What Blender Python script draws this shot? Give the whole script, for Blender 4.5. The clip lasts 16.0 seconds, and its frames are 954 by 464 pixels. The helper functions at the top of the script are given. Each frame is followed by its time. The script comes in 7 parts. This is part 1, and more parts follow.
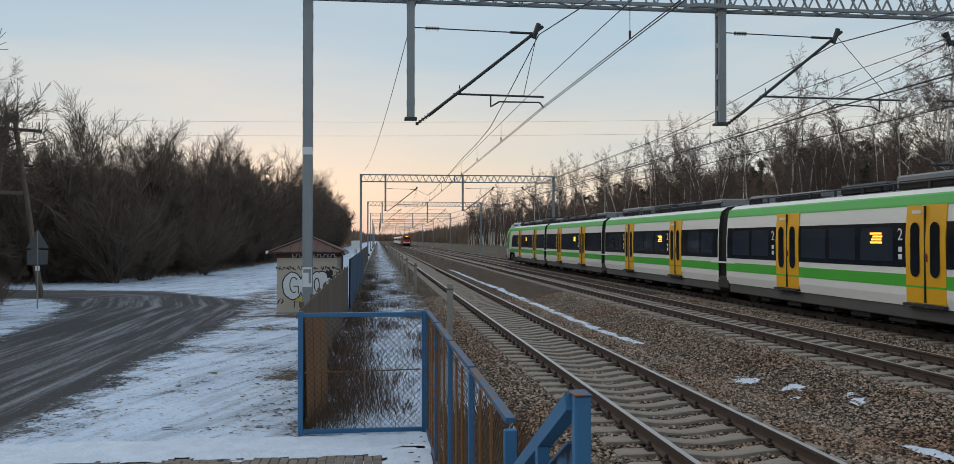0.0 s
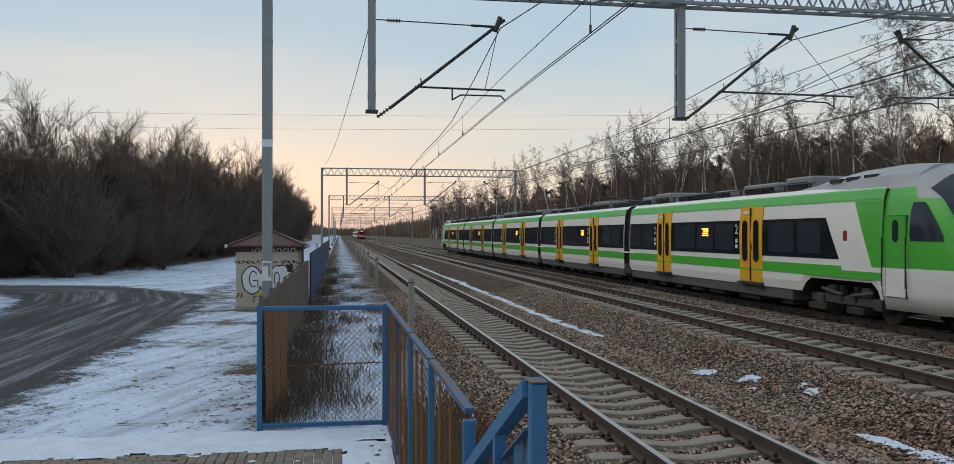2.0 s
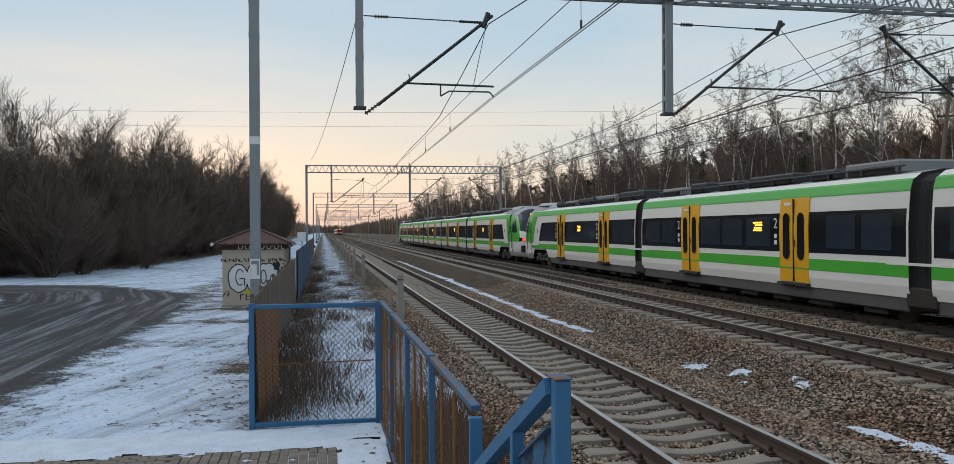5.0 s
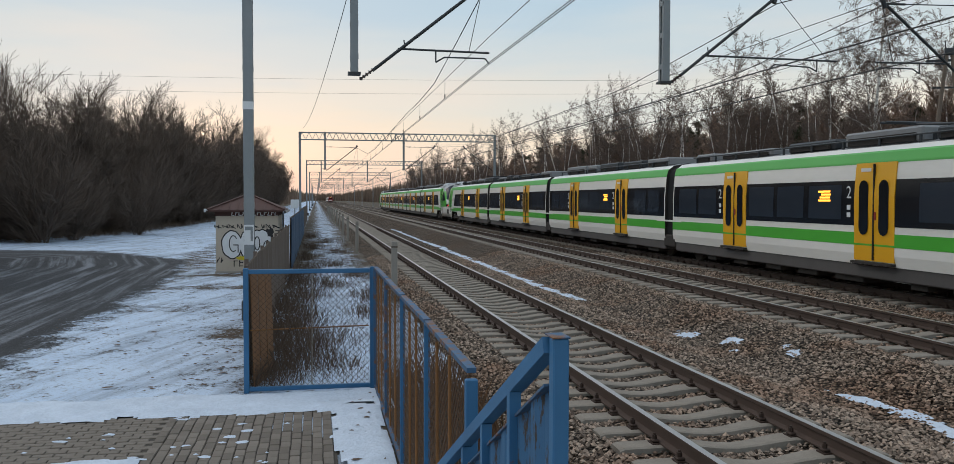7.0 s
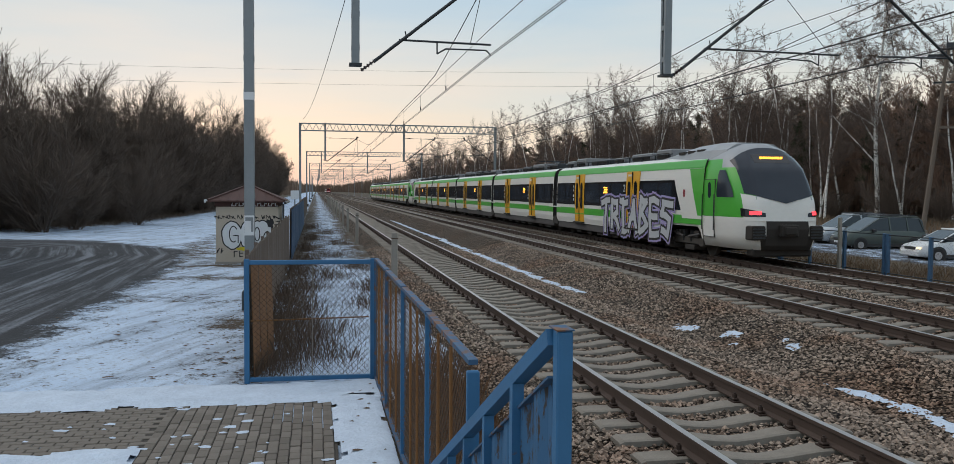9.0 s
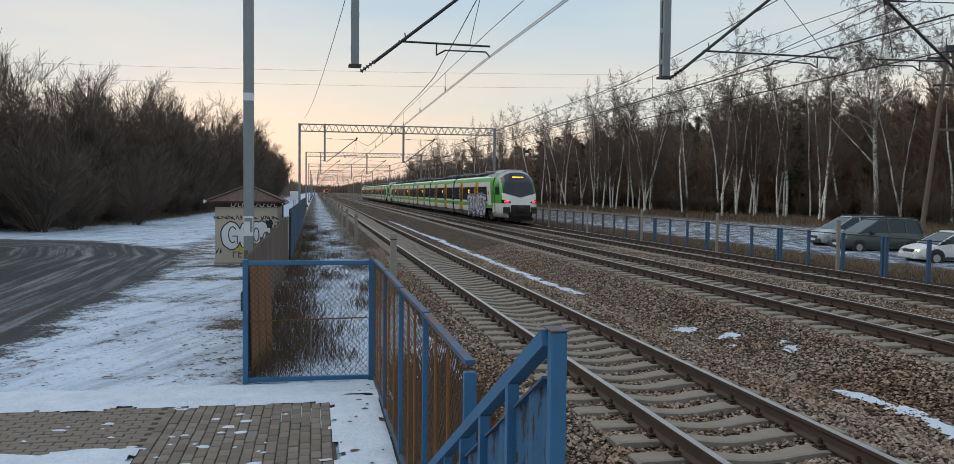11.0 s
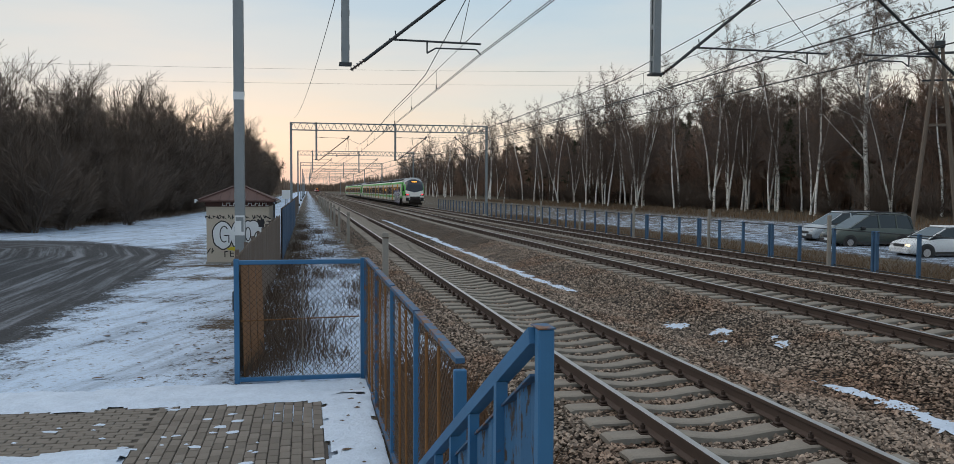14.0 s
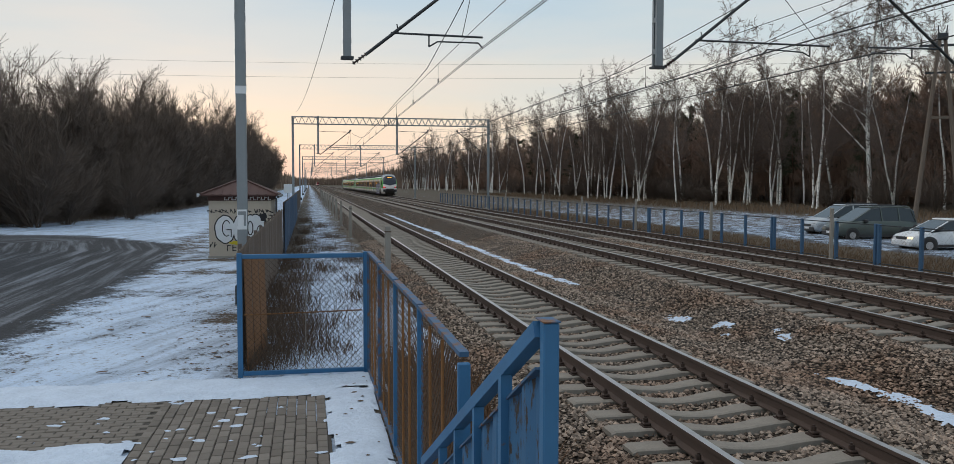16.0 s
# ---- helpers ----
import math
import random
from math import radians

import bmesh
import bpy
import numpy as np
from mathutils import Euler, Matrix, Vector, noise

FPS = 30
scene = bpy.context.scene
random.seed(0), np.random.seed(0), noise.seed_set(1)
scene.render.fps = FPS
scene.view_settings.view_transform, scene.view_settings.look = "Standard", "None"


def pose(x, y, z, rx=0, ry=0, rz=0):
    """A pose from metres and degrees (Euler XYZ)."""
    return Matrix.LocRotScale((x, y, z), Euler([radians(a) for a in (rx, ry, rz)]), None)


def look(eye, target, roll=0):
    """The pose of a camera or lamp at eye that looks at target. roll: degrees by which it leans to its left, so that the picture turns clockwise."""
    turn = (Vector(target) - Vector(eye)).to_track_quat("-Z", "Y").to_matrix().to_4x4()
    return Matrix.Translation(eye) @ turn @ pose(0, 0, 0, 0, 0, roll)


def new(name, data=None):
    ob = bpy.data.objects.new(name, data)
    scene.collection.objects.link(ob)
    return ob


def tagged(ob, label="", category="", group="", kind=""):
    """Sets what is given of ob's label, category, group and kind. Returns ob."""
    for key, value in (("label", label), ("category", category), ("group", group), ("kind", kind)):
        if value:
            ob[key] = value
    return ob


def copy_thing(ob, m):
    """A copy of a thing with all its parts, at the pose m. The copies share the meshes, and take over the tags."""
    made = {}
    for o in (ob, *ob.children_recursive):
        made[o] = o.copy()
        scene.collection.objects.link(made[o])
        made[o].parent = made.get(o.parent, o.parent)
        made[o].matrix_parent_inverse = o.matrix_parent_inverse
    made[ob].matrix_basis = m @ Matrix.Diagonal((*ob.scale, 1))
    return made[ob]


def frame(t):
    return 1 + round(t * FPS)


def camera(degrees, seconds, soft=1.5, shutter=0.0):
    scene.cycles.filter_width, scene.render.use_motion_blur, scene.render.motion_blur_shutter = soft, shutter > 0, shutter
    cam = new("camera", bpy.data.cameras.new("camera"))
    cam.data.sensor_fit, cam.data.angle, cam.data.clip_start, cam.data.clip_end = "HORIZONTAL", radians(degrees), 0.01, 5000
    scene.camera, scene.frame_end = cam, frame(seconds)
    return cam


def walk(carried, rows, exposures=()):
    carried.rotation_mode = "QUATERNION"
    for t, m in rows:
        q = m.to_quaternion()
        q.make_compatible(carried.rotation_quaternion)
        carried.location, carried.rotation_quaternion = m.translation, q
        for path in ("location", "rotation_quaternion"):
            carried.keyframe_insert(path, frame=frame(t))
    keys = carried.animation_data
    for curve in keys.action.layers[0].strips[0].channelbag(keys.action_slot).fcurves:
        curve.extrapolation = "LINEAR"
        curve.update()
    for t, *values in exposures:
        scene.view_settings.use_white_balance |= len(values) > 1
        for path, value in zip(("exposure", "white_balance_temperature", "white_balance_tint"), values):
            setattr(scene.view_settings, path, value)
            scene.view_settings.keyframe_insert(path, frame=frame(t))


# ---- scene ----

# ---- camera: carried by hand on the platform's end, 2.29 m over the rails ----
cam = camera(58.54, 16.0, soft=0.8, shutter=0.0)
PATH = [
    (0, pose(0.108, -0.021, 2.340, 90.516, -0.012, -6.671)),
    (0.5, pose(0.117, -0.022, 2.334, 90.447, 0.041, -6.698)),
    (1, pose(0.123, -0.034, 2.335, 90.354, -0.039, -6.971)),
    (1.5, pose(0.124, -0.019, 2.329, 90.281, -0.053, -7.459)),
    (2, pose(0.126, -0.018, 2.319, 90.133, -0.029, -9.216)),
    (2.5, pose(0.136, -0.013, 2.322, 89.966, 0.120, -9.372)),
    (3, pose(0.139, -0.020, 2.324, 89.982, 0.360, -9.497)),
    (3.5, pose(0.128, -0.022, 2.324, 89.955, 0.503, -9.936)),
    (4, pose(0.063, -0.001, 2.326, 89.967, 0.556, -10.025)),
    (6.5, pose(0.002, 0.046, 2.289, 88.655, -0.069, -10.702)),
    (7, pose(-0.002, 0.045, 2.284, 87.811, -0.094, -10.707)),
    (7.5, pose(-0.010, 0.040, 2.284, 87.639, -0.075, -10.695)),
    (8, pose(-0.014, 0.034, 2.285, 87.597, -0.181, -10.699)),
    (8.5, pose(-0.014, 0.042, 2.284, 87.428, -0.287, -10.697)),
    (9, pose(-0.018, 0.046, 2.284, 87.276, -0.438, -10.714)),
    (11.5, pose(-0.006, 0.011, 2.287, 87.363, -0.612, -10.745)),
    (12, pose(0.002, 0.011, 2.287, 87.305, -0.553, -10.664)),
    (12.5, pose(0.000, 0.000, 2.288, 87.292, -0.543, -10.729)),
    (13, pose(0.001, 0.011, 2.287, 87.342, -0.514, -10.856)),
    (13.5, pose(0.010, 0.021, 2.288, 87.409, -0.505, -11.140)),
    (14, pose(0.008, 0.013, 2.288, 87.208, -0.243, -11.260)),
    (14.5, pose(0.007, 0.038, 2.284, 87.504, 0.221, -11.217)),
    (15, pose(-0.016, -0.000, 2.287, 87.374, -0.054, -11.098)),
    (15.5, pose(-0.007, 0.011, 2.287, 86.902, -0.063, -11.185)),
    (16, pose(-0.002, 0.012, 2.289, 86.777, -0.123, -11.140)),
]
walk(cam, PATH, exposures=[(0.0, -0.10), (2.0, -0.06), (4.2, 0.0), (9.0, 0.02), (16.0, 0.0)])

# ---- world and light: still winter dusk, thin cloud, glow low over the line ----
world = bpy.data.worlds.new("dusk_sky")
scene.world = world
world.use_nodes = True
wn, wl = world.node_tree.nodes, world.node_tree.links
wn.clear()
w_out = wn.new("ShaderNodeOutputWorld")
w_bg = wn.new("ShaderNodeBackground")
w_sky = wn.new("ShaderNodeTexSky")
w_sky.sky_type, w_sky.sun_disc = "NISHITA", False
w_sky.sun_elevation, w_sky.sun_rotation = radians(2.0), radians(-8.0)
w_sky.air_density, w_sky.dust_density = 1.0, 1.5
w_tc = wn.new("ShaderNodeTexCoord")
w_sep = wn.new("ShaderNodeSeparateXYZ")
w_ramp = wn.new("ShaderNodeValToRGB")
w_ramp.color_ramp.interpolation = "EASE"
stops = [(0.0, (0.34, 0.33, 0.34)), (0.495, (0.52, 0.45, 0.43)), (0.506, (0.65, 0.55, 0.495)), (0.522, (0.80, 0.70, 0.59)),
         (0.54, (0.81, 0.73, 0.62)), (0.558, (0.70, 0.715, 0.68)), (0.58, (0.585, 0.67, 0.71)), (0.61, (0.47, 0.615, 0.725)), (0.66, (0.41, 0.565, 0.70)), (1.0, (0.76, 0.81, 0.88))]
els = w_ramp.color_ramp.elements
els[0].position, els[0].color = stops[0][0], (*stops[0][1], 1)
els[1].position, els[1].color = stops[-1][0], (*stops[-1][1], 1)
for pos, col in stops[1:-1]:
    e = els.new(pos)
    e.color = (*col, 1)
w_map = wn.new("ShaderNodeMapping")
w_map.inputs["Scale"].default_value = (1.1, 1.1, 7.0)
w_map.inputs["Rotation"].default_value = (0.0, 0.12, 0.0)
w_noise = wn.new("ShaderNodeTexNoise")
w_noise.inputs["Scale"].default_value, w_noise.inputs["Detail"].default_value = 1.6, 6.0
w_mad = wn.new("ShaderNodeMath")
w_mad.operation = "MULTIPLY_ADD"
w_mad.inputs[1].default_value, w_mad.inputs[2].default_value = 0.5, 0.5
w_off = wn.new("ShaderNodeMath")
w_off.operation = "MULTIPLY_ADD"
w_off.inputs[1].default_value = 0.095
w_mix = wn.new("ShaderNodeMix")
w_mix.data_type = "RGBA"
w_mix.inputs[0].default_value = 0.012
wl.new(w_tc.outputs["Generated"], w_sep.inputs[0])
wl.new(w_sep.outputs["Z"], w_mad.inputs[0])
wl.new(w_tc.outputs["Generated"], w_map.inputs[0])
wl.new(w_map.outputs[0], w_noise.inputs[0])
w_sub = wn.new("ShaderNodeMath")
w_sub.operation = "SUBTRACT"
w_sub.inputs[1].default_value = 0.5
wl.new(w_noise.outputs[0], w_sub.inputs[0])
wl.new(w_sub.outputs[0], w_off.inputs[0])
wl.new(w_mad.outputs[0], w_off.inputs[2])
wl.new(w_off.outputs[0], w_ramp.inputs[0])
# cream streaks of high cloud, low over the horizon
w_map2 = wn.new("ShaderNodeMapping")
w_map2.inputs["Scale"].default_value = (1.6, 1.6, 9.0)
w_map2.inputs["Rotation"].default_value = (0.05, 0.22, 0.4)
w_noise2 = wn.new("ShaderNodeTexNoise")
w_noise2.inputs["Scale"].default_value, w_noise2.inputs["Detail"].default_value = 1.5, 7.0
w_streak = wn.new("ShaderNodeMapRange")
w_streak.inputs[1].default_value, w_streak.inputs[2].default_value = 0.50, 0.72
w_streak.inputs[4].default_value = 0.55
w_band = wn.new("ShaderNodeMapRange")
w_band.inputs[1].default_value, w_band.inputs[2].default_value = 0.34, 0.14
w_amount = wn.new("ShaderNodeMath")
w_amount.operation = "MULTIPLY"
w_cloud = wn.new("ShaderNodeMix")
w_cloud.data_type = "RGBA"
w_cloud.inputs[7].default_value = (0.80, 0.72, 0.66, 1)
wl.new(w_tc.outputs["Generated"], w_map2.inputs[0])
wl.new(w_map2.outputs[0], w_noise2.inputs[0])
wl.new(w_noise2.outputs[0], w_streak.inputs[0])
wl.new(w_sep.outputs["Z"], w_band.inputs[0])
wl.new(w_streak.outputs[0], w_amount.inputs[0])
wl.new(w_band.outputs[0], w_amount.inputs[1])
wl.new(w_amount.outputs[0], w_cloud.inputs[0])
wl.new(w_ramp.outputs[0], w_cloud.inputs[6])
wl.new(w_cloud.outputs[2], w_mix.inputs[6])
wl.new(w_sky.outputs[0], w_mix.inputs[7])
wl.new(w_mix.outputs[2], w_bg.inputs[0])
wl.new(w_bg.outputs[0], w_out.inputs[0])
w_bg.inputs[1].default_value = 1.0
sun = new("sun", bpy.data.lights.new("sun", "SUN"))
sun.data.energy, sun.data.angle, sun.data.color = 0.75, radians(40), (1.0, 0.86, 0.74)
sun.matrix_world = look((0, 0, 0), (0.55, -0.40, -0.60))


# ---- materials ----
def rgba(c):
    return (c[0], c[1], c[2], 1.0)


class Nodes:
    """A node material with a few short hands."""

    def __init__(self, name, rough=0.8, metal=0.0):
        self.m = bpy.data.materials.new(name)
        self.m.use_nodes = True
        self.t = self.m.node_tree
        self.b = self.t.nodes["Principled BSDF"]
        self.b.inputs["Roughness"].default_value = rough
        self.b.inputs["Metallic"].default_value = metal
        self.geo = self.t.nodes.new("ShaderNodeTexCoord")

    def n(self, kind, **kw):
        node = self.t.nodes.new(kind)
        for k, v in kw.items():
            node.inputs[k].default_value = v
        return node

    def link(self, a, b):
        self.t.links.new(a, b)

    def noise(self, scale, detail=4.0, stretch=None, rough=0.6):
        node = self.n("ShaderNodeTexNoise", Scale=scale, Detail=detail, Roughness=rough)
        src = self.geo.outputs["Object"]
        if stretch:
            mp = self.n("ShaderNodeMapping", Scale=stretch)
            self.link(src, mp.inputs[0])
            src = mp.outputs[0]
        self.link(src, node.inputs[0])
        return node.outputs[0]

    def ramp(self, fac, lo, hi, c1=(0, 0, 0), c2=(1, 1, 1)):
        node = self.n("ShaderNodeValToRGB")
        e = node.color_ramp.elements
        e[0].position, e[0].color, e[1].position, e[1].color = lo, rgba(c1), hi, rgba(c2)
        self.link(fac, node.inputs[0])
        return node.outputs[0]

    def mix(self, fac, a, b, kind="MIX"):
        node = self.n("ShaderNodeMix")
        node.data_type, node.blend_type = "RGBA", kind
        for v, i in ((fac, 0), (a, 6), (b, 7)):
            if isinstance(v, (int, float)):
                node.inputs[i].default_value = v
            elif isinstance(v, tuple):
                node.inputs[i].default_value = rgba(v)
            else:
                self.link(v, node.inputs[i])
        return node.outputs[2]

    def math(self, op, a, b=0.0, c=0.0):
        node = self.n("ShaderNodeMath")
        node.operation = op
        for v, i in ((a, 0), (b, 1), (c, 2)):
            if isinstance(v, (int, float)):
                node.inputs[i].default_value = v
            else:
                self.link(v, node.inputs[i])
        return node.outputs[0]

    def attr(self, name):
        node = self.n("ShaderNodeAttribute")
        node.attribute_name = name
        return node.outputs["Fac"]

    def rand(self):
        return self.n("ShaderNodeObjectInfo").outputs["Random"]

    def island(self):
        return self.n("ShaderNodeNewGeometry").outputs["Random Per Island"]

    def colour(self, out):
        self.link(out, self.b.inputs["Base Color"])

    def bump(self, h, strength=0.3, dist=0.01):
        node = self.n("ShaderNodeBump", Strength=strength, Distance=dist)
        self.link(h, node.inputs["Height"])
        self.link(node.outputs[0], self.b.inputs["Normal"])

    def emit(self, col, strength):
        self.b.inputs["Emission Color"].default_value = rgba(col)
        self.b.inputs["Emission Strength"].default_value = strength


def plain(name, c1, c2, scale=6.0, rough=0.6, metal=0.0, bump=0.15, fine=60.0, dist=0.004, stretch=None):
    """Two colours mixed at two scales, with a fine relief."""
    k = Nodes(name, rough, metal)
    big, small = k.noise(scale, 5.0, stretch), k.noise(fine, 3.0, stretch)
    k.colour(k.mix(k.math("MULTIPLY_ADD", small, 0.45, k.math("MULTIPLY", big, 0.6)), c1, c2))
    k.bump(small, bump, dist)
    return k.m


def rusty(name, paint, amount=0.5, rough=0.55, metal=0.0):
    """Old paint with rust blooming through and dirt streaks."""
    k = Nodes(name, rough, metal)
    rust = k.mix(k.noise(40.0), (0.09, 0.035, 0.015), (0.22, 0.10, 0.04))
    shade = k.mix(k.noise(3.0, 5.0), tuple(c * 0.72 for c in paint), tuple(min(1, c * 1.15) for c in paint))
    f = k.ramp(k.noise(9.0, 7.0), 0.74 - 0.3 * amount, 0.80 - 0.22 * amount)
    k.colour(k.mix(f, shade, rust))
    k.bump(k.noise(70.0), 0.2, 0.003)
    return k.m


def flaking():
    """Blue sheet paint with small upright flakes gone to black steel."""
    k = Nodes("flaking_blue_paint", 0.65)
    paint = k.mix(k.noise(2.5, 5.0), (0.022, 0.085, 0.185), (0.04, 0.145, 0.28))
    bare = k.mix(k.noise(50.0), (0.012, 0.010, 0.009), (0.07, 0.045, 0.028))
    k.colour(k.mix(k.ramp(k.noise(16.0, 7.0, (1, 1, 0.35), 0.7), 0.53, 0.58), paint, bare))
    k.bump(k.noise(60.0), 0.3, 0.003)
    return k.m


M = {}
M["asphalt"] = plain("asphalt", (0.035, 0.036, 0.04), (0.075, 0.073, 0.072), 0.6, 0.75, bump=0.4, fine=90)
M["rail_side"] = plain("rail_rust", (0.045, 0.030, 0.024), (0.10, 0.066, 0.05), 3.0, 0.75, 0.2)
M["rail_head"] = plain("polished_rail_head", (0.36, 0.33, 0.31), (0.52, 0.49, 0.47), 5.0, 0.40, 0.85, bump=0.04)
M["sleeper"] = plain("weathered_concrete_sleeper", (0.125, 0.110, 0.092), (0.33, 0.295, 0.25), 5.0, 0.9, bump=0.6, fine=45)
M["clip"] = plain("rusted_fastening", (0.025, 0.017, 0.014), (0.075, 0.045, 0.032), 30.0, 0.7, 0.3)
M["sign_back"] = plain("dull_grey_sign_back", (0.06, 0.065, 0.07), (0.13, 0.135, 0.14), 4.0, 0.6, 0.3)
M["steel"] = plain("galvanised_grey_steel", (0.19, 0.215, 0.23), (0.30, 0.32, 0.33), 2.5, 0.55, 0.35, fine=40)
M["dark_steel"] = plain("dark_steel", (0.030, 0.034, 0.038), (0.07, 0.075, 0.08), 8.0, 0.5, 0.5)
M["wire"] = plain("copper_wire_dull", (0.035, 0.034, 0.035), (0.07, 0.065, 0.06), 5.0, 0.5, 0.6)
M["insulator"] = plain("brown_insulator", (0.03, 0.018, 0.015), (0.06, 0.035, 0.03), 12.0, 0.25)
M["concrete"] = plain("aged_concrete", (0.20, 0.18, 0.155), (0.36, 0.33, 0.29), 3.0, 0.9, bump=0.4)
M["blue"] = rusty("worn_blue_paint", (0.033, 0.145, 0.30), 0.22, 0.5)
M["blue_rust"] = rusty("rusty_blue_paint", (0.04, 0.105, 0.20), 0.80, 0.65)
M["slate"] = rusty("blue_grey_sheet", (0.055, 0.10, 0.17), 0.42, 0.6)
M["rust"] = plain("rusty_sheet", (0.10, 0.045, 0.02), (0.30, 0.135, 0.045), 2.5, 0.85, stretch=(1, 1, 0.25), fine=30)
M["brown_sheet"] = plain("brown_grey_sheet", (0.085, 0.062, 0.048), (0.19, 0.145, 0.115), 2.0, 0.8, fine=30, stretch=(1, 1, 0.3))
M["mesh_wire"] = plain("rusty_mesh_wire", (0.05, 0.035, 0.028), (0.14, 0.085, 0.05), 6.0, 0.75, 0.3)
M["rust_wire"] = plain("orange_rust_wire", (0.13, 0.056, 0.02), (0.30, 0.14, 0.045), 6.0, 0.85)
M["white_paint"] = plain("white_sign_paint", (0.62, 0.64, 0.66), (0.78, 0.79, 0.80), 5.0, 0.5)
M["white_body"] = plain("dusty_white_body_paint", (0.68, 0.66, 0.61), (0.84, 0.825, 0.78), 0.5, 0.33, bump=0.03, stretch=(1, 0.3, 1.5), fine=8)
M["green_body"] = plain("leaf_green_body_paint", (0.06, 0.37, 0.035), (0.09, 0.46, 0.05), 0.6, 0.32, bump=0.03)
M["mint"] = plain("dusty_pale_green_roof_paint", (0.075, 0.39, 0.065), (0.13, 0.48, 0.12), 0.5, 0.55, bump=0.05)
M["roof_grey"] = plain("dusty_grey_roof", (0.15, 0.155, 0.16), (0.27, 0.275, 0.28), 1.2, 0.6)
M["silver_roof"] = plain("silver_grey_cab_roof", (0.27, 0.285, 0.30), (0.41, 0.425, 0.44), 1.0, 0.45, 0.15, bump=0.05)
M["bogie"] = plain("dusty_brown_bogie", (0.030, 0.026, 0.023), (0.085, 0.072, 0.06), 5.0, 0.85)
M["black_band"] = plain("gloss_black_window_band", (0.008, 0.009, 0.012), (0.016, 0.018, 0.022), 2.0, 0.12, bump=0.0)
M["flaky"] = flaking()
M["dark_glass"] = plain("tinted_carriage_glass", (0.018, 0.024, 0.034), (0.04, 0.05, 0.066), 0.8, 0.08, bump=0.0)
M["yellow"] = plain("door_yellow_paint", (0.70, 0.34, 0.008), (0.82, 0.43, 0.014), 1.2, 0.38, bump=0.03)
M["skirt"] = plain("dusty_dark_skirt", (0.05, 0.046, 0.045), (0.11, 0.10, 0.095), 1.5, 0.8)
M["bellows"] = plain("black_bellows_rubber", (0.006, 0.006, 0.007), (0.016, 0.016, 0.016), 6.0, 0.8)
M["under"] = plain("brake_dust_black", (0.012, 0.011, 0.010), (0.045, 0.036, 0.03), 4.0, 0.85)
M["red_paint"] = plain("train_red_paint", (0.20, 0.014, 0.02), (0.30, 0.022, 0.028), 0.6, 0.4)
M["silver"] = plain("silver_spray_paint", (0.46, 0.48, 0.50), (0.66, 0.67, 0.69), 1.5, 0.45, 0.2)
M["black_spray"] = plain("black_spray_paint", (0.012, 0.011, 0.012), (0.03, 0.028, 0.03), 3.0, 0.7)
M["violet_spray"] = plain("violet_spray_paint", (0.52, 0.14, 0.44), (0.22, 0.46, 0.66), 2.0, 0.6)
M["cyan_spray"] = plain("pale_blue_spray_paint", (0.25, 0.5, 0.6), (0.4, 0.62, 0.7), 2.0, 0.6)
M["white_spray"] = plain("pale_grey_spray_paint", (0.55, 0.56, 0.58), (0.74, 0.75, 0.76), 2.5, 0.8, fine=20)
M["yellow_spray"] = plain("yellow_spray_paint", (0.5, 0.40, 0.02), (0.68, 0.54, 0.04), 3.0, 0.8)
M["plaster"] = plain("stained_cream_plaster", (0.38, 0.325, 0.26), (0.57, 0.495, 0.405), 1.6, 0.9, bump=0.4, fine=35)
M["roof_red"] = plain("dull_red_roof_sheet", (0.042, 0.019, 0.016), (0.095, 0.043, 0.035), 2.0, 0.75)
M["timber"] = plain("weathered_pole_timber", (0.10, 0.075, 0.055), (0.20, 0.155, 0.12), 4.0, 0.9, stretch=(1, 1, 0.15), fine=30)
M["bark"] = plain("dark_bark", (0.06, 0.048, 0.04), (0.165, 0.135, 0.11), 5.0, 0.95, bump=0.6, stretch=(1, 1, 0.3))
M["haze_wood"] = plain("brown_winter_wood", (0.10, 0.068, 0.05), (0.27, 0.19, 0.14), 0.25, 0.95, bump=0.0, fine=1.5)
M["twig"] = plain("bare_twigs", (0.066, 0.048, 0.038), (0.16, 0.12, 0.093), 2.0, 0.95, bump=0.0)
M["birch_twig"] = plain("birch_twigs", (0.095, 0.068, 0.056), (0.22, 0.165, 0.135), 2.0, 0.95, bump=0.0)
M["pale_twig"] = plain("pale_bare_twigs", (0.12, 0.095, 0.075), (0.21, 0.17, 0.135), 2.0, 0.95, bump=0.0)
M["pine_bark"] = plain("pine_bark", (0.075, 0.045, 0.032), (0.19, 0.105, 0.065), 3.0, 0.95, bump=0.5, stretch=(1, 1, 0.3))
M["needles"] = plain("dull_pine_needles", (0.032, 0.040, 0.020), (0.075, 0.080, 0.040), 1.2, 0.9, bump=0.0)
M["rust_leaf"] = plain("withered_oak_leaves", (0.18, 0.112, 0.08), (0.34, 0.225, 0.165), 1.2, 0.95, bump=0.0)
M["dry_grass"] = plain("dead_grass", (0.10, 0.064, 0.038), (0.22, 0.145, 0.085), 2.0, 0.95, bump=0.0)
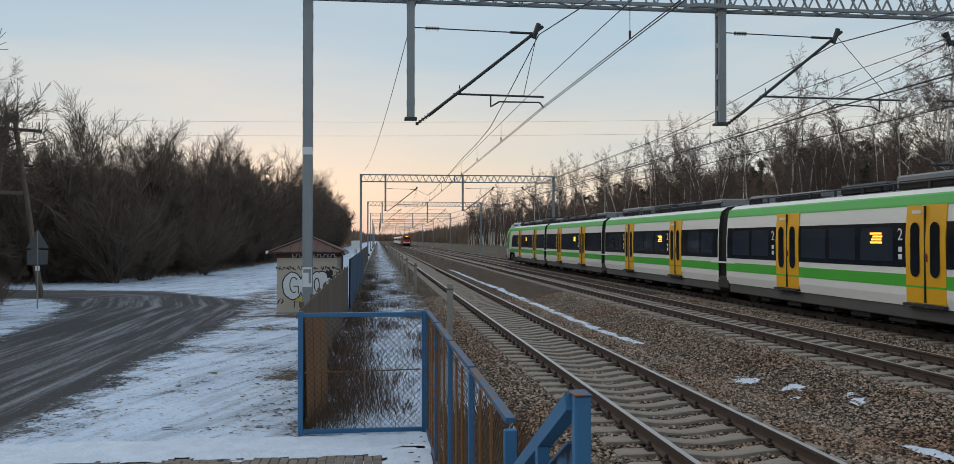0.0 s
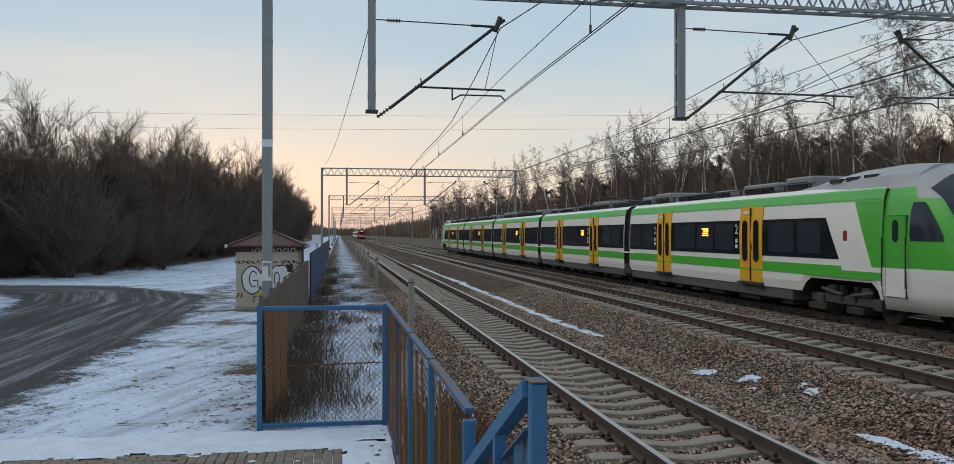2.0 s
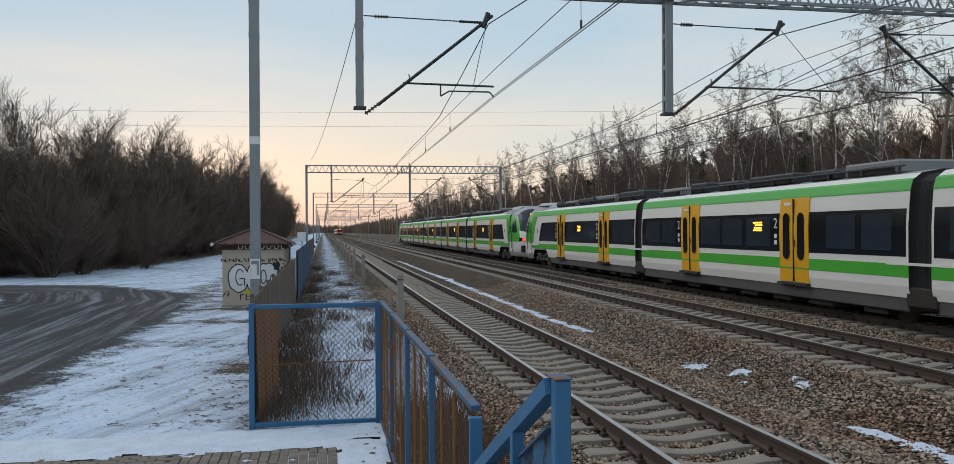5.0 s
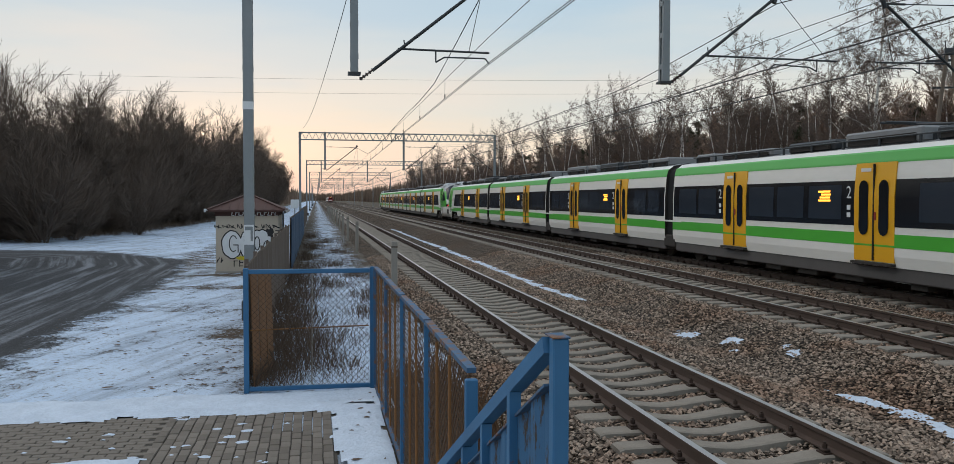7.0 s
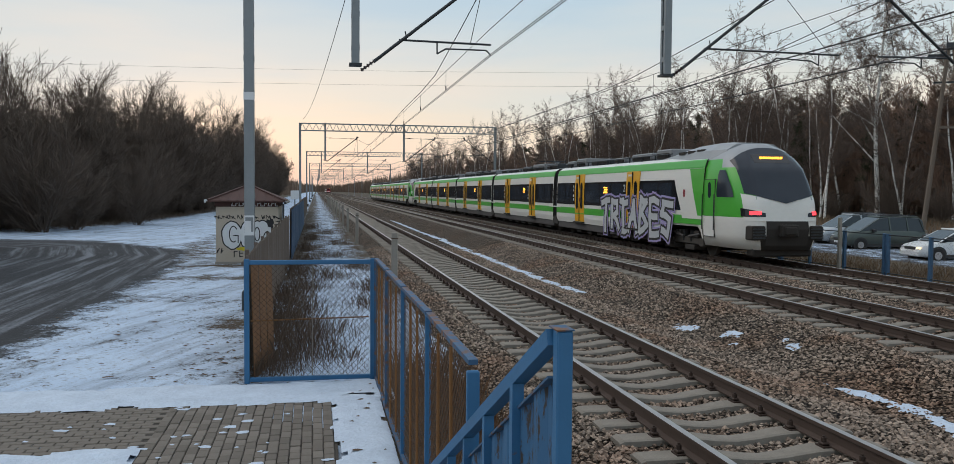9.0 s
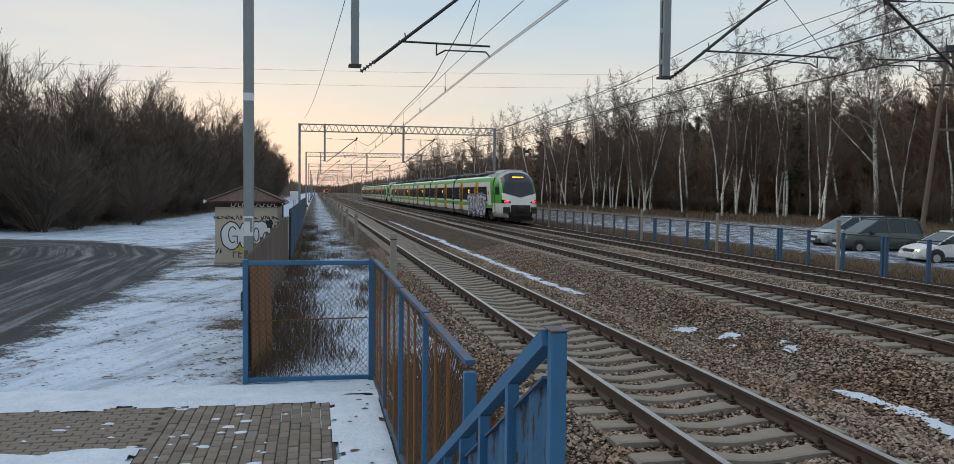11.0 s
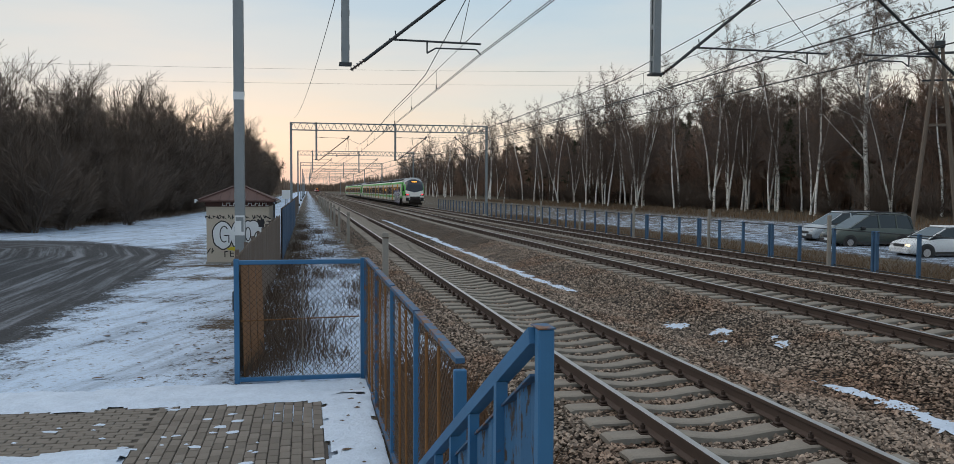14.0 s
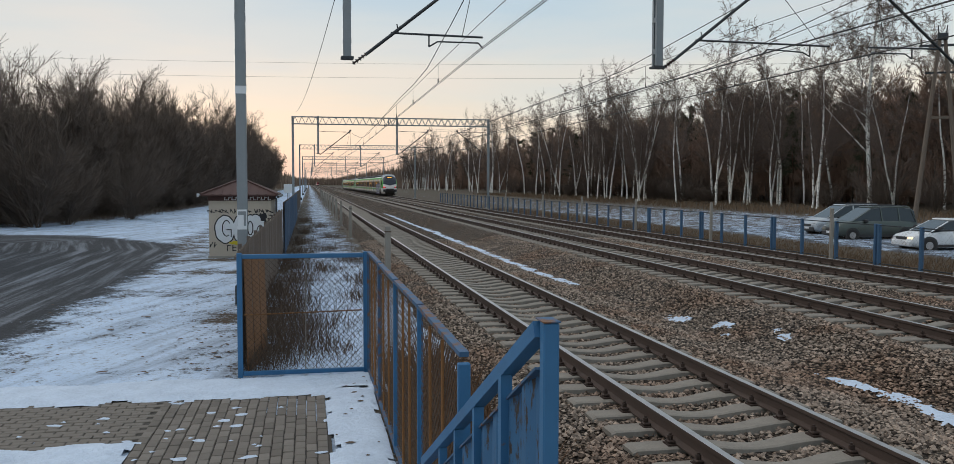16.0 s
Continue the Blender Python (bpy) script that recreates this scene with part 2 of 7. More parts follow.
M["rust_weed"] = plain("rust_brown_dead_weeds", (0.085, 0.042, 0.022), (0.21, 0.115, 0.06), 3.0, 0.95, bump=0.0)
M["navy"] = plain("dull_navy_post_paint", (0.028, 0.075, 0.15), (0.05, 0.125, 0.225), 3.0, 0.55)
M["dry_weed"] = plain("dead_brown_weeds", (0.07, 0.046, 0.034), (0.16, 0.115, 0.082), 2.0, 0.95, bump=0.0)
M["rubber"] = plain("tyre_rubber", (0.012, 0.012, 0.013), (0.03, 0.03, 0.03), 10.0, 0.85)
M["car_glass"] = plain("car_window_glass", (0.012, 0.016, 0.02), (0.028, 0.035, 0.04), 1.0, 0.12, bump=0.0)
M["car_silver"] = plain("silver_car_paint", (0.38, 0.40, 0.42), (0.50, 0.52, 0.54), 1.0, 0.3, 0.4, bump=0.0)
M["car_green"] = plain("dark_grey_green_car_paint", (0.055, 0.068, 0.060), (0.095, 0.112, 0.098), 1.0, 0.32, 0.3, bump=0.0)
M["car_white"] = plain("white_car_paint", (0.60, 0.61, 0.62), (0.72, 0.73, 0.73), 1.0, 0.35, bump=0.0)
M["plastic"] = plain("black_plastic", (0.014, 0.014, 0.015), (0.04, 0.04, 0.042), 8.0, 0.6)
M["chrome"] = plain("alloy", (0.35, 0.35, 0.36), (0.5, 0.5, 0.51), 6.0, 0.35, 0.8)
M["snow_white"] = plain("crusted_snow", (0.28, 0.34, 0.42), (0.70, 0.80, 0.93), 3.0, 0.7, bump=0.7, fine=22, dist=0.03)


def birch_bark():
    k = Nodes("birch_bark", 0.85)
    marks = k.ramp(k.noise(3.0, 6.0, (0.8, 0.8, 3.5)), 0.36, 0.43)
    low = k.ramp(k.noise(0.9, 3.0), 0.30, 0.40)
    k.colour(k.mix(k.math("MULTIPLY", marks, low), (0.06, 0.048, 0.04), (0.80, 0.76, 0.70)))
    k.bump(k.noise(20.0), 0.4, 0.01)
    return k.m


def paver_material():
    k = Nodes("worn_concrete_paver", 0.85)
    base = k.mix(k.rand(), (0.125, 0.105, 0.085), (0.215, 0.185, 0.155))
    k.colour(k.mix(k.math("MULTIPLY", k.noise(9.0, 6.0), 0.6), base, (0.09, 0.08, 0.068)))
    k.bump(k.noise(80.0), 0.4, 0.003)
    return k.m


def ballast_material():
    """Crushed granite, brown with brake dust, each stone a shade of its own."""
    k = Nodes("ballast", 0.92)
    v = k.n("ShaderNodeTexVoronoi", Scale=21.0)
    k.link(k.geo.outputs["Object"], v.inputs[0])
    pick = k.ramp(k.math("ADD", v.outputs["Color"], 0.0), 0.28, 0.72)
    grey = k.mix(pick, (0.048, 0.037, 0.029), (0.38, 0.30, 0.232))
    brown = k.mix(k.ramp(k.noise(0.45, 5.0), 0.47, 0.66), grey, k.mix(pick, (0.06, 0.037, 0.025), (0.33, 0.215, 0.14)))
    # shade in the gaps between stones, painted in by darkening each cell's rim
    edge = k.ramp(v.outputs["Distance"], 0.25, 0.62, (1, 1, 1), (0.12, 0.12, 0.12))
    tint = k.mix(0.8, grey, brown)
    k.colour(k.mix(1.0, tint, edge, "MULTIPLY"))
    k.bump(k.math("SUBTRACT", 1.0, v.outputs["Distance"]), 1.0, 0.05)
    return k.m


def stone_material():
    k = Nodes("ballast_stone", 0.9)
    c = k.mix(k.island(), (0.07, 0.053, 0.042), (0.48, 0.375, 0.295))
    k.colour(k.mix(k.ramp(k.noise(0.45, 5.0), 0.47, 0.66), c, k.mix(k.island(), (0.075, 0.045, 0.031), (0.40, 0.262, 0.185))))
    k.bump(k.noise(60.0), 0.4, 0.004)
    return k.m


def ground_material():
    """Trodden snow, asphalt, leaf litter and dead grass, by the masks snow and road."""
    k = Nodes("winter_ground", 0.85)
    rough_n = k.noise(1.3, 8.0, None, 0.68)
    fine_n = k.noise(11.0, 6.0, None, 0.7)
    turn = k.n("ShaderNodeMapping", Rotation=(0, 0, radians(20)), Scale=(1.0, 1.0, 1.0))
    k.link(k.geo.outputs["Object"], turn.inputs[0])
    slant = k.n("ShaderNodeMapping", Scale=(2.6, 0.22, 1.0))
    k.link(turn.outputs[0], slant.inputs[0])
    swept = k.n("ShaderNodeTexNoise", Scale=1.0, Detail=7.0, Roughness=0.68)
    k.link(slant.outputs[0], swept.inputs[0])
    streak = swept.outputs[0]
    # tyre lines that keep to the road's bend
    sep = k.n("ShaderNodeSeparateXYZ")
    k.link(k.geo.outputs["Object"], sep.inputs[0])
    lane = k.n("ShaderNodeCombineXYZ")
    k.link(k.math("MULTIPLY", k.attr("across"), 2.6), lane.inputs[0])
    k.link(k.math("MULTIPLY", sep.outputs[1], 0.09), lane.inputs[1])
    tyre_n = k.n("ShaderNodeTexNoise", Scale=1.0, Detail=6.0, Roughness=0.7)
    k.link(lane.outputs[0], tyre_n.inputs[0])
    tyre = tyre_n.outputs[0]
    litter = k.mix(k.noise(3.0, 6.0), (0.038, 0.029, 0.021), (0.11, 0.082, 0.055))
    grass = k.mix(k.noise(7.0, 6.0), (0.052, 0.042, 0.029), (0.125, 0.098, 0.066))
    earth = k.mix(k.ramp(k.noise(0.35, 4.0), 0.4, 0.6), litter, grass)
    tar = k.mix(k.noise(0.7, 7.0, (1.0, 0.35, 1.0)), (0.020, 0.022, 0.025), (0.056, 0.059, 0.065))
    slush = k.ramp(k.math("MULTIPLY_ADD", tyre, 0.85, k.math("MULTIPLY", fine_n, 0.25)), 0.53, 0.68)
    tar = k.mix(k.math("MULTIPLY", slush, 0.36), tar, (0.42, 0.46, 0.52))
    road = k.ramp(k.math("ADD", k.attr("road"), k.math("MULTIPLY_ADD", rough_n, 0.3, -0.15)), 0.03, 0.16)
    base = k.mix(road, earth, tar)
    snow_c = k.mix(k.noise(0.8, 6.0), (0.36, 0.47, 0.62), (0.64, 0.76, 0.91))
    snow_c = k.mix(k.math("MULTIPLY", k.ramp(k.noise(9.0, 3.0), 0.58, 0.68), 0.6), snow_c, (0.20, 0.18, 0.16))
    dirty = k.mix(k.math("MULTIPLY", k.ramp(streak, 0.47, 0.62), 0.6), snow_c, (0.24, 0.28, 0.34))
    dirty = k.mix(k.math("MULTIPLY", k.ramp(k.noise(19.0, 6.0, (1.0, 0.5, 1.0), 0.8), 0.50, 0.66), 0.5), dirty, (0.30, 0.35, 0.41))
    speck = k.noise(26.0, 5.0, (1.0, 0.6, 1.0), 0.75)
    holes = k.math("MULTIPLY_ADD", rough_n, 0.85, k.math("MULTIPLY_ADD", fine_n, 0.75, k.math("MULTIPLY_ADD", speck, 0.55, -1.08)))
    ruts = k.math("MULTIPLY_ADD", k.noise(1.0, 5.0, (1.6, 2.0, 1.0), 0.7), 0.65, -0.30)
    cover = k.ramp(k.math("ADD", k.math("ADD", k.math("ADD", k.attr("snow"), ruts), k.math("MULTIPLY_ADD", streak, -0.3, 0.17)), holes), 0.40, 0.56)
    k.colour(k.mix(cover, base, dirty))
    k.bump(k.math("ADD", k.math("MULTIPLY", cover, 0.6), k.math("ADD", fine_n, rough_n)), 0.55, 0.05)
    return k.m


M["birch"] = birch_bark()
M["paver"] = paver_material()
M["ballast"] = ballast_material()
M["stone"] = stone_material()
M["ground"] = ground_material()
for key, level in (("car_glass", 0.6), ("dark_glass", 0.28), ("ballast", 0.12), ("stone", 0.2), ("ground", 0.2), ("sleeper", 0.2)):
    M[key].node_tree.nodes["Principled BSDF"].inputs["Specular IOR Level"].default_value = level


def glow(name, col, strength):
    k = Nodes(name, 0.4)
    k.b.inputs["Base Color"].default_value = rgba((col[0] * 0.4, col[1] * 0.4, col[2] * 0.4))
    k.emit(col, strength)
    return k.m


M["red_light"] = glow("red_tail_light", (1.0, 0.03, 0.04), 3.2)
M["amber_led"] = glow("amber_led_text", (1.0, 0.42, 0.04), 3.0)
M["head_light"] = glow("warm_headlight", (1.0, 0.72, 0.35), 2.2)


# ---- mesh helpers ----
def link_mesh(name, bm, mats, parent=None, label="", smooth=False):
    me = bpy.data.meshes.new(name)
    bm.to_mesh(me)
    bm.free()
    for m in (mats if isinstance(mats, (list, tuple)) else [mats]):
        me.materials.append(m)
    if smooth:
        me.polygons.foreach_set("use_smooth", [True] * len(me.polygons))
    ob = new(name, me)
    if parent:
        ob.parent = parent
    if label:
        ob["label"] = label
    return ob


def part(name, bm, material, parent, label="", smooth=False):
    return link_mesh(name, bm, material, parent, label, smooth)


def raw(name, verts, faces, mats, parent=None, label="", smooth=False, index=None):
    me = bpy.data.meshes.new(name)
    me.from_pydata(verts, [], faces)
    for m in (mats if isinstance(mats, (list, tuple)) else [mats]):
        me.materials.append(m)
    if smooth:
        me.polygons.foreach_set("use_smooth", [True] * len(me.polygons))
    if index is not None:
        me.polygons.foreach_set("material_index", index)
    me.update()
    ob = new(name, me)
    if parent:
        ob.parent = parent
    if label:
        ob["label"] = label
    return ob


def thing(name, m, label, category, group="", kind=""):
    ob = new(name)
    ob.empty_display_size = 0.2
    ob.matrix_basis = m
    return tagged(ob, label, category, group, kind)


def box(bm, x0, x1, y0, y1, z0, z1, bevel=0.0, mi=0):
    r = bmesh.ops.create_cube(bm, size=1.0, matrix=Matrix.Translation(((x0 + x1) / 2, (y0 + y1) / 2, (z0 + z1) / 2)) @ Matrix.Diagonal((x1 - x0, y1 - y0, z1 - z0, 1)))
    fs = {f for v in r["verts"] for f in v.link_faces}
    for f in fs:
        f.material_index = mi
    if bevel:
        es = {e for v in r["verts"] for e in v.link_edges}
        bmesh.ops.bevel(bm, geom=list(es), offset=bevel, segments=1, affect="EDGES")
    return bm


def boxes(*args, bevel=0.0):
    bm = bmesh.new()
    for a in args:
        box(bm, *a, bevel=bevel)
    return bm


def rod(bm, a, b, r0, r1=None, n=8):
    """A round bar from a to b."""
    a, b = Vector(a), Vector(b)
    r1 = r0 if r1 is None else r1
    q = (b - a).to_track_quat("Z", "Y").to_matrix().to_4x4()
    bmesh.ops.create_cone(bm, cap_ends=True, segments=n, radius1=r0, radius2=r1, depth=(b - a).length, matrix=Matrix.Translation((a + b) / 2) @ q)
    return bm


def rods(*args, n=8):
    bm = bmesh.new()
    for a in args:
        rod(bm, *a, n=n)
    return bm


def bar(bm, a, b, w, h):
    """A square bar from a to b, w wide and h deep."""
    a, b = Vector(a), Vector(b)
    q = (b - a).to_track_quat("Z", "Y").to_matrix().to_4x4()
    bmesh.ops.create_cube(bm, size=1.0, matrix=Matrix.Translation((a + b) / 2) @ q @ Matrix.Diagonal((w, h, (b - a).length, 1)))
    return bm


def loft(rings, caps=True):
    """Verts and faces through closed rings of equal length."""
    n = len(rings[0])
    verts = [p for r in rings for p in r]
    faces = []
    for i in range(len(rings) - 1):
        for j in range(n):
            k = (j + 1) % n
            faces.append((i * n + j, i * n + k, (i + 1) * n + k, (i + 1) * n + j))
    if caps:
        faces.append(tuple(range(n - 1, -1, -1)))
        faces.append(tuple((len(rings) - 1) * n + j for j in range(n)))
    return verts, faces


def tube_path(pts, r, n=5):
    """A thin tube along a line of points."""
    rings = []
    for i, p in enumerate(pts):
        p = Vector(p)
        d = (Vector(pts[min(i + 1, len(pts) - 1)]) - Vector(pts[max(i - 1, 0)])).normalized()
        u = d.orthogonal().normalized()
        v = d.cross(u)
        rings.append([tuple(p + r * (math.cos(2 * math.pi * j / n) * u + math.sin(2 * math.pi * j / n) * v)) for j in range(n)])
    return loft(rings)


# ---- ground: one sheet to the horizon ----
X1, X2, X3 = 4.20, 9.99, 14.07        # middles of the three tracks
Z1, Z2, Z3 = 0.0, 0.15, 0.15          # their rail tops
GL, GR = -0.35, -0.22                 # ground beside the line
ROAD = [(-7.4, -30.0), (-7.4, 22.0), (-8.1, 31.0), (-9.3, 38.0), (-12.8, 43.2), (-20.0, 45.2), (-60.0, 49.0)]
LANE = [(-4.9, -30.0), (-5.0, 24.0), (-5.5, 36.0), (-7.5, 44.0), (-12.0, 47.6), (-60.0, 52.0)]
WORN = [(-6.5, 22.0), (-5.4, 35.0), (-4.6, 46.0), (-3.6, 70.0)]


def seg_dist(x, y, line):
    best = np.full(np.shape(x), 1e9)
    for (ax, ay), (bx, by) in zip(line, line[1:]):
        dx, dy = bx - ax, by - ay
        t = np.clip(((x - ax) * dx + (y - ay) * dy) / (dx * dx + dy * dy), 0, 1)
        best = np.minimum(best, np.hypot(x - ax - t * dx, y - ay - t * dy))
    return best


def step(v, a, b):
    t = np.clip((v - a) / (b - a), 0, 1)
    return t * t * (3 - 2 * t)


def bed_z(x):
    """Height of the ballast bed across the line."""
    dip = sum(0.05 * max(0.0, min(1.0, (0.62 - abs(x - tx)) / 0.3)) for tx in (X1, X2, X3))
    return -dip + float(np.interp(x, [1.9, 2.55, 2.85, 5.55, 5.85, 6.6, 7.1, 8.3, 8.65, 15.4, 15.75, 16.7], [-0.42, -0.21, -0.226, -0.226, -0.21, -0.36, -0.36, -0.05, -0.072, -0.072, -0.05, -0.32]))


def make_ground():
    xs = np.concatenate([[-3000, -800, -250, -100, -60], np.arange(-40, 2.6, 0.45), [3, 5, 8, 11, 14, 16], np.arange(16.6, 62, 0.8), [70, 100, 250, 800, 3000]])
    ys = np.concatenate([[-800, -200, -60, -20, 0], np.arange(4, 90, 0.5), np.arange(90, 200, 2.5), np.arange(200, 500, 20), [600, 900, 1500, 3000]])
    gx, gy = np.meshgrid(xs, ys, indexing="ij")
    dist = seg_dist(gx, gy, ROAD)
    half = np.interp(gy, [0, 22, 31, 38, 44, 60], [2.35, 2.35, 2.8, 3.3, 2.9, 2.9])
    road = np.where(gx < 0, 1 - step(dist, half - 0.9, half + 0.9), 0.0)
    across = seg_dist(gx, gy, LANE)
    # bare patch of worn verge and tyre tracks south of the hut
    snow = np.where((gx < -1.0), 0.60, 0.0)
    snow = np.where((gx >= -1.0) & (gx < 2.4), np.where(gy < 11.6, np.where(gx > 0.85, 0.12, 0.70), 0.60 - 0.25 * step(gy, 16, 40) + 0.14 * np.cos((gx - 0.75) * 1.7)), snow)
    snow = snow - 0.52 * road - np.where(gx < -1, 0.17 * (1 - step(seg_dist(gx, gy, WORN), 0.4, 2.2)), 0)
    edge = np.interp(gy, [0, 20, 26, 34, 42, 50, 56, 63, 84, 200], [-13, -11.6, -12.6, -17.5, -21, -24, -19.5, -13.8, -11.6, -9.5])
    snow = snow - np.where(gx < 0, 0.55 * step(edge - gx, -0.4, 3.6), 0)
    for px, py, wx, wy, k in ((-3.0, 30.4, 1.9, 0.55, 0.34), (-2.5, 26.4, 1.7, 0.6, 0.36), (-1.5, 17.5, 0.6, 1.1, 0.34), (-4.2, 21.5, 2.4, 0.8, 0.14)):
        snow = snow - k * np.exp(-((gx - px) / wx) ** 2 - ((gy - py) / wy) ** 2)
    right = gx > 16.2
    lot = step(gx, 20.0, 22.5) * (1 - step(gx, 36.0, 46.0))
    snow = np.where(right, 0.10 + lot * np.interp(gy, [20, 26, 60, 90, 200], [0.22, 0.32, 0.32, 0.22, 0.10]), snow)
    road = np.where(right & (gx > 22) & (gx < 33) & (gy < 46), 0.42, road)
    z = np.where(gx < 3, GL, GR)
    z = np.where((gx >= 3) & (gx <= 16), -0.55, z)
    lump = np.array([[noise.noise((a * 0.55, b * 0.55, 0.0)) * 0.035 + noise.noise((a * 1.9, b * 1.9, 4.0)) * 0.012 for b in ys] for a in xs])
    near = (np.abs(gx) < 62) & (gy < 120) & (gy > 3)
    z = z + np.where(near, lump * (1 - 0.75 * road), 0)
    z = z + np.where(gx < edge, 0.06 * np.clip(edge - gx, 0, 4) * (np.abs(gx) < 90), 0)
    z = z + np.where(gx > 44, 0.35 * step(gx, 42, 54), 0)
    # a swale of dead grass behind the far fence
    z = z - np.where(right, 0.10 * np.exp(-((gx - 18.6) / 0.9) ** 2), 0)
    verts = np.stack([gx, gy, z], -1).reshape(-1, 3)
    nx, ny = len(xs), len(ys)
    faces = [(i * ny + j, (i + 1) * ny + j, (i + 1) * ny + j + 1, i * ny + j + 1) for i in range(nx - 1) for j in range(ny - 1)]
    ob = raw("ground", verts.tolist(), faces, M["ground"], smooth=True)
    for name, val in (("snow", snow), ("road", road), ("across", across)):
        at = ob.data.attributes.new(name, "FLOAT", "POINT")
        at.data.foreach_set("value", val.reshape(-1).astype(np.float32))
    tagged(ob, "trodden snow, worn asphalt road and dead grass beside the line", "ground", kind="structure")


make_ground()


def make_ballast():
    xs = np.concatenate([[1.9], np.arange(2.2, 16.8, 0.2), [16.9]])
    ys = np.concatenate([[-60, -10], np.arange(2, 60, 0.3), np.arange(60, 140, 2.0), [200, 300, 600, 1500]])
    verts = []
    for x in xs:
        for y in ys:
            zz = bed_z(x) + (0.03 * noise.noise((x * 1.6, y * 1.2, 2.0)) if 2 < y < 140 else 0)
            verts.append((x + 0.12 * noise.noise((y * 0.4, x, 7.0)), y, zz))
    nx, ny = len(xs), len(ys)
    faces = [(i * ny + j, (i + 1) * ny + j, (i + 1) * ny + j + 1, i * ny + j + 1) for i in range(nx - 1) for j in range(ny - 1)]
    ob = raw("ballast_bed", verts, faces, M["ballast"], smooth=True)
    return tagged(ob, "brown-grey crushed stone ballast under three tracks", "ballast", kind="structure")


bed = make_ballast()


def make_stones():
    """Loose stones of the bed where they lie near the platform's end."""
    rng = np.random.default_rng(5)
    octa = np.array([(1, 0, 0), (-1, 0, 0), (0, 1, 0), (0, -1, 0), (0, 0, 1), (0, 0, -1)], float)
    tri = np.array([(0, 2, 4), (2, 1, 4), (1, 3, 4), (3, 0, 4), (2, 0, 5), (1, 2, 5), (3, 1, 5), (0, 3, 5)])
    n = 92000
    y = 5.0 + 33 * rng.random(n) ** 1.7
    x = 2.15 + 7.4 * rng.random(n)
    far = rng.random(n) < 0.33
    x = np.where(far, 9.2 + 7.2 * rng.random(n), x)
    y = np.where(far, 10 + 26 * rng.random(n), y)
    z = np.array([bed_z(a) for a in x]) + 0.02 * rng.random(n) - 0.004
    for tx, ph in ((X1, 11.07), (X2, 11.30), (X3, 11.15)):
        on = (np.abs(x - tx) < 1.30) & (np.abs((y - ph + 0.3) % 0.6 - 0.3) < 0.15)
        z = np.where(on, z - 0.12, z)
    s = (0.015 + 0.022 * rng.random((n, 1))) * np.array([[1, 1, 0.75]])
    a = rng.random(n) * 6.28
    pts = octa[None] * (s[:, None, :] * (0.75 + 0.5 * rng.random((n, 6, 1)))) + rng.normal(0, 0.005, (n, 6, 3))
    c, sn = np.cos(a)[:, None], np.sin(a)[:, None]
    px, py = pts[..., 0] * c - pts[..., 1] * sn, pts[..., 0] * sn + pts[..., 1] * c
    pts = np.stack([px + x[:, None], py + y[:, None], pts[..., 2] + z[:, None]], -1).reshape(-1, 3)
    faces = (tri[None] + 6 * np.arange(n)[:, None, None]).reshape(-1, 3)
    ob = raw("ballast_stones", pts.tolist(), faces.tolist(), M["stone"])
    tagged(ob, "loose angular brown and grey ballast stones", "ballast", kind="stuff")


make_stones()


def make_snow_strips():
    """Left-over snow in the hollow between the tracks."""
    verts, faces, c = [], [], 0.07
    spots = [(6.62, 24.5, 52.0, 0.30), (6.74, 21.0, 25.0, 0.24), (6.55, 52.0, 75.0, 0.26), (7.15, 14.8, 16.6, 0.32), (7.5, 13.4, 15.0, 0.40), (7.85, 12.1, 13.7, 0.42), (7.35, 11.4, 12.6, 0.20), (7.02, 6.6, 10.9, 0.19)]
    for cx, y0, y1, w in spots:
        ny, nx = int((y1 - y0) / c), int(2.2 * w / c) + 1
        grid = {}
        for i in range(nx + 1):
            for j in range(ny + 1):
                x, y = cx - 1.1 * w + i * c, y0 + j * c
                h = 1 - ((x - cx - 0.18 * noise.noise((y * 0.5, cx, 0))) / w) ** 2
                h *= min(1, (y - y0) * 1.5 + 0.1, (y1 - y) * 1.5 + 0.1)
                h += 0.9 * noise.noise((x * 2.2, y * 1.4, 3.0)) + 0.8 * noise.noise((x * 7, y * 5, 9.0)) - (0.50 if y > 17 or y < 11.5 else 0.85)
                grid[i, j] = (x, y, bed_z(x) + 0.012 + 0.035 * min(h, 0.8), h)
        ids = {}
        for i in range(nx):
            for j in range(ny):
                q = [(i, j), (i + 1, j), (i + 1, j + 1), (i, j + 1)]
                if sum(grid[k][3] for k in q) > 0.15:
                    for k in q:
                        if k not in ids:
                            ids[k] = len(verts)
                            verts.append(grid[k][:3])
                    faces.append(tuple(ids[k] for k in q))
    ob = raw("snow_patches", verts, faces, M["snow_white"], smooth=True)
    tagged(ob, "thin left-over snow lying on the ballast between tracks", "snow", kind="stuff")


make_snow_strips()


# ---- tracks ----
def rail_profile(side):
    h = [(-0.036, 0.0), (0.036, 0.0), (0.036, -0.036), (0.010, -0.05), (0.010, -0.135), (0.068, -0.155), (0.068, -0.170), (-0.068, -0.170), (-0.068, -0.155), (-0.010, -0.135), (-0.010, -0.05), (-0.036, -0.036)]
    return h


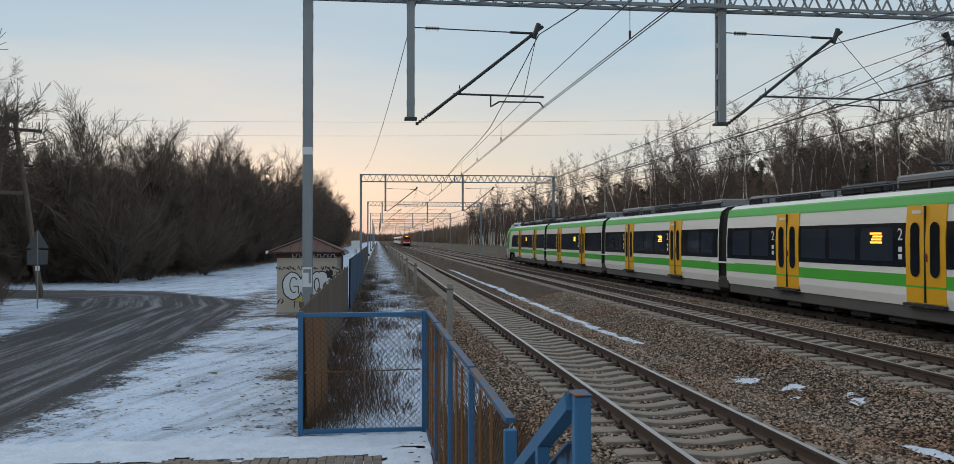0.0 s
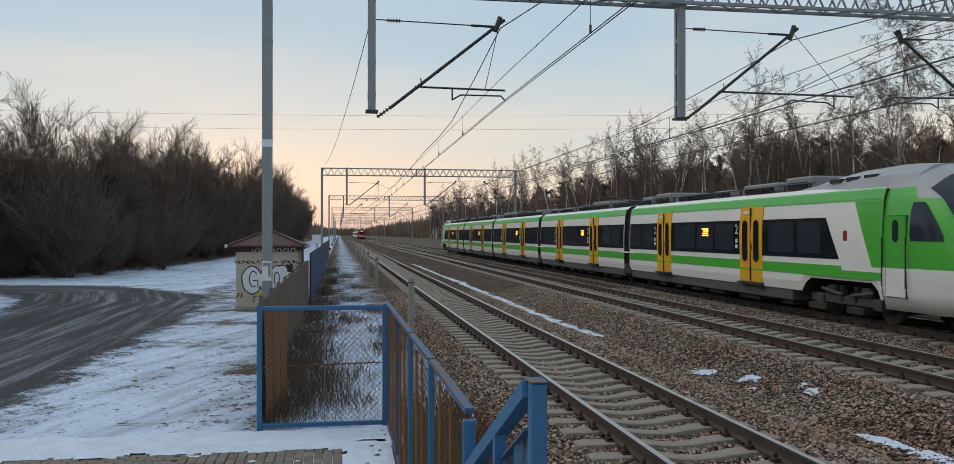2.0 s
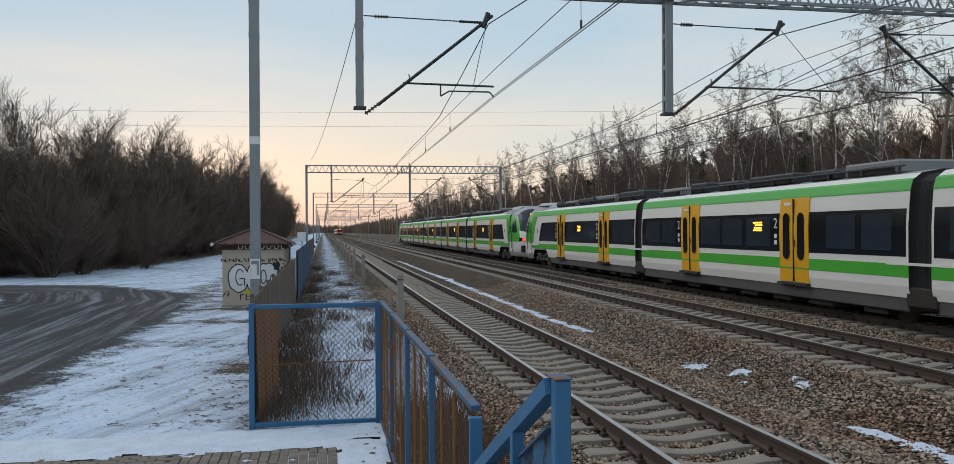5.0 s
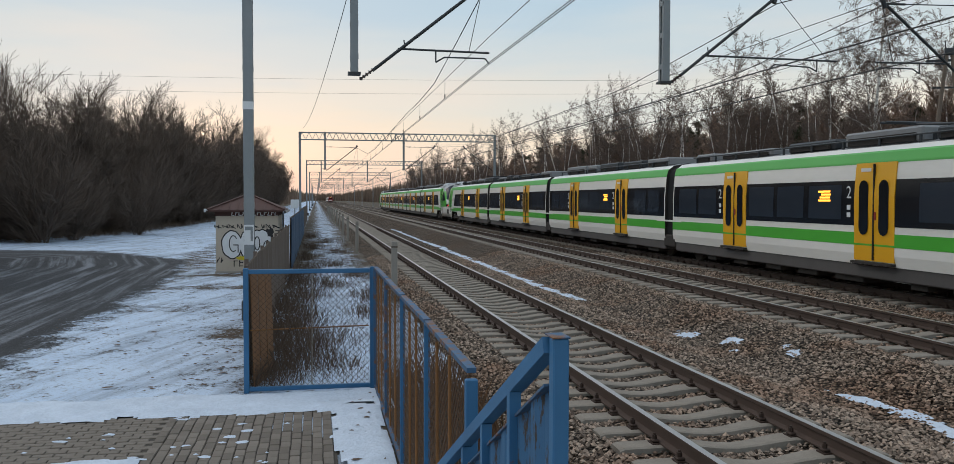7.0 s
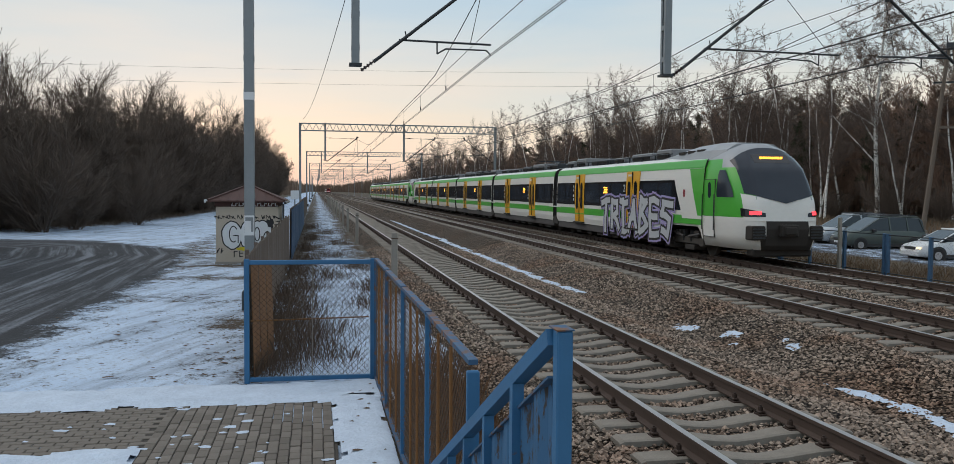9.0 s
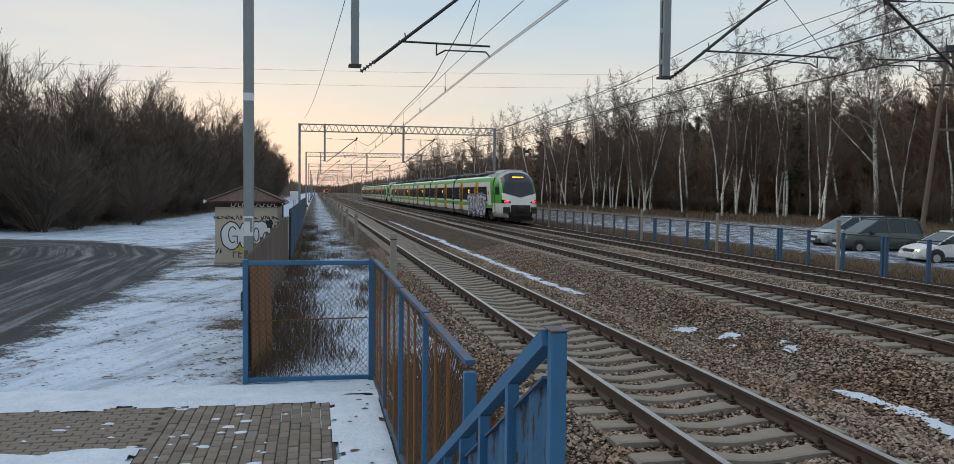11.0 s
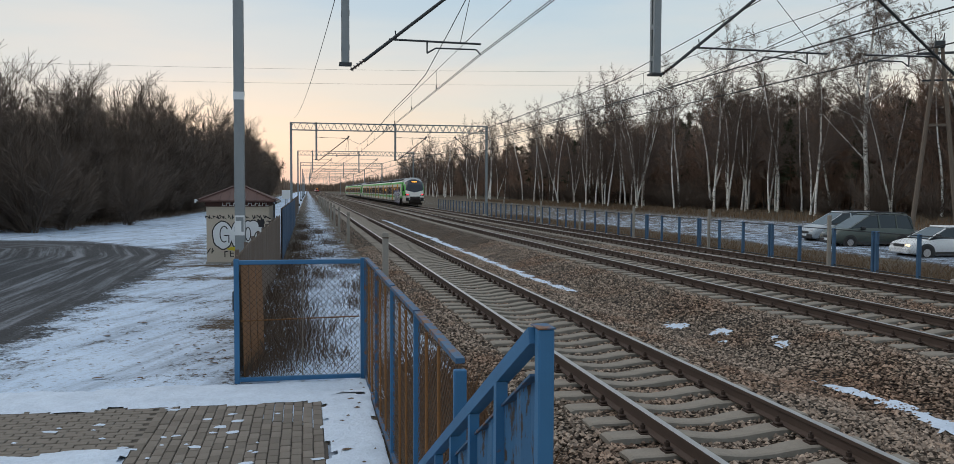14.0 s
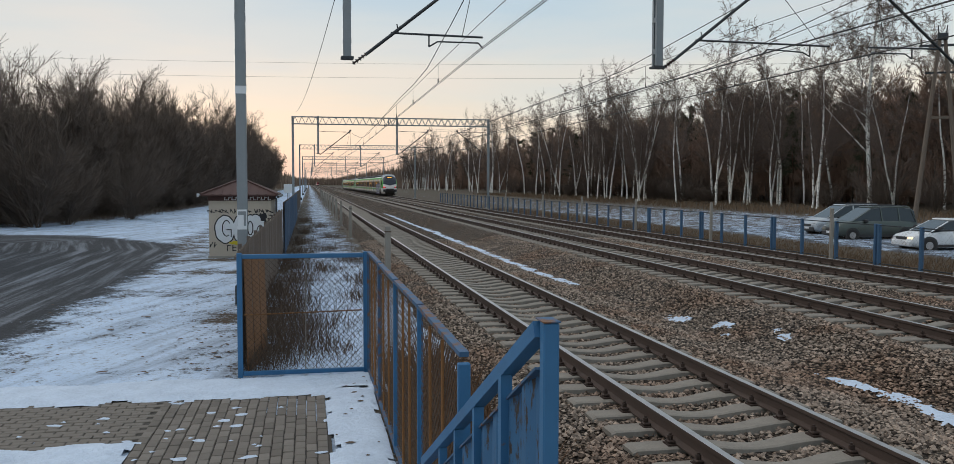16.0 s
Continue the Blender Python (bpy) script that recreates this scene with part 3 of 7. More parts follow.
def make_sleeper_mesh(n=1):
    """A prestressed sleeper, dished in its middle."""
    rings = []
    spans = [-1.28, -1.23, -0.62, -0.50, -0.36, -0.20, 0.0, 0.20, 0.36, 0.50, 0.62, 1.23, 1.28]
    for x in spans:
        k = 0.5 + 0.5 * math.cos(math.pi * min(1.0, abs(x) / 0.62))
        zt = -0.172 - 0.062 * k - (0.02 if abs(x) > 1.25 else 0.0)
        w = 0.14 - 0.03 * k
        rings.append([(x, -w, zt - 0.012), (x, -w + 0.03, zt), (x, w - 0.03, zt), (x, w, zt - 0.012), (x, w + 0.015, -0.32), (x, -w - 0.015, -0.32)])
    return loft(rings)


SL_V, SL_F = make_sleeper_mesh()


def make_clip():
    """A bolted rail clip on its rib plate."""
    bm = bmesh.new()
    box(bm, -0.055, 0.055, -0.07, 0.07, -0.178, -0.160)
    box(bm, -0.03, 0.045, -0.045, 0.045, -0.160, -0.128, bevel=0.01)
    rod(bm, (0.01, 0, -0.128), (0.01, 0, -0.085), 0.026, n=6)
    rod(bm, (0.01, 0, -0.085), (0.01, 0, -0.066), 0.014, n=6)
    me = bpy.data.meshes.new("clip")
    bm.to_mesh(me)
    bm.free()
    vs = [tuple(v.co) for v in me.vertices]
    fs = [tuple(p.vertices) for p in me.polygons]
    bpy.data.meshes.remove(me)
    return vs, fs


CL_V, CL_F = make_clip()


def make_track(x, z, phase, singles, label):
    t = thing("railway_track", pose(x, 0, z), label, "railway track", "tracks of the line", "structure")
    for s in (-1, 1):
        prof = rail_profile(s)
        rings = [[(s * 0.7535 + a, y, b) for a, b in prof] for y in (-60, 1500)]
        v, f = loft(rings)
        idx = [1 if i in (0,) else 0 for i in range(len(f))]
        raw("rail", v, f, [M["rail_side"], M["rail_head"]], t, "rusted steel rail with a polished head", index=idx)
    me = bpy.data.meshes.new("sleeper")
    me.from_pydata(SL_V, [], SL_F)
    me.materials.append(M["sleeper"])
    n_near = 0
    rest_v, rest_f, cl_v, cl_f = [], [], [], []
    rng = random.Random(int(x * 10))
    y = phase - 0.6 * 14
    while y < 330:
        jit = pose(rng.uniform(-0.015, 0.015), y + rng.uniform(-0.02, 0.02), rng.uniform(-0.008, 0.004), 0, 0, rng.uniform(-0.6, 0.6))
        if y > 2.5 and n_near < singles:
            ob = new("sleeper", me)
            ob.parent = t
            ob.matrix_basis = jit
            n_near += 1
        else:
            o = len(rest_v)
            rest_v += [tuple(jit @ Vector(p)) for p in SL_V]
            rest_f += [tuple(i + o for i in f) for f in SL_F]
        if 2.5 < y < 70:
            for s in (-1, 1):
                for d in (-1, 1):
                    o = len(cl_v)
                    cl_v += [(s * 0.7535 + d * (0.095 + p[0]), y + p[1], p[2]) for p in CL_V]
                    cl_f += [tuple(i + o for i in (f if d > 0 else f[::-1])) for f in CL_F]
        y += 0.6
    tagged(raw("far_sleepers", rest_v, rest_f, M["sleeper"], t), kind="stuff")
    tagged(raw("rail_fastenings", cl_v, cl_f, M["clip"], t), "dark rusted bolted rail clips", kind="stuff")


make_track(X1, Z1, 11.07, 150, "nearest railway track with worn concrete sleepers and shiny rails")
make_track(X2, Z2, 11.30, 110, "middle railway track with brown rails on concrete sleepers")
make_track(X3, Z3, 11.15, 90, "far railway track where the green train runs")


# ---- overhead line ----
def lattice_beam(x0, x1, y, z0, z1):
    """Portal beam: four chords, zigzag sides and a flat bottom lacing."""
    bm = bmesh.new()
    for dy in (-0.22, 0.22):
        for zz in (z0, z1):
            bar(bm, (x0, y + dy, zz), (x1, y + dy, zz), 0.075, 0.075)
    n = int((x1 - x0) / 0.62)
    st = (x1 - x0) / n
    for i in range(n):
        a, b = x0 + i * st, x0 + (i + 1) * st
        for dy in (-0.22, 0.22):
            bar(bm, (a, y + dy, z0), ((a + b) / 2, y + dy, z1), 0.035, 0.035)
            bar(bm, ((a + b) / 2, y + dy, z1), (b, y + dy, z0), 0.035, 0.035)
        s = 0.22 if i % 2 else -0.22
        bar(bm, (a, y - s, z0), (b, y + s, z0), 0.03, 0.03)
        bar(bm, (a, y - s, z1), (b, y + s, z1), 0.03, 0.03)
    xm = (x0 + x1) / 2
    for dy in (-0.22, 0.22):
        box(bm, xm - 0.38, xm + 0.38, y + dy - 0.045, y + dy + 0.045, z0 - 0.02, z0 + 0.06)
        box(bm, xm - 0.38, xm + 0.38, y + dy - 0.045, y + dy + 0.045, z1 - 0.06, z1 + 0.02)
        for e in (-0.38, 0.38):
            box(bm, xm + e - 0.03, xm + e + 0.03, y + dy - 0.03, y + dy + 0.03, z0, z1)
    return bm


def h_mast(x, y, z0, z1, w=0.21):
    """A mast of two channels with battens, open on its sides."""
    bm = bmesh.new()
    for s in (-1, 1):
        box(bm, x - w / 2, x + w / 2, y + s * 0.12 - 0.02, y + s * 0.12 + 0.02, z0, z1)
        for e in (-1, 1):
            box(bm, x + e * (w / 2 - 0.008) - 0.008, x + e * (w / 2 - 0.008) + 0.008, y + s * 0.075 - 0.03, y + s * 0.075 + 0.03, z0, z1)
    z = z0 + 0.3
    while z < z1:
        for e in (-1, 1):
            box(bm, x + e * (w / 2) - 0.006, x + e * (w / 2) + 0.006, y - 0.12, y + 0.12, z, z + 0.12)
        z += 0.75
    return bm


def insulator(bm, a, b, r=0.055, n=5):
    a, b = Vector(a), Vector(b)
    for i in range(n):
        c = a.lerp(b, (i + 0.5) / n)
        d = (b - a).normalized() * ((b - a).length / n * 0.18)
        rod(bm, c - d, c + d, r, r * 0.6, 8)
    rod(bm, a, b, 0.022, n=6)


def cantilever(parent, px, py, d, zt, long_rod=False):
    """Bracket from a hanger at px: sloping tube, stay, register arm. d: +1 reaches to the right."""
    bm = bmesh.new()
    rod(bm, (px + d * 0.42, py, zt - 2.0), (px + d * 3.08, py, zt + 0.12), 0.038)
    rod(bm, (px + d * 2.86, py, zt - 0.16), (px + d * 2.98, py, zt + 0.18), 0.06)
    part("strut", bm, M["dark_steel"], parent, "sloping grey bracket tube")
    for a, b in (((0.12, -2.22), (0.45, -1.97)), ((0.34, 0.0), (0.66, 0.0))):
        bm = bmesh.new()
        insulator(bm, (px + d * a[0], py, zt + a[1]), (px + d * b[0], py, zt + b[1]))
        part("insulator", bm, M["insulator"], parent, "ribbed brown insulator")
    bm = rods(((px + d * 0.1, py, zt + 0.01), (px + d * 2.85, py, zt - 0.05), 0.014))
    rod(bm, (px + d * 2.3, py, zt - 0.04), (px + d * 2.85, py, zt - 0.05), 0.03)
    part("stay", bm, M["dark_steel"], parent)
    x1 = 4.6 if long_rod else 3.1
    bm = rods(((px + d * 0.98, py, zt - 1.50), (px + d * x1, py, zt - 1.53), 0.024), ((px + d * 1.15, py, zt - 1.5), (px + d * 1.12, py, zt - 1.3), 0.014))
    if long_rod:
        pts = [(x1 - 0.55, -1.54), (x1 - 0.55, -1.80), (x1 - 0.75, -1.70), (x1 - 1.7, -1.66), (x1 - 1.85, -1.78)]
    else:
        pts = [(1.85, -1.53), (1.85, -1.78), (2.05, -1.66), (3.0, -1.66), (3.1, -1.78)]
    for (a, za), (b, zb) in zip(pts, pts[1:]):
        rod(bm, (px + d * a, py, zt + za), (px + d * b, py, zt + zb), 0.018)
    part("register_arm", bm, M["dark_steel"], parent, "thin dark register arm")
    bm = rods(((px + d * 2.95, py, zt), (px + d * (x1 - 0.25 if long_rod else 2.62), py, zt - 1.52), 0.008))
    part("hanger_wire", bm, M["wire"], parent)


MAST_L, MAST_R, HANG = -1.455, 17.15, (0.86, 8.26)


def gantry(y, detail, label):
    g = thing("overhead_line_gantry", pose(0, y, 0), label, "gantry", "gantries over the line")
    m = part("mast", h_mast(MAST_L, 0, GL - 0.1, 8.55), M["steel"], g, "grey steel mast")
    if detail > 1:
        part("marker_band", boxes((MAST_L - 0.112, MAST_L + 0.112, -0.145, 0.05, 4.25, 4.42)), M["white_paint"], m, "white painted band")
        part("marker_sign", boxes((MAST_L - 0.105, MAST_L + 0.105, -0.146, -0.143, 1.28, 1.72)), M["white_paint"], m, "small white marker plate")
        part("marker_stroke", boxes((MAST_L - 0.085, MAST_L + 0.085, -0.151, -0.147, 1.60, 1.68), (MAST_L + 0.035, MAST_L + 0.085, -0.151, -0.147, 1.36, 1.60)), M["steel"], m)
    part("footing", boxes((MAST_L - 0.16, MAST_L + 0.30, -0.30, 0.30, GL - 0.3, GL + 0.42), bevel=0.03), M["dark_steel"], m, "dark painted concrete footing")
    m = part("mast", h_mast(MAST_R, 0, GR - 0.1, 8.55), M["steel"], g, "grey steel mast")
    part("footing", boxes((MAST_R - 0.3, MAST_R + 0.3, -0.3, 0.3, GR - 0.3, GR + 0.2), bevel=0.03), M["concrete"], m)
    part("beam", lattice_beam(MAST_L - 0.1, MAST_R + 0.1, 0, 7.86, 8.52), M["steel"], g, "grey lattice portal beam")
    for i, hx in enumerate(HANG):
        h = part("hanger", h_mast(hx, 0, 5.12, 8.6, 0.17), M["steel"], g, "hanging steel post")
        part("end_cap", boxes((hx - 0.14, hx + 0.14, -0.16, 0.16, 5.08, 5.13)), M["dark_steel"], h)
        cantilever(h, hx, 0, 1, 7.20 + 0.09 * i, long_rod=(i == 1))
    cantilever(m, MAST_R - 0.1, 0, -1, 7.3)
    return g


for i, gy in enumerate((19.5, 81.5, 140.0, 200.0, 262.0, 325.0, 390.0, 455.0)):
    gantry(gy, 2 if i < 1 else 1, "grey lattice gantry with hanging posts carrying the overhead wires")


def wire(name, pts, r, label, n=5):
    v, f = tube_path(pts, r, n)
    return tagged(raw(name, v, f, M["wire"]), label, "wire", "overhead wires")


def sagged(a, b, sag, n=14):
    a, b = Vector(a), Vector(b)
    return [a.lerp(b, i / n) - Vector((0, 0, 4 * sag * (i / n) * (1 - i / n))) for i in range(n + 1)]


def catenary(xm, xc, zm, zc, za):
    """Messenger, twin contact wires and droppers over one track, support by support."""
    sup = [-42.0, 19.5, 81.5, 140.0, 200.0, 262.0, 325.0, 390.0, 455.0]
    mess, aux, c1, c2 = [], [], [], []
    drop_v, drop_f = [], []
    for i, (a, b) in enumerate(zip(sup, sup[1:])):
        off = -0.22 if i % 2 else 0.20
        nxt = 0.20 if i % 2 else -0.22
        dip = ((0.0, 0.0), (4.0, 0.42), (9.0, 0.90), (13.0, 1.0), (18.0, 1.02))
        ln = [(xm + (xc + off - xm) * d, a + e, zm + (za + 0.02 - zm) * d) for e, d in dip]
        ln += [(xm + (xc + nxt - xm) * d, b - e, zm + (za + 0.02 - zm) * d) for e, d in reversed(dip)]
        mess += ln if not mess else ln[1:]
        for arr, d, zz in ((c1, 0.0, zc), (c2, 0.055, zc), (aux, 0.02, za)):
            seg = [(xc + off + (nxt - off) * k / 6 + d, a + (b - a) * k / 6, zz) for k in range(7)]
            arr += seg if not arr else seg[1:]
        for k in range(1, 9):
            t = k / 9
            y = a + (b - a) * t
            if y < 4 or y > 200:
                continue
            zt = za
            xb = xc + off + (nxt - off) * t
            v, f = tube_path([(xb, y, zt), (xb, y, zc)], 0.006, 4)
            o = len(drop_v)
            drop_v += v
            drop_f += [tuple(i2 + o for i2 in q) for q in f]
            v, f = tube_path([(xb, y, zc), (xb, y, zc + 0.13)], 0.02, 5)
            o = len(drop_v)
            drop_v += v
            drop_f += [tuple(i2 + o for i2 in q) for q in f]
    w = thing("catenary", pose(0, 0, 0), "dark messenger and twin contact wires over a track", "wire", "overhead wires")
    for name, pts, r in (("messenger_wire", mess, 0.013), ("auxiliary_wire", aux, 0.008), ("contact_wire", c1, 0.009), ("contact_wire", c2, 0.009)):
        v, f = tube_path(pts, r)
        raw(name, v, f, M["wire"], w)
    tagged(raw("dropper_wire", drop_v, drop_f, M["wire"], w), "thin droppers between the wires", kind="stuff")


catenary(3.84, 4.13, 7.12, 5.42, 6.02)
catenary(11.2, 10.95, 7.12, 5.44, 6.14)
catenary(14.2, 14.1, 7.25, 5.57, 6.25)
wire("return_wire", sagged((2.2, -22.0, 9.1), (1.2, 19.5, 8.66), 0.1), 0.012, "dark return wire over the gantries")
wire("return_wire", sagged((1.2, 19.5, 8.66), (-1.15, 81.5, 8.95), 0.9), 0.012, "dark return wire over the gantries")
wire("feeder_wire", sagged((16.9, -42, 8.0), (16.9, 19.5, 8.0), 0.8) + sagged((16.9, 19.5, 8.0), (16.9, 81.5, 8.0), 0.8)[1:], 0.012, "dark feeder wire along the far masts")
for x0, z0, x1, z1 in ((-120.0, 20.4, 150.0, 24.6), (-120.0, 18.4, 150.0, 22.6)):
    wire("power_line", sagged((x0, 128, z0), (x1, 118, z1), 3.0, 30), 0.013, "faint distant power line crossing the railway")


# ---- platform end, stairs and fences ----
def mesh_grid(p0, p1, z0a, z1a, z0b, z1b, cell=0.06, r=0.0022):
    """Chain link between two uprights: crossing wires at 45 degrees as thin bars; returns verts and faces."""
    p0, p1 = Vector(p0), Vector(p1)
    ln = (p1 - p0).length
    d = (p1 - p0) / ln
    side = Vector((-d.y, d.x, 0))
    verts, faces = [], []

    def strip(u0, w0, u1, w1):
        za = lambda u: z0a + (z0b - z0a) * u / ln
        zb = lambda u: z1a + (z1b - z1a) * u / ln
        q = []
        for u, w in ((u0, w0), (u1, w1)):
            zz = za(u) + (zb(u) - za(u)) * w
            q.append(p0 + d * u + Vector((0, 0, zz)))
        o = len(verts)
        up = (q[1] - q[0]).cross(side).normalized() * r
        for c in q:
            for e in (up + side * r, -up + side * r, -up - side * r, up - side * r):
                verts.append(tuple(c + e))
        for k in range(4):
            faces.append((o + k, o + (k + 1) % 4, o + 4 + (k + 1) % 4, o + 4 + k))

    h = ((z1a - z0a) + (z1b - z0b)) / 2
    n = int((ln + h) / (cell * 1.414))
    for i in range(n):
        c = i * cell * 1.414
        for flip in (False, True):
            u0, w0, u1, w1 = c, 0.0, c - h, 1.0
            if u1 < 0:
                w1 = c / h
                u1 = 0.0
            if u0 > ln:
                w0 = (c - ln) / h
                u0 = ln
            if w1 <= w0:
                continue
            if flip:
                strip(ln - u0, w0, ln - u1, w1)
            else:
                strip(u0, w0, u1, w1)
    return verts, faces


def angle_post(x, y, z0, z1, w=0.05):
    bm = bmesh.new()
    box(bm, x - w / 2, x + w / 2, y - w / 2, y + w / 2, z0, z1)
    return bm


# the gate across the strip, with a chain-link filling
GY, GX0, GX1, GT = 11.9, -0.94, 0.76, 1.33


def make_gate():
    g = thing("wire_mesh_gate", pose(0, GY, 0), "blue steel frame gate with chain link, closing a snowy strip", "gate")
    for x in (GX0, GX1):
        part("upright", boxes((x - 0.035, x + 0.035, -0.03, 0.03, GL - 0.03, GT + 0.02), bevel=0.006), M["blue"], g, "blue painted steel upright")
    for z, name in ((GT - 0.03, "top_rail"), (GL + 0.05, "bottom_rail")):
        part(name, boxes((GX0 + 0.036, GX1 - 0.036, -0.026, 0.026, z - 0.03, z + 0.03), bevel=0.006), M["blue"], g)
    part("brace", rods(((GX0 + 0.05, 0.02, 0.50), (GX1 - 0.05, 0.02, 0.53), 0.009)), M["rust_wire"], g, "rusty cross wire")
    part("brace", rods(((-0.07, 0.02, GL + 0.08), (-0.06, 0.02, GT - 0.05), 0.008)), M["concrete"], g, "thin pale rod")
    v, f = mesh_grid((GX0 + 0.04, 0, 0), (GX1 - 0.04, 0, 0), GL + 0.08, GT - 0.06, GL + 0.08, GT - 0.06, 0.055)
    tagged(raw("chain_link", v, f, M["mesh_wire"], g), "dark chain-link mesh", kind="stuff")


make_gate()


def rail_fence():
    """Panels of rusted mesh in blue frames from the gate to the stairs."""
    f = thing("mesh_fence", pose(0, 0, 0), "rusty mesh fence panels in blue steel frames beside the track", "fence")
    ys = [11.80, 10.05, 8.25, 6.50, 4.72]
    xs = [0.80, 0.81, 0.82, 0.835, 0.86]
    for i in range(5):
        mat = M["blue"] if i > 1 else M["blue_rust"]
        w = 0.045 if i == 4 else 0.03
        part("post", boxes((xs[i] - w, xs[i] + w * 0.6, ys[i] - w / 2, ys[i] + w / 2, GL - 0.05, 1.335 - 0.06 * (i == 4)), bevel=0.006), mat, f, "blue steel angle post")
    for i in range(4):
        a, b = (xs[i], ys[i] - 0.03), (xs[i + 1], ys[i + 1] + 0.04)
        bm = bmesh.new()
        bar(bm, (a[0], a[1], 1.345), (b[0], b[1], 1.345 - 0.03 * (i == 3)), 0.055, 0.03)
        part("top_rail", bm, M["blue_rust"], f, "flaking blue top rail, rust on its upper face")
        bm = bmesh.new()
        bar(bm, (a[0], a[1], GL + 0.05), (b[0], b[1], GL + 0.05), 0.05, 0.05)
        part("bottom_rail", bm, M["blue_rust"], f)
        v, q = mesh_grid((a[0], a[1], 0), (b[0], b[1], 0), GL + 0.06, 1.32, GL + 0.06, 1.32, 0.055, 0.0015)
        tagged(raw("rusty_mesh", v, q, M["mesh_wire"], f), "rusted see-through mesh", kind="stuff")
        rng = random.Random(i)
        for k in range(2):
            bm = bmesh.new()
            t = 0.34 + 0.28 * k + rng.uniform(-0.05, 0.05)
            p = Vector((a[0], a[1], 0)).lerp(Vector((b[0], b[1], 0)), t)
            rod(bm, (p.x - 0.012, p.y, GL + 0.1), (p.x - 0.012, p.y + 0.03, 1.28), 0.011)
            part("wire_tie", bm, M["rust_wire"], f, "rust-orange upright wire")


rail_fence()


def stair_rail():
    """Handrail and corrugated guard of the stairs down from the platform."""
    s = thing("stair_railing", Matrix.Translation((0, 0, 0.48)) @ Matrix.Scale(0.79, 4), "blue steel stair railing with a flaking ribbed sheet guard", "railing")
    part("post", boxes((0.912, 0.978, 3.27, 3.335, 0.30, 1.735), bevel=0.006), M["blue"], s, "square blue post")
    bm = bmesh.new()
    a, b = Vector((0.925, 3.35, 1.70)), Vector((0.900, 6.75, 0.04))
    bar(bm, a, b, 0.068, 0.068)
    part("handrail", bm, M["blue"], s, "sloping square blue handrail")
    part("cap", boxes((0.908, 0.982, 3.265, 3.39, 1.735, 1.742), bevel=0.002), M["blue_rust"], s)
    for y in (3.95, 4.62, 5.25, 5.9):
        z = 1.70 - (y - 3.36) * 1.66 / 3.39
        part("baluster", boxes((0.885, 0.94, y - 0.03, y + 0.03, z - 0.75, z - 0.03)), M["blue"], s)
    v, f = [], []
    n = 44
    for i in range(n + 1):
        y = 3.37 + i * 0.075
        dx = 0.018 if i % 4 in (1, 2) else -0.008
        zt = 1.50 - (y - 3.44) * 0.492
        for e in (0.0, -0.004):
            v += [(0.935 + dx + e, y, zt - 1.3), (0.935 + dx + e, y, zt)]
    for i in range(n):
        o = 4 * i
        f += [(o, o + 4, o + 5, o + 1), (o + 2, o + 3, o + 7, o + 6), (o + 1, o + 5, o + 7, o + 3)]
    raw("ribbed_guard", v, f, M["flaky"], s, "ribbed blue sheet with paint flaking to rust")
    bm = bmesh.new()
    bar(bm, (0.935, 3.40, 1.525), (0.935, 6.66, -0.08), 0.05, 0.012)
    part("guard_edge", bm, M["blue_rust"], s)


stair_rail()

# platform slab under the camera and its steps
plat = thing("platform", pose(0, 0, 0), "grey concrete platform end with steps down to the path", "platform", kind="structure")
part("slab", boxes((-0.9, 2.45, -40.0, 2.58, GL - 0.2, 0.70), bevel=0.01), M["concrete"], plat)
for i in range(5):
    part("step", boxes((-0.9, 0.70, 2.584 + 0.31 * i, 2.89 + 0.31 * i, GL - 0.2, 0.52 - 0.17 * i), bevel=0.006), M["concrete"], plat)


def sheet_fence(y0, y1, x, zt, mat, label, lean=0.0):
    """Upright corrugated sheets, one by one, with a few uneven tops."""
    f = thing("sheet_fence", pose(0, 0, 0), label, "fence", "sheet fences along the strip")
    rng = random.Random(int(y0 * 7))
    y = y0
    while y < y1:
        w = 0.62
        v, q = [], []
        n = 8
        top = zt + rng.uniform(-0.010, 0.012)
        tilt = rng.uniform(-0.02, 0.02)
        for i in range(n + 1):
            yy = y + w * i / n
            dx = (0.02 if i % 4 in (1, 2) else -0.012) + rng.uniform(-0.003, 0.003)
            v += [(x + dx, yy, GL), (x + dx + tilt, yy, top), (x + dx - 0.006, yy, GL), (x + dx + tilt - 0.006, yy, top)]
        for i in range(n):
            o = 4 * i
            q += [(o, o + 4, o + 5, o + 1), (o + 2, o + 3, o + 7, o + 6), (o + 1, o + 5, o + 7, o + 3)]
        raw("sheet", v, q, mat, f)
        if int((y - y0) / w) % 3 == 2:
            part("post", boxes((x - 0.10, x - 0.04, y - 0.03, y + 0.03, GL - 0.05, zt + 0.02)), M["brown_sheet"], f, "rusty steel post")
        y += w + 0.012
    part("rail", boxes((x - 0.05, x - 0.016, y0, y1, zt - 0.12, zt - 0.07)), M["brown_sheet"], f)


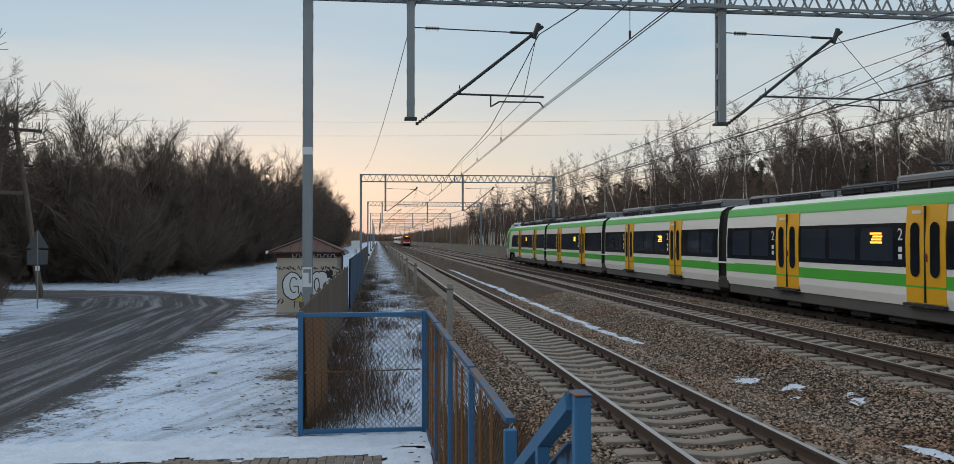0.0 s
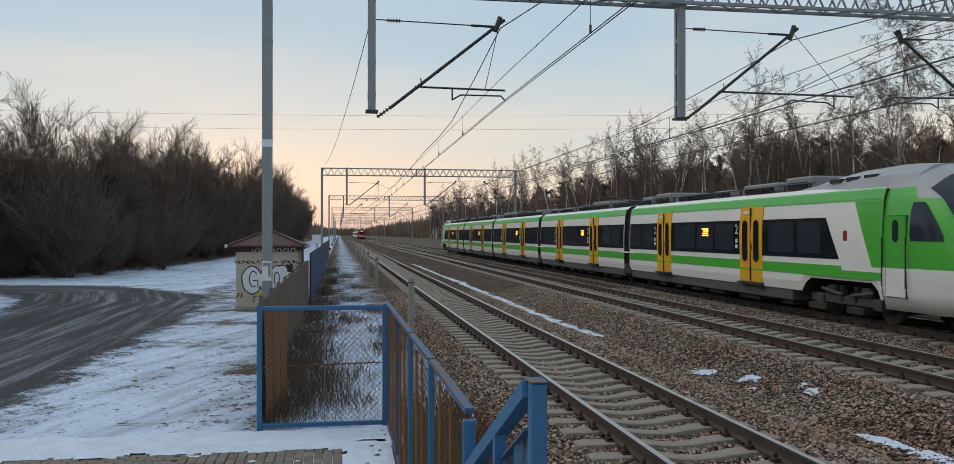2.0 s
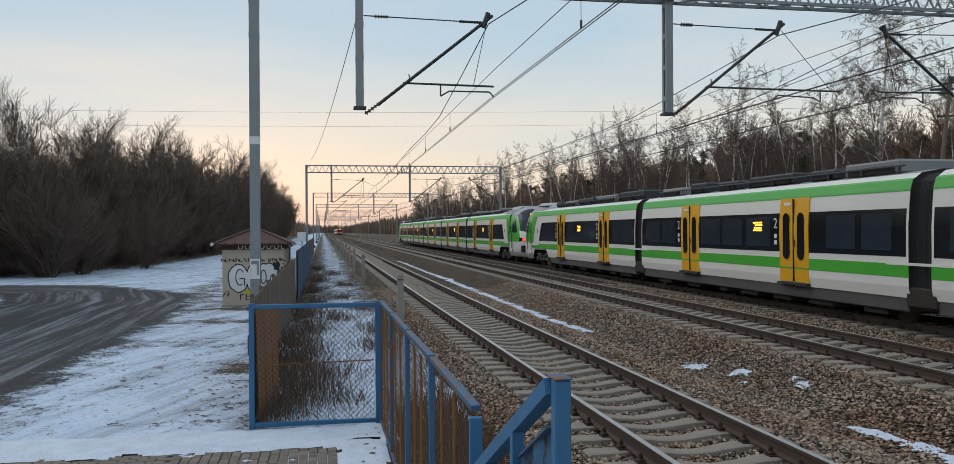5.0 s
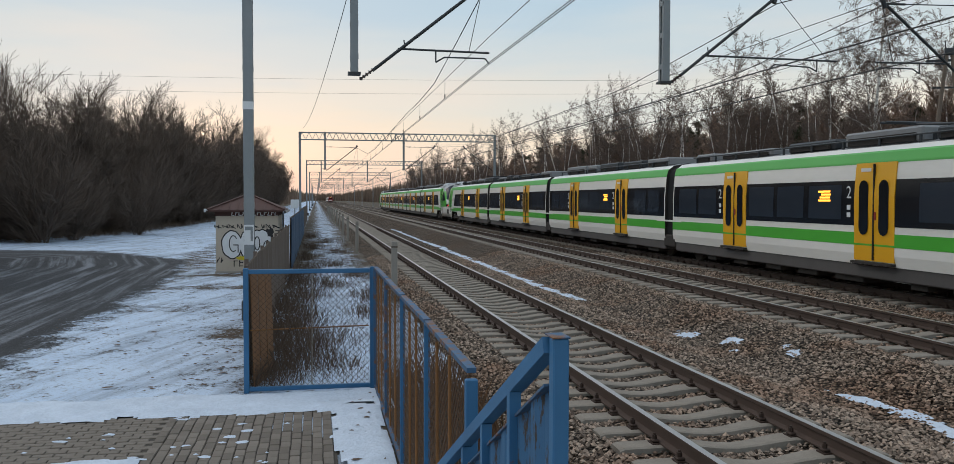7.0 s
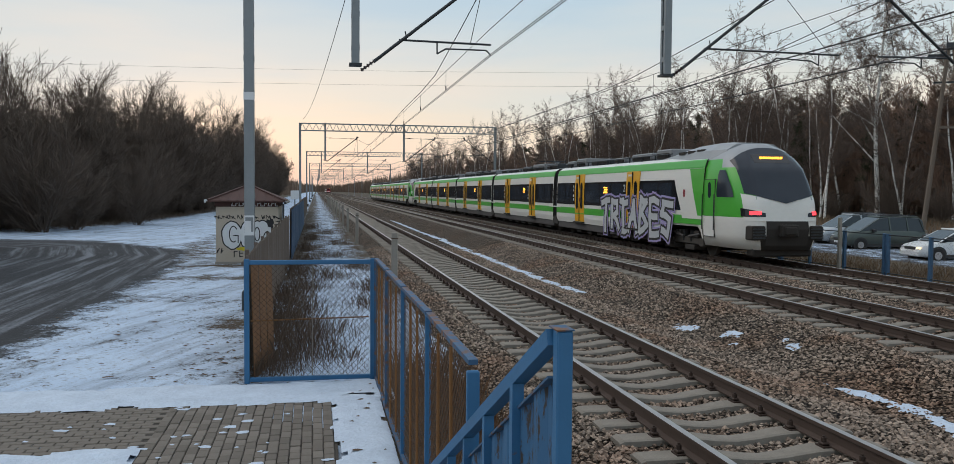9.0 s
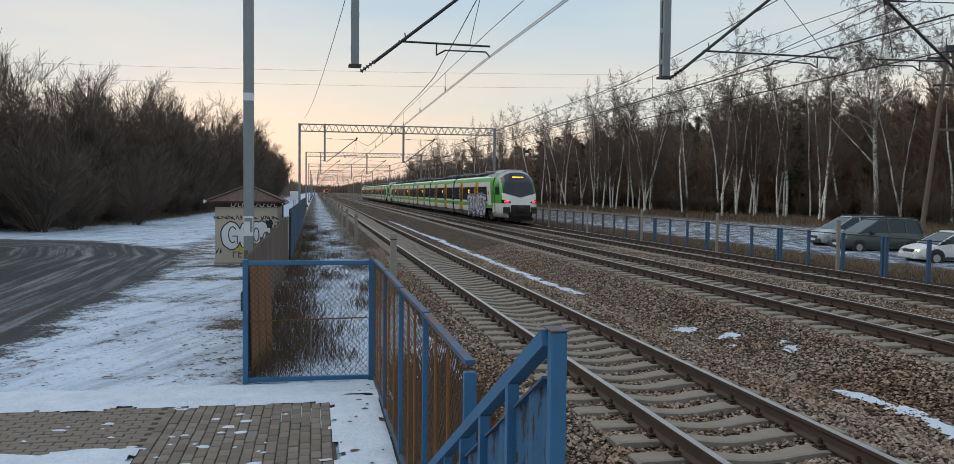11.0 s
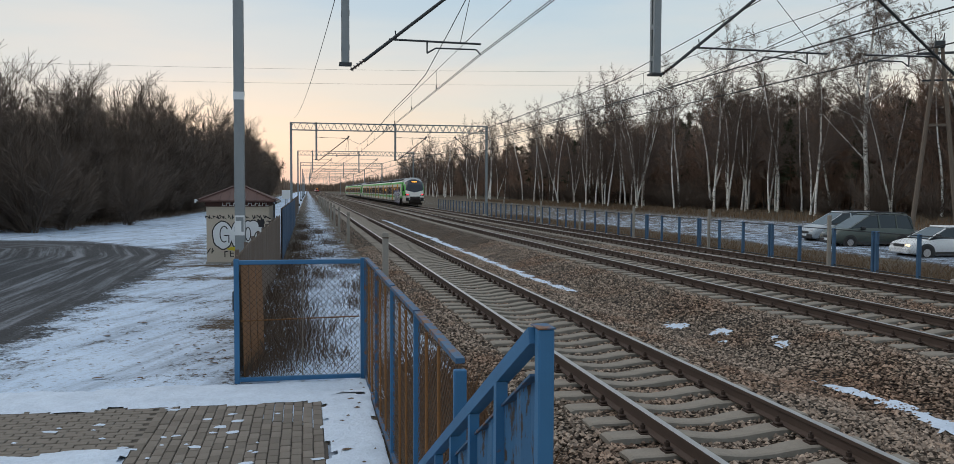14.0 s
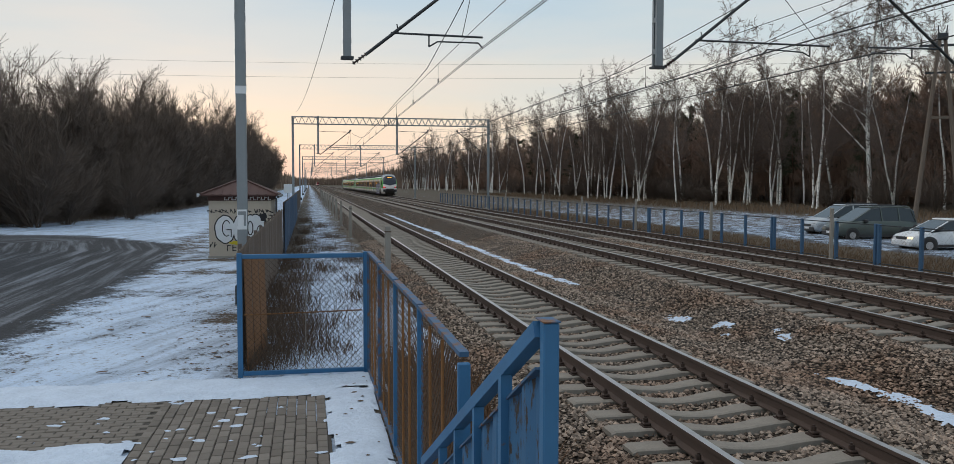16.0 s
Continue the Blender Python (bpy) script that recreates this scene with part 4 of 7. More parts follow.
sheet_fence(12.05, 31.5, -0.97, 1.36, M["brown_sheet"], "weathered brown corrugated sheet fence with rust")
sheet_fence(33.0, 66.0, -0.92, 1.55, M["slate"], "dark blue corrugated sheet fence")
sheet_fence(66.5, 110.0, -1.1, 1.5, M["brown_sheet"], "far weathered sheet fence beside the path")
# bright rusted sheets next to the gate
rs = thing("rusted_sheet", pose(0, 0, 0), "orange-rusted metal sheet leaning beside the gate", "metal sheet")
for i in range(3):
    v = [(-0.86 + 0.07 * i, 12.1 + 0.5 * i, GL), (-0.80 + 0.07 * i, 12.55 + 0.5 * i, GL), (-0.84 + 0.07 * i, 12.55 + 0.5 * i, 1.25 - 0.02 * i), (-0.90 + 0.07 * i, 12.1 + 0.5 * i, 1.25 - 0.02 * i)]
    v += [(a + 0.006, b, c) for a, b, c in v]
    raw("sheet", v, [(0, 1, 2, 3), (7, 6, 5, 4), (0, 4, 5, 1), (1, 5, 6, 2), (2, 6, 7, 3), (3, 7, 4, 0)], M["rust"], rs)


def concrete_posts():
    """Old fence posts along the ballast foot."""
    p = None
    for y in (21.9, 42.4, 54.5, 64.0, 74.0, 84.0, 95.0, 105.0, 116.0, 128.0, 140.0, 152.0):
        m = pose(1.97, y, GL)
        if p is None:
            p = thing("concrete_fence_post", m, "square weathered concrete fence post standing at the ballast", "post", "posts beside the near track")
            part("shaft", boxes((-0.075, 0.075, -0.075, 0.075, -0.1, 1.56), bevel=0.012), M["concrete"], p)
            part("wire_stub", boxes((-0.082, 0.082, -0.082, 0.082, 1.40, 1.43)), M["mesh_wire"], p, "twist of rusty wire")
        else:
            copy_thing(p, m @ pose(0, 0, 0, random.uniform(-1, 1), random.uniform(-1, 1), random.uniform(-6, 6)))


concrete_posts()


# ---- paved path: pavers each on its own ----
def pavement():
    p = thing("pavement", pose(0, 0, 0), "worn grey-brown concrete pavers with snow left in the joints", "pavement", kind="structure")
    bm = boxes((-9.0, 0.22, 8.85, 10.9, GL - 0.05, GL + 0.012), (-1.75, 0.2, 6.0, 8.85, GL - 0.05, GL + 0.012))
    part("joint_bed", bm, plain("joint_soil", (0.035, 0.03, 0.025), (0.07, 0.06, 0.05), 6.0, 0.95), p)
    def mesh(lx, ly):
        bm = bmesh.new()
        box(bm, -lx / 2, lx / 2, -ly / 2, ly / 2, -0.03, 0.0, bevel=0.007)
        me = bpy.data.meshes.new("paver")
        bm.to_mesh(me)
        bm.free()
        me.materials.append(M["paver"])
        return me
    along, across = mesh(0.103, 0.204), mesh(0.204, 0.098)
    rng = random.Random(3)
    n = 0
    rest = []
    x = -1.68
    col = 0
    while x < 0.16:
        y = 7.1 + (0.106 if col % 2 else 0.0)
        while y < 10.75 + rng.uniform(-0.05, 0.05):
            if n < 300:
                ob = new("paver", along)
                ob.parent = p
                ob.matrix_basis = pose(x + rng.uniform(-0.003, 0.003), y, GL + 0.028 + rng.uniform(-0.004, 0.004), rng.uniform(-0.8, 0.8), rng.uniform(-0.8, 0.8), rng.uniform(-1, 1))
                n += 1
            y += 0.213
        x += 0.112
        col += 1
    vs, fs = [], []
    bmv = [tuple(v.co) for v in across.vertices]
    bmf = [tuple(q.vertices) for q in across.polygons]
    row = 0
    y = 8.95
    while y < 10.72:
        x = -1.80 - (0.1 if row % 2 else 0)
        while x > -8.4:
            o = len(vs)
            m = pose(x, y, GL + 0.026 + rng.uniform(-0.004, 0.004), 0, 0, rng.uniform(-1, 1))
            vs += [tuple(m @ Vector(q)) for q in bmv]
            fs += [tuple(i + o for i in q) for q in bmf]
            x -= 0.212
        y += 0.106
        row += 1
    tagged(raw("far_pavers", vs, fs, M["paver"], p), kind="stuff")


pavement()


def snow_sheets():
    """Snow lying over the paver edges and on the path's side, with ragged rims."""
    verts, faces, c = [], [], 0.06
    zones = [(-9.0, 1.0, 10.55, 11.75, lambda x, y: min((y - 10.62) * 3, (11.75 - y) * 2)),
             (0.05, 0.82, 6.6, 10.9, lambda x, y: min((x - 0.2) * 4, (0.80 - x) * 5)),
             (-9.0, -1.62, 7.4, 9.1, lambda x, y: min((8.98 - y) * 3, (-1.7 - x) * 4))]
    for x0, x1, y0, y1, fn in zones:
        nx, ny = int((x1 - x0) / c), int((y1 - y0) / c)
        g, ids = {}, {}
        for i in range(nx + 1):
            for j in range(ny + 1):
                x, y = x0 + i * c, y0 + j * c
                h = min(fn(x, y), 0.5) + 0.55 * noise.noise((x * 2.0, y * 2.0, 1.0)) + 0.35 * noise.noise((x * 6.0, y * 6.0, 5.0))
                g[i, j] = (x, y, GL + 0.03 + 0.05 * max(-0.4, min(h, 0.7)), h)
        for i in range(nx):
            for j in range(ny):
                q = [(i, j), (i + 1, j), (i + 1, j + 1), (i, j + 1)]
                if sum(g[k][3] for k in q) > 0:
                    for k in q:
                        if k not in ids:
                            ids[k] = len(verts)
                            verts.append(g[k][:3])
                    faces.append(tuple(ids[k] for k in q))
    rng = random.Random(8)
    for _ in range(46):
        cx, cy, r = rng.uniform(-5.5, 0.1), rng.uniform(8.2, 10.6), rng.uniform(0.015, 0.06)
        o, k = len(verts), 7
        for j in range(k):
            a = 6.283 * j / k
            rr = r * rng.uniform(0.5, 1.3)
            verts.append((cx + rr * 1.5 * math.cos(a), cy + rr * math.sin(a), GL + 0.030))
        verts.append((cx, cy, GL + 0.042))
        faces += [(o + j, o + (j + 1) % k, o + k) for j in range(k)]
    ob = raw("path_snow", verts, faces, M["snow_white"], smooth=True)
    tagged(ob, "thin trodden snow along the paved path", "snow", kind="stuff")


snow_sheets()


# ---- the painted hut ----
def stroke(bm, pts, w, depth=0.004, closed=False):
    """A flat painted line in the wall's plane (x, z), on the front."""
    n = len(pts)
    for i in range(n if closed else n - 1):
        (ax, az), (bx, bz) = pts[i], pts[(i + 1) % n]
        a, b = Vector((ax, 0, az)), Vector((bx, 0, bz))
        d = (b - a)
        if d.length < 1e-4:
            continue
        d.normalize()
        s = Vector((-d.z, 0, d.x)) * (w / 2)
        a, b = a - d * w * 0.3, b + d * w * 0.3
        y = -depth - 0.0004 * (i % 3)
        f = bm.faces.new([bm.verts.new((p.x, y, p.z)) for p in (a - s, b - s, b + s, a + s)])


def blob(bm, cx, cz, rx, rz, y, n=22, wob=0.0, seed=0):
    rng = random.Random(seed)
    f = [wob * rng.uniform(-1, 1) for _ in range(n)]
    vs = [bm.verts.new((cx + rx * (1 + f[i]) * math.cos(6.2832 * i / n), y, cz + rz * (1 + f[i]) * math.sin(6.2832 * i / n))) for i in range(n)]
    bm.faces.new(vs)


def ring_pts(cx, cz, rx, rz, a0=0, a1=360, n=20):
    return [(cx + rx * math.cos(radians(a0 + (a1 - a0) * i / n)), cz + rz * math.sin(radians(a0 + (a1 - a0) * i / n))) for i in range(n + 1)]


def make_hut():
    x0, x1, y0, y1, zt = -3.50, -1.36, 31.4, 35.6, 1.84
    h = thing("brick_hut", pose(x0, y0, GL), "small cream rendered hut covered in graffiti with a red pyramid roof", "hut")
    w, d, t = x1 - x0, y1 - y0, zt - GL
    part("wall", boxes((0, w, 0, d, 0, t)), M["plaster"], h, "stained cream plaster walls")
    part("plinth", boxes((-0.04, w + 0.04, -0.04, d + 0.04, -0.15, 0.07), bevel=0.02), M["concrete"], h)
    part("frieze", boxes((-0.03, w + 0.03, -0.03, d + 0.03, t - 0.16, t), bevel=0.01), M["roof_red"], h, "dark brown fascia board")
    e, ap = 0.24, (w / 2, d / 2, t + 0.62)
    bm = bmesh.new()
    c = [bm.verts.new(p) for p in ((-e, -e, t), (w + e, -e, t), (w + e, d + e, t), (-e, d + e, t))]
    c2 = [bm.verts.new(p) for p in ((-e, -e, t + 0.06), (w + e, -e, t + 0.06), (w + e, d + e, t + 0.06), (-e, d + e, t + 0.06))]
    r0, r1 = bm.verts.new((w / 2, 1.2, ap[2])), bm.verts.new((w / 2, d - 1.2, ap[2]))
    bm.faces.new(c[::-1])
    for i in range(4):
        bm.faces.new((c[i], c[(i + 1) % 4], c2[(i + 1) % 4], c2[i]))
    bm.faces.new((c2[0], c2[1], r0))
    bm.faces.new((c2[1], c2[2], r1, r0))
    bm.faces.new((c2[2], c2[3], r1))
    bm.faces.new((c2[3], c2[0], r0, r1))
    roof = part("roof", bm, M["roof_red"], h, "dull red sheet roof")
    bm = bmesh.new()
    for i in range(7):
        xx = w * (i + 0.5) / 7
        k = 1 - abs(xx - w / 2) / (w / 2 + e)
        bar(bm, (xx, -e, t + 0.07), (xx + (w / 2 - xx) * 0.0, -e + (1.2 + e) * k, t + 0.07 + 0.55 * k), 0.035, 0.03)
    for sx in (-e, w + e):
        bar(bm, (sx, -e, t + 0.08), (w / 2, 1.2, ap[2] + 0.02), 0.09, 0.05)
    part("roof_rib", bm, M["roof_red"], roof, "raised roof ribs")
    part("gutter", rods(((w + 0.26, -e, t - 0.02), (w + 0.26, d + e, t - 0.02), 0.05)), M["dark_steel"], h, "dark gutter")
    part("downpipe", rods(((w + 0.20, -0.06, 0.3), (w + 0.20, -0.06, t - 0.05), 0.035)), M["dark_steel"], h)
    part("wall_lamp", rods(((-0.35, -0.05, t + 0.06), (-0.2, -0.05, t + 0.06), 0.03), ((-0.36, -0.05, t - 0.02), (-0.36, -0.05, t + 0.10), 0.035)), M["white_paint"], h, "small pale lamp under the eaves")
    # throw-up letters: pale fill, black outline, yellow under
    bm = bmesh.new()
    for i, (cx, cz, rx, rz) in enumerate(((0.55, 1.02, 0.36, 0.50), (1.02, 1.02, 0.22, 0.46), (1.42, 1.05, 0.26, 0.48), (1.78, 0.95, 0.30, 0.40), (1.62, 1.35, 0.2, 0.2))):
        blob(bm, cx, cz, rx + 0.012, rz + 0.012, -0.004 - 0.0003 * i, seed=i, wob=0.05)
    part("graffiti_outline", bm, M["black_spray"], h, "black sprayed outline")
    bm = bmesh.new()
    for i, (cx, cz, rx, rz) in enumerate(((0.55, 1.02, 0.33, 0.47), (1.02, 1.02, 0.19, 0.43), (1.42, 1.05, 0.23, 0.45), (1.78, 0.95, 0.27, 0.37), (1.62, 1.35, 0.17, 0.17))):
        blob(bm, cx, cz, rx, rz, -0.008 - 0.0003 * i, seed=i, wob=0.05)
    part("graffiti_fill", bm, M["white_paint"], h, "pale grey bubble letters sprayed on the wall")
    bm = bmesh.new()
    stroke(bm, ring_pts(0.60, 1.05, 0.14, 0.28, 40, 300), 0.035, 0.012)
    stroke(bm, [(0.60, 1.0), (0.76, 1.0), (0.76, 0.74)], 0.035, 0.012)
    stroke(bm, [(1.0, 1.3), (1.0, 0.75)], 0.035, 0.012)
    stroke(bm, ring_pts(1.42, 1.05, 0.09, 0.24), 0.035, 0.012)
    stroke(bm, ring_pts(1.80, 0.95, 0.15, 0.2, 90, 330), 0.035, 0.012)
    rng = random.Random(12)
    for k in range(9):
        xx = 0.08 + 0.25 * k
        for q in range(2):
            a, b = rng.uniform(-0.1, 0.1), rng.uniform(0.08, 0.2)
            stroke(bm, [(xx + a, 1.62), (xx + a + rng.uniform(-0.06, 0.08), 1.62 + b * 0.6), (xx + rng.uniform(0, 0.14), 1.66 - b * 0.4)], 0.028, 0.005)
    for sx in (0.12, 0.2, 2.05, 2.15, 1.95):
        stroke(bm, [(sx, 0.55), (sx + rng.uniform(-0.1, 0.1), 0.38), (sx + rng.uniform(-0.14, 0.14), 0.48)], 0.03, 0.005)
    for k in range(6):
        xx = 0.62 + 0.19 * k
        stroke(bm, [(xx, 0.24), (xx, 0.44)], 0.035, 0.005)
        stroke(bm, [(xx, 0.43 - 0.06 * (k % 3)), (xx + 0.11, 0.43 - 0.06 * (k % 3))], 0.03, 0.005)
        if k % 2:
            stroke(bm, [(xx, 0.25), (xx + 0.11, 0.25)], 0.03, 0.005)
    for k in range(5):
        stroke(bm, [(1.95 + 0.04 * k, 1.15 + 0.12 * k), (2.22, 1.2 + 0.1 * k)], 0.03, 0.005)
    blob(bm, 1.86, 1.42, 0.13, 0.17, -0.0035, wob=0.3, seed=5)
    part("sprayed_scrawl", bm, M["black_spray"], h, "thin black sprayed scrawl")["kind"] = "stuff"
    bm = bmesh.new()
    blob(bm, 0.95, 0.53, 0.24, 0.07, -0.0125, wob=0.2, seed=3)
    blob(bm, 1.72, 0.53, 0.28, 0.08, -0.0125, wob=0.2, seed=4)
    part("graffiti_shade", bm, M["yellow_spray"], h, "yellow sprayed under-shade")
    bm = bmesh.new()
    for k in range(13):
        xx = 0.55 + 0.125 * k
        stroke(bm, [(xx, t - 0.13), (xx + rng.uniform(0, 0.04), t - 0.03)], 0.028, 0.034)
        stroke(bm, [(xx, t - 0.13 + 0.09 * (k % 2)), (xx + 0.09, t - 0.13 + 0.09 * (k % 2))], 0.024, 0.034)
    part("fascia_scrawl", bm, M["white_spray"], h, "white scrawl along the fascia")["kind"] = "stuff"


make_hut()


# ---- the green and white train ----
HALF, FLOOR_Z = 1.41, 0.0


def side_ring(y, hw=HALF, zb=0.62, zside=3.03, ztop=3.48, lean=0.06):
    """Body section: upright sides drawn in at the roof."""
    pts = [(hw - 0.05, zb), (hw, zb + 0.25), (hw, 2.2), (hw - lean * 0.5, 2.7), (hw - lean, zside), (hw - 0.12, zside + 0.20), (hw - 0.34, zside + 0.36), (hw - 0.85, ztop)]
    return [(x, y, z) for x, z in pts] + [(-x, y, z) for x, z in reversed(pts)]


def side_x(z):
    """Half width of the body at a height."""
    return float(np.interp(z, [0.62, 0.87, 2.2, 2.7, 3.03, 3.23, 3.39], [1.36, 1.41, 1.41, 1.38, 1.35, 1.29, 1.07]))


def skin(name, y0, y1, z0, z1, mat, parent, proud, label="", cut=None):
    """A painted or glazed field on both sides of a car, following its section."""
    zs = [z0] + [z for z in (0.87, 2.2, 2.7, 3.03, 3.23) if z0 < z < z1] + [z1]
    v, f = [], []
    for s in (-1, 1):
        o = len(v)
        for z in zs:
            sl = cut(z) if cut else 0.0
            v += [(s * (side_x(z) + proud), y0 + sl, z), (s * (side_x(z) + proud), y1, z), (s * (side_x(z) - 0.01), y0 + sl, z), (s * (side_x(z) - 0.01), y1, z)]
        for i in range(len(zs) - 1):
            a, b = o + 4 * i, o + 4 * i + 4
            f += [(a, a + 1, b + 1, b), (a, b, b + 2, a + 2), (a + 1, a + 3, b + 3, b + 1)]
        a = o + 4 * (len(zs) - 1)
        f += [(o, o + 2, o + 3, o + 1), (a, a + 1, a + 3, a + 2)]
    return raw(name, v, f, mat, parent, label)


def one_side(name, s, y0, y1, z0, z1, mat, parent, proud, label=""):
    zs = [z0] + [z for z in (2.2, 2.7) if z0 < z < z1] + [z1]
    v, f = [], []
    for z in zs:
        v += [(s * (side_x(z) + proud), y0, z), (s * (side_x(z) + proud), y1, z), (s * (side_x(z) - 0.01), y0, z), (s * (side_x(z) - 0.01), y1, z)]
    for i in range(len(zs) - 1):
        a, b = 4 * i, 4 * i + 4
        f += [(a, a + 1, b + 1, b), (a, b, b + 2, a + 2), (a + 1, a + 3, b + 3, b + 1)]
    a = 4 * (len(zs) - 1)
    f += [(0, 2, 3, 1), (a, a + 1, a + 3, a + 2)]
    return raw(name, v, f, mat, parent, label)


def field(name, s, rows, mat, parent, proud, label=""):
    """A painted field on one side, row by row up the section: z, and its two ends."""
    v, f = [], []
    for z, ya, yb in rows:
        v += [(s * (side_x(z) + proud), ya, z), (s * (side_x(z) + proud), yb, z)]
    for i in range(len(rows) - 1):
        f.append((2 * i, 2 * i + 1, 2 * i + 3, 2 * i + 2))
    return raw(name, v, f, mat, parent, label)


def pill(bm, s, x, yc, w, z0, z1):
    """A round-ended door pane."""
    r = w / 2
    pts = [(yc + r * math.cos(radians(a)), z1 - r + r * math.sin(radians(a))) for a in range(0, 181, 30)]
    pts += [(yc + r * math.cos(radians(a)), z0 + r + r * math.sin(radians(a))) for a in range(180, 361, 30)]
    vs = [bm.verts.new((s * x, y, z)) for y, z in pts]
    bm.faces.new(vs)


def train_door(parent, s, y):
    """Double plug door: two leaves with a tall rounded pane each."""
    d = one_side("door", s, y - 0.72, y + 0.72, 0.72, 3.00, M["yellow"], parent, 0.028, "yellow double door")
    bm = bmesh.new()
    pill(bm, s, HALF + 0.031, y - 0.36, 0.34, 1.32, 2.60)
    pill(bm, s, HALF + 0.031, y + 0.36, 0.34, 1.32, 2.60)
    part("door_pane", bm, M["black_band"], d, "tall dark pane")
    part("door_seal", boxes((min(s * 1.405, s * 1.447), max(s * 1.405, s * 1.447), y - 0.016, y + 0.016, 0.74, 2.97)), M["bellows"], d)
    part("door_button", boxes((min(s * 1.405, s * 1.452), max(s * 1.405, s * 1.452), y - 0.09, y - 0.04, 1.68, 1.86)), M["red_paint"], d, "small red button plate")
    part("door_step", boxes((min(s * 1.38, s * 1.50), max(s * 1.38, s * 1.50), y - 0.74, y + 0.74, 0.64, 0.70)), M["under"], d)
    bm = boxes((min(s * 1.36, s * 1.415), max(s * 1.36, s * 1.415), y + 0.15, y + 0.5, 2.80, 2.88))
    part("door_label", bm, M["white_body"], d, "small pale label")


def bogie(parent, y):
    b = part("bogie", boxes((-1.15, -0.98, y - 1.75, y + 1.75, 0.36, 0.60), (0.98, 1.15, y - 1.75, y + 1.75, 0.36, 0.60), (-1.0, 1.0, y - 0.35, y + 0.35, 0.35, 0.65), bevel=0.03), M["bogie"], parent, "dusty black bogie")
    for dy in (-1.25, 1.25):
        bm = bmesh.new()
        for s in (-1, 1):
            rod(bm, (s * 0.68, y + dy, 0.43), (s * 0.82, y + dy, 0.43), 0.43, n=24)
        rod(bm, (-0.8, y + dy, 0.43), (0.8, y + dy, 0.43), 0.08)
        part("wheelset", bm, M["bogie"], b, "steel wheels dark with brake dust")
        for xa in (-1.22, 0.95):
            part("axle_box", boxes((xa, xa + 0.27, y + dy - 0.18, y + dy + 0.18, 0.30, 0.58), bevel=0.04), M["bogie"], b)
    for s in (-1, 1):
        for e in (-0.3, 0.3):
            part("spring", rods(((s * 1.06, y + e, 0.45), (s * 1.06, y + e, 0.85), 0.12)), M["bellows"], b)
        part("damper", rods(((s * 1.20, y - 1.1, 0.74), (s * 1.20, y - 0.2, 0.62), 0.045), ((s * 1.20, y + 1.1, 0.74), (s * 1.20, y + 0.2, 0.62), 0.045)), M["skirt"], b, "dusty grey damper")
        part("brake_unit", boxes(*[(min(s * 1.02, s * 1.2), max(s * 1.02, s * 1.2), y + e - 0.2, y + e + 0.2, 0.58, 0.84) for e in (-0.75, 0.75)], bevel=0.05), M["bogie"], b)


def windows(parent, spans, z0=1.66, z1=2.50):
    for s in (-1, 1):
        for a, b in spans:
            one_side("window", s, a, b, z0, z1, M["dark_glass"], parent, 0.014, "tinted window pane")


def led_panel(parent, y):
    for s in (-1, 1):
        x0, x1 = s * (HALF - 0.02), s * (HALF + 0.019)
        rows = []
        for k in range(4):
            rows.append((min(x0, x1), max(x0, x1), y - 0.26 + 0.03 * (k % 2), y + 0.26 - 0.06 * (k % 3), 2.10 + 0.075 * k, 2.145 + 0.075 * k))
        part("destination_display", boxes(*rows), M["amber_led"], parent, "glowing amber text lines behind glass")


def class_mark(parent, s, y):
    """The second-class figure and pictograms beside a door."""
    c = bpy.data.curves.new("class_number", "FONT")
    c.body, c.size, c.extrude = "2", 0.42, 0.002
    c.align_x = "CENTER"
    c.materials.append(M["white_paint"])
    ob = new("class_number", c)
    ob.parent = parent
    ob.matrix_basis = Matrix.Translation((s * (HALF + 0.012), y, 2.18)) @ pose(0, 0, 0, 90, 0, 90 * s)
    x0, x1 = sorted((s * 1.38, s * (HALF + 0.013)))
    part("pictogram", boxes((x0, x1, y - 0.07, y + 0.07, 1.90, 2.02), (x0, x1, y - 0.07, y + 0.07, 1.72, 1.84)), M["white_paint"], parent, "small white pictograms")


def roof_gear(parent, y0, y1, kind, seed):
    rng = random.Random(seed)
    y = y0 + 0.6
    while y < y1 - 1.2:
        ln = rng.uniform(1.2, 3.2)
        h = rng.uniform(0.16, 0.34)
        e = min(y + ln, y1 - 0.3)
        g = part("roof_box", boxes((-0.85, 0.85, y, e, 3.44, 3.50 + h), bevel=0.05), M["dark_steel" if rng.random() < 0.6 else "roof_grey"], parent, "dusty roof equipment box")
        part("roof_grille", boxes((-0.90, 0.90, y + 0.2, e - 0.2, 3.47, 3.47 + h * 0.6)), M["under"], g)
        y = e + rng.uniform(0.3, 0.9)
    bm = bmesh.new()
    rod(bm, (-0.95, y0 + 0.3, 3.60), (-0.95, y1 - 0.3, 3.60), 0.022)
    k = y0 + 0.5
    while k < y1:
        rod(bm, (-0.95, k, 3.36), (-0.95, k, 3.60), 0.035)
        k += 1.4
    part("roof_conduit", bm, M["dark_steel"], parent, "roof cable on stand-offs")


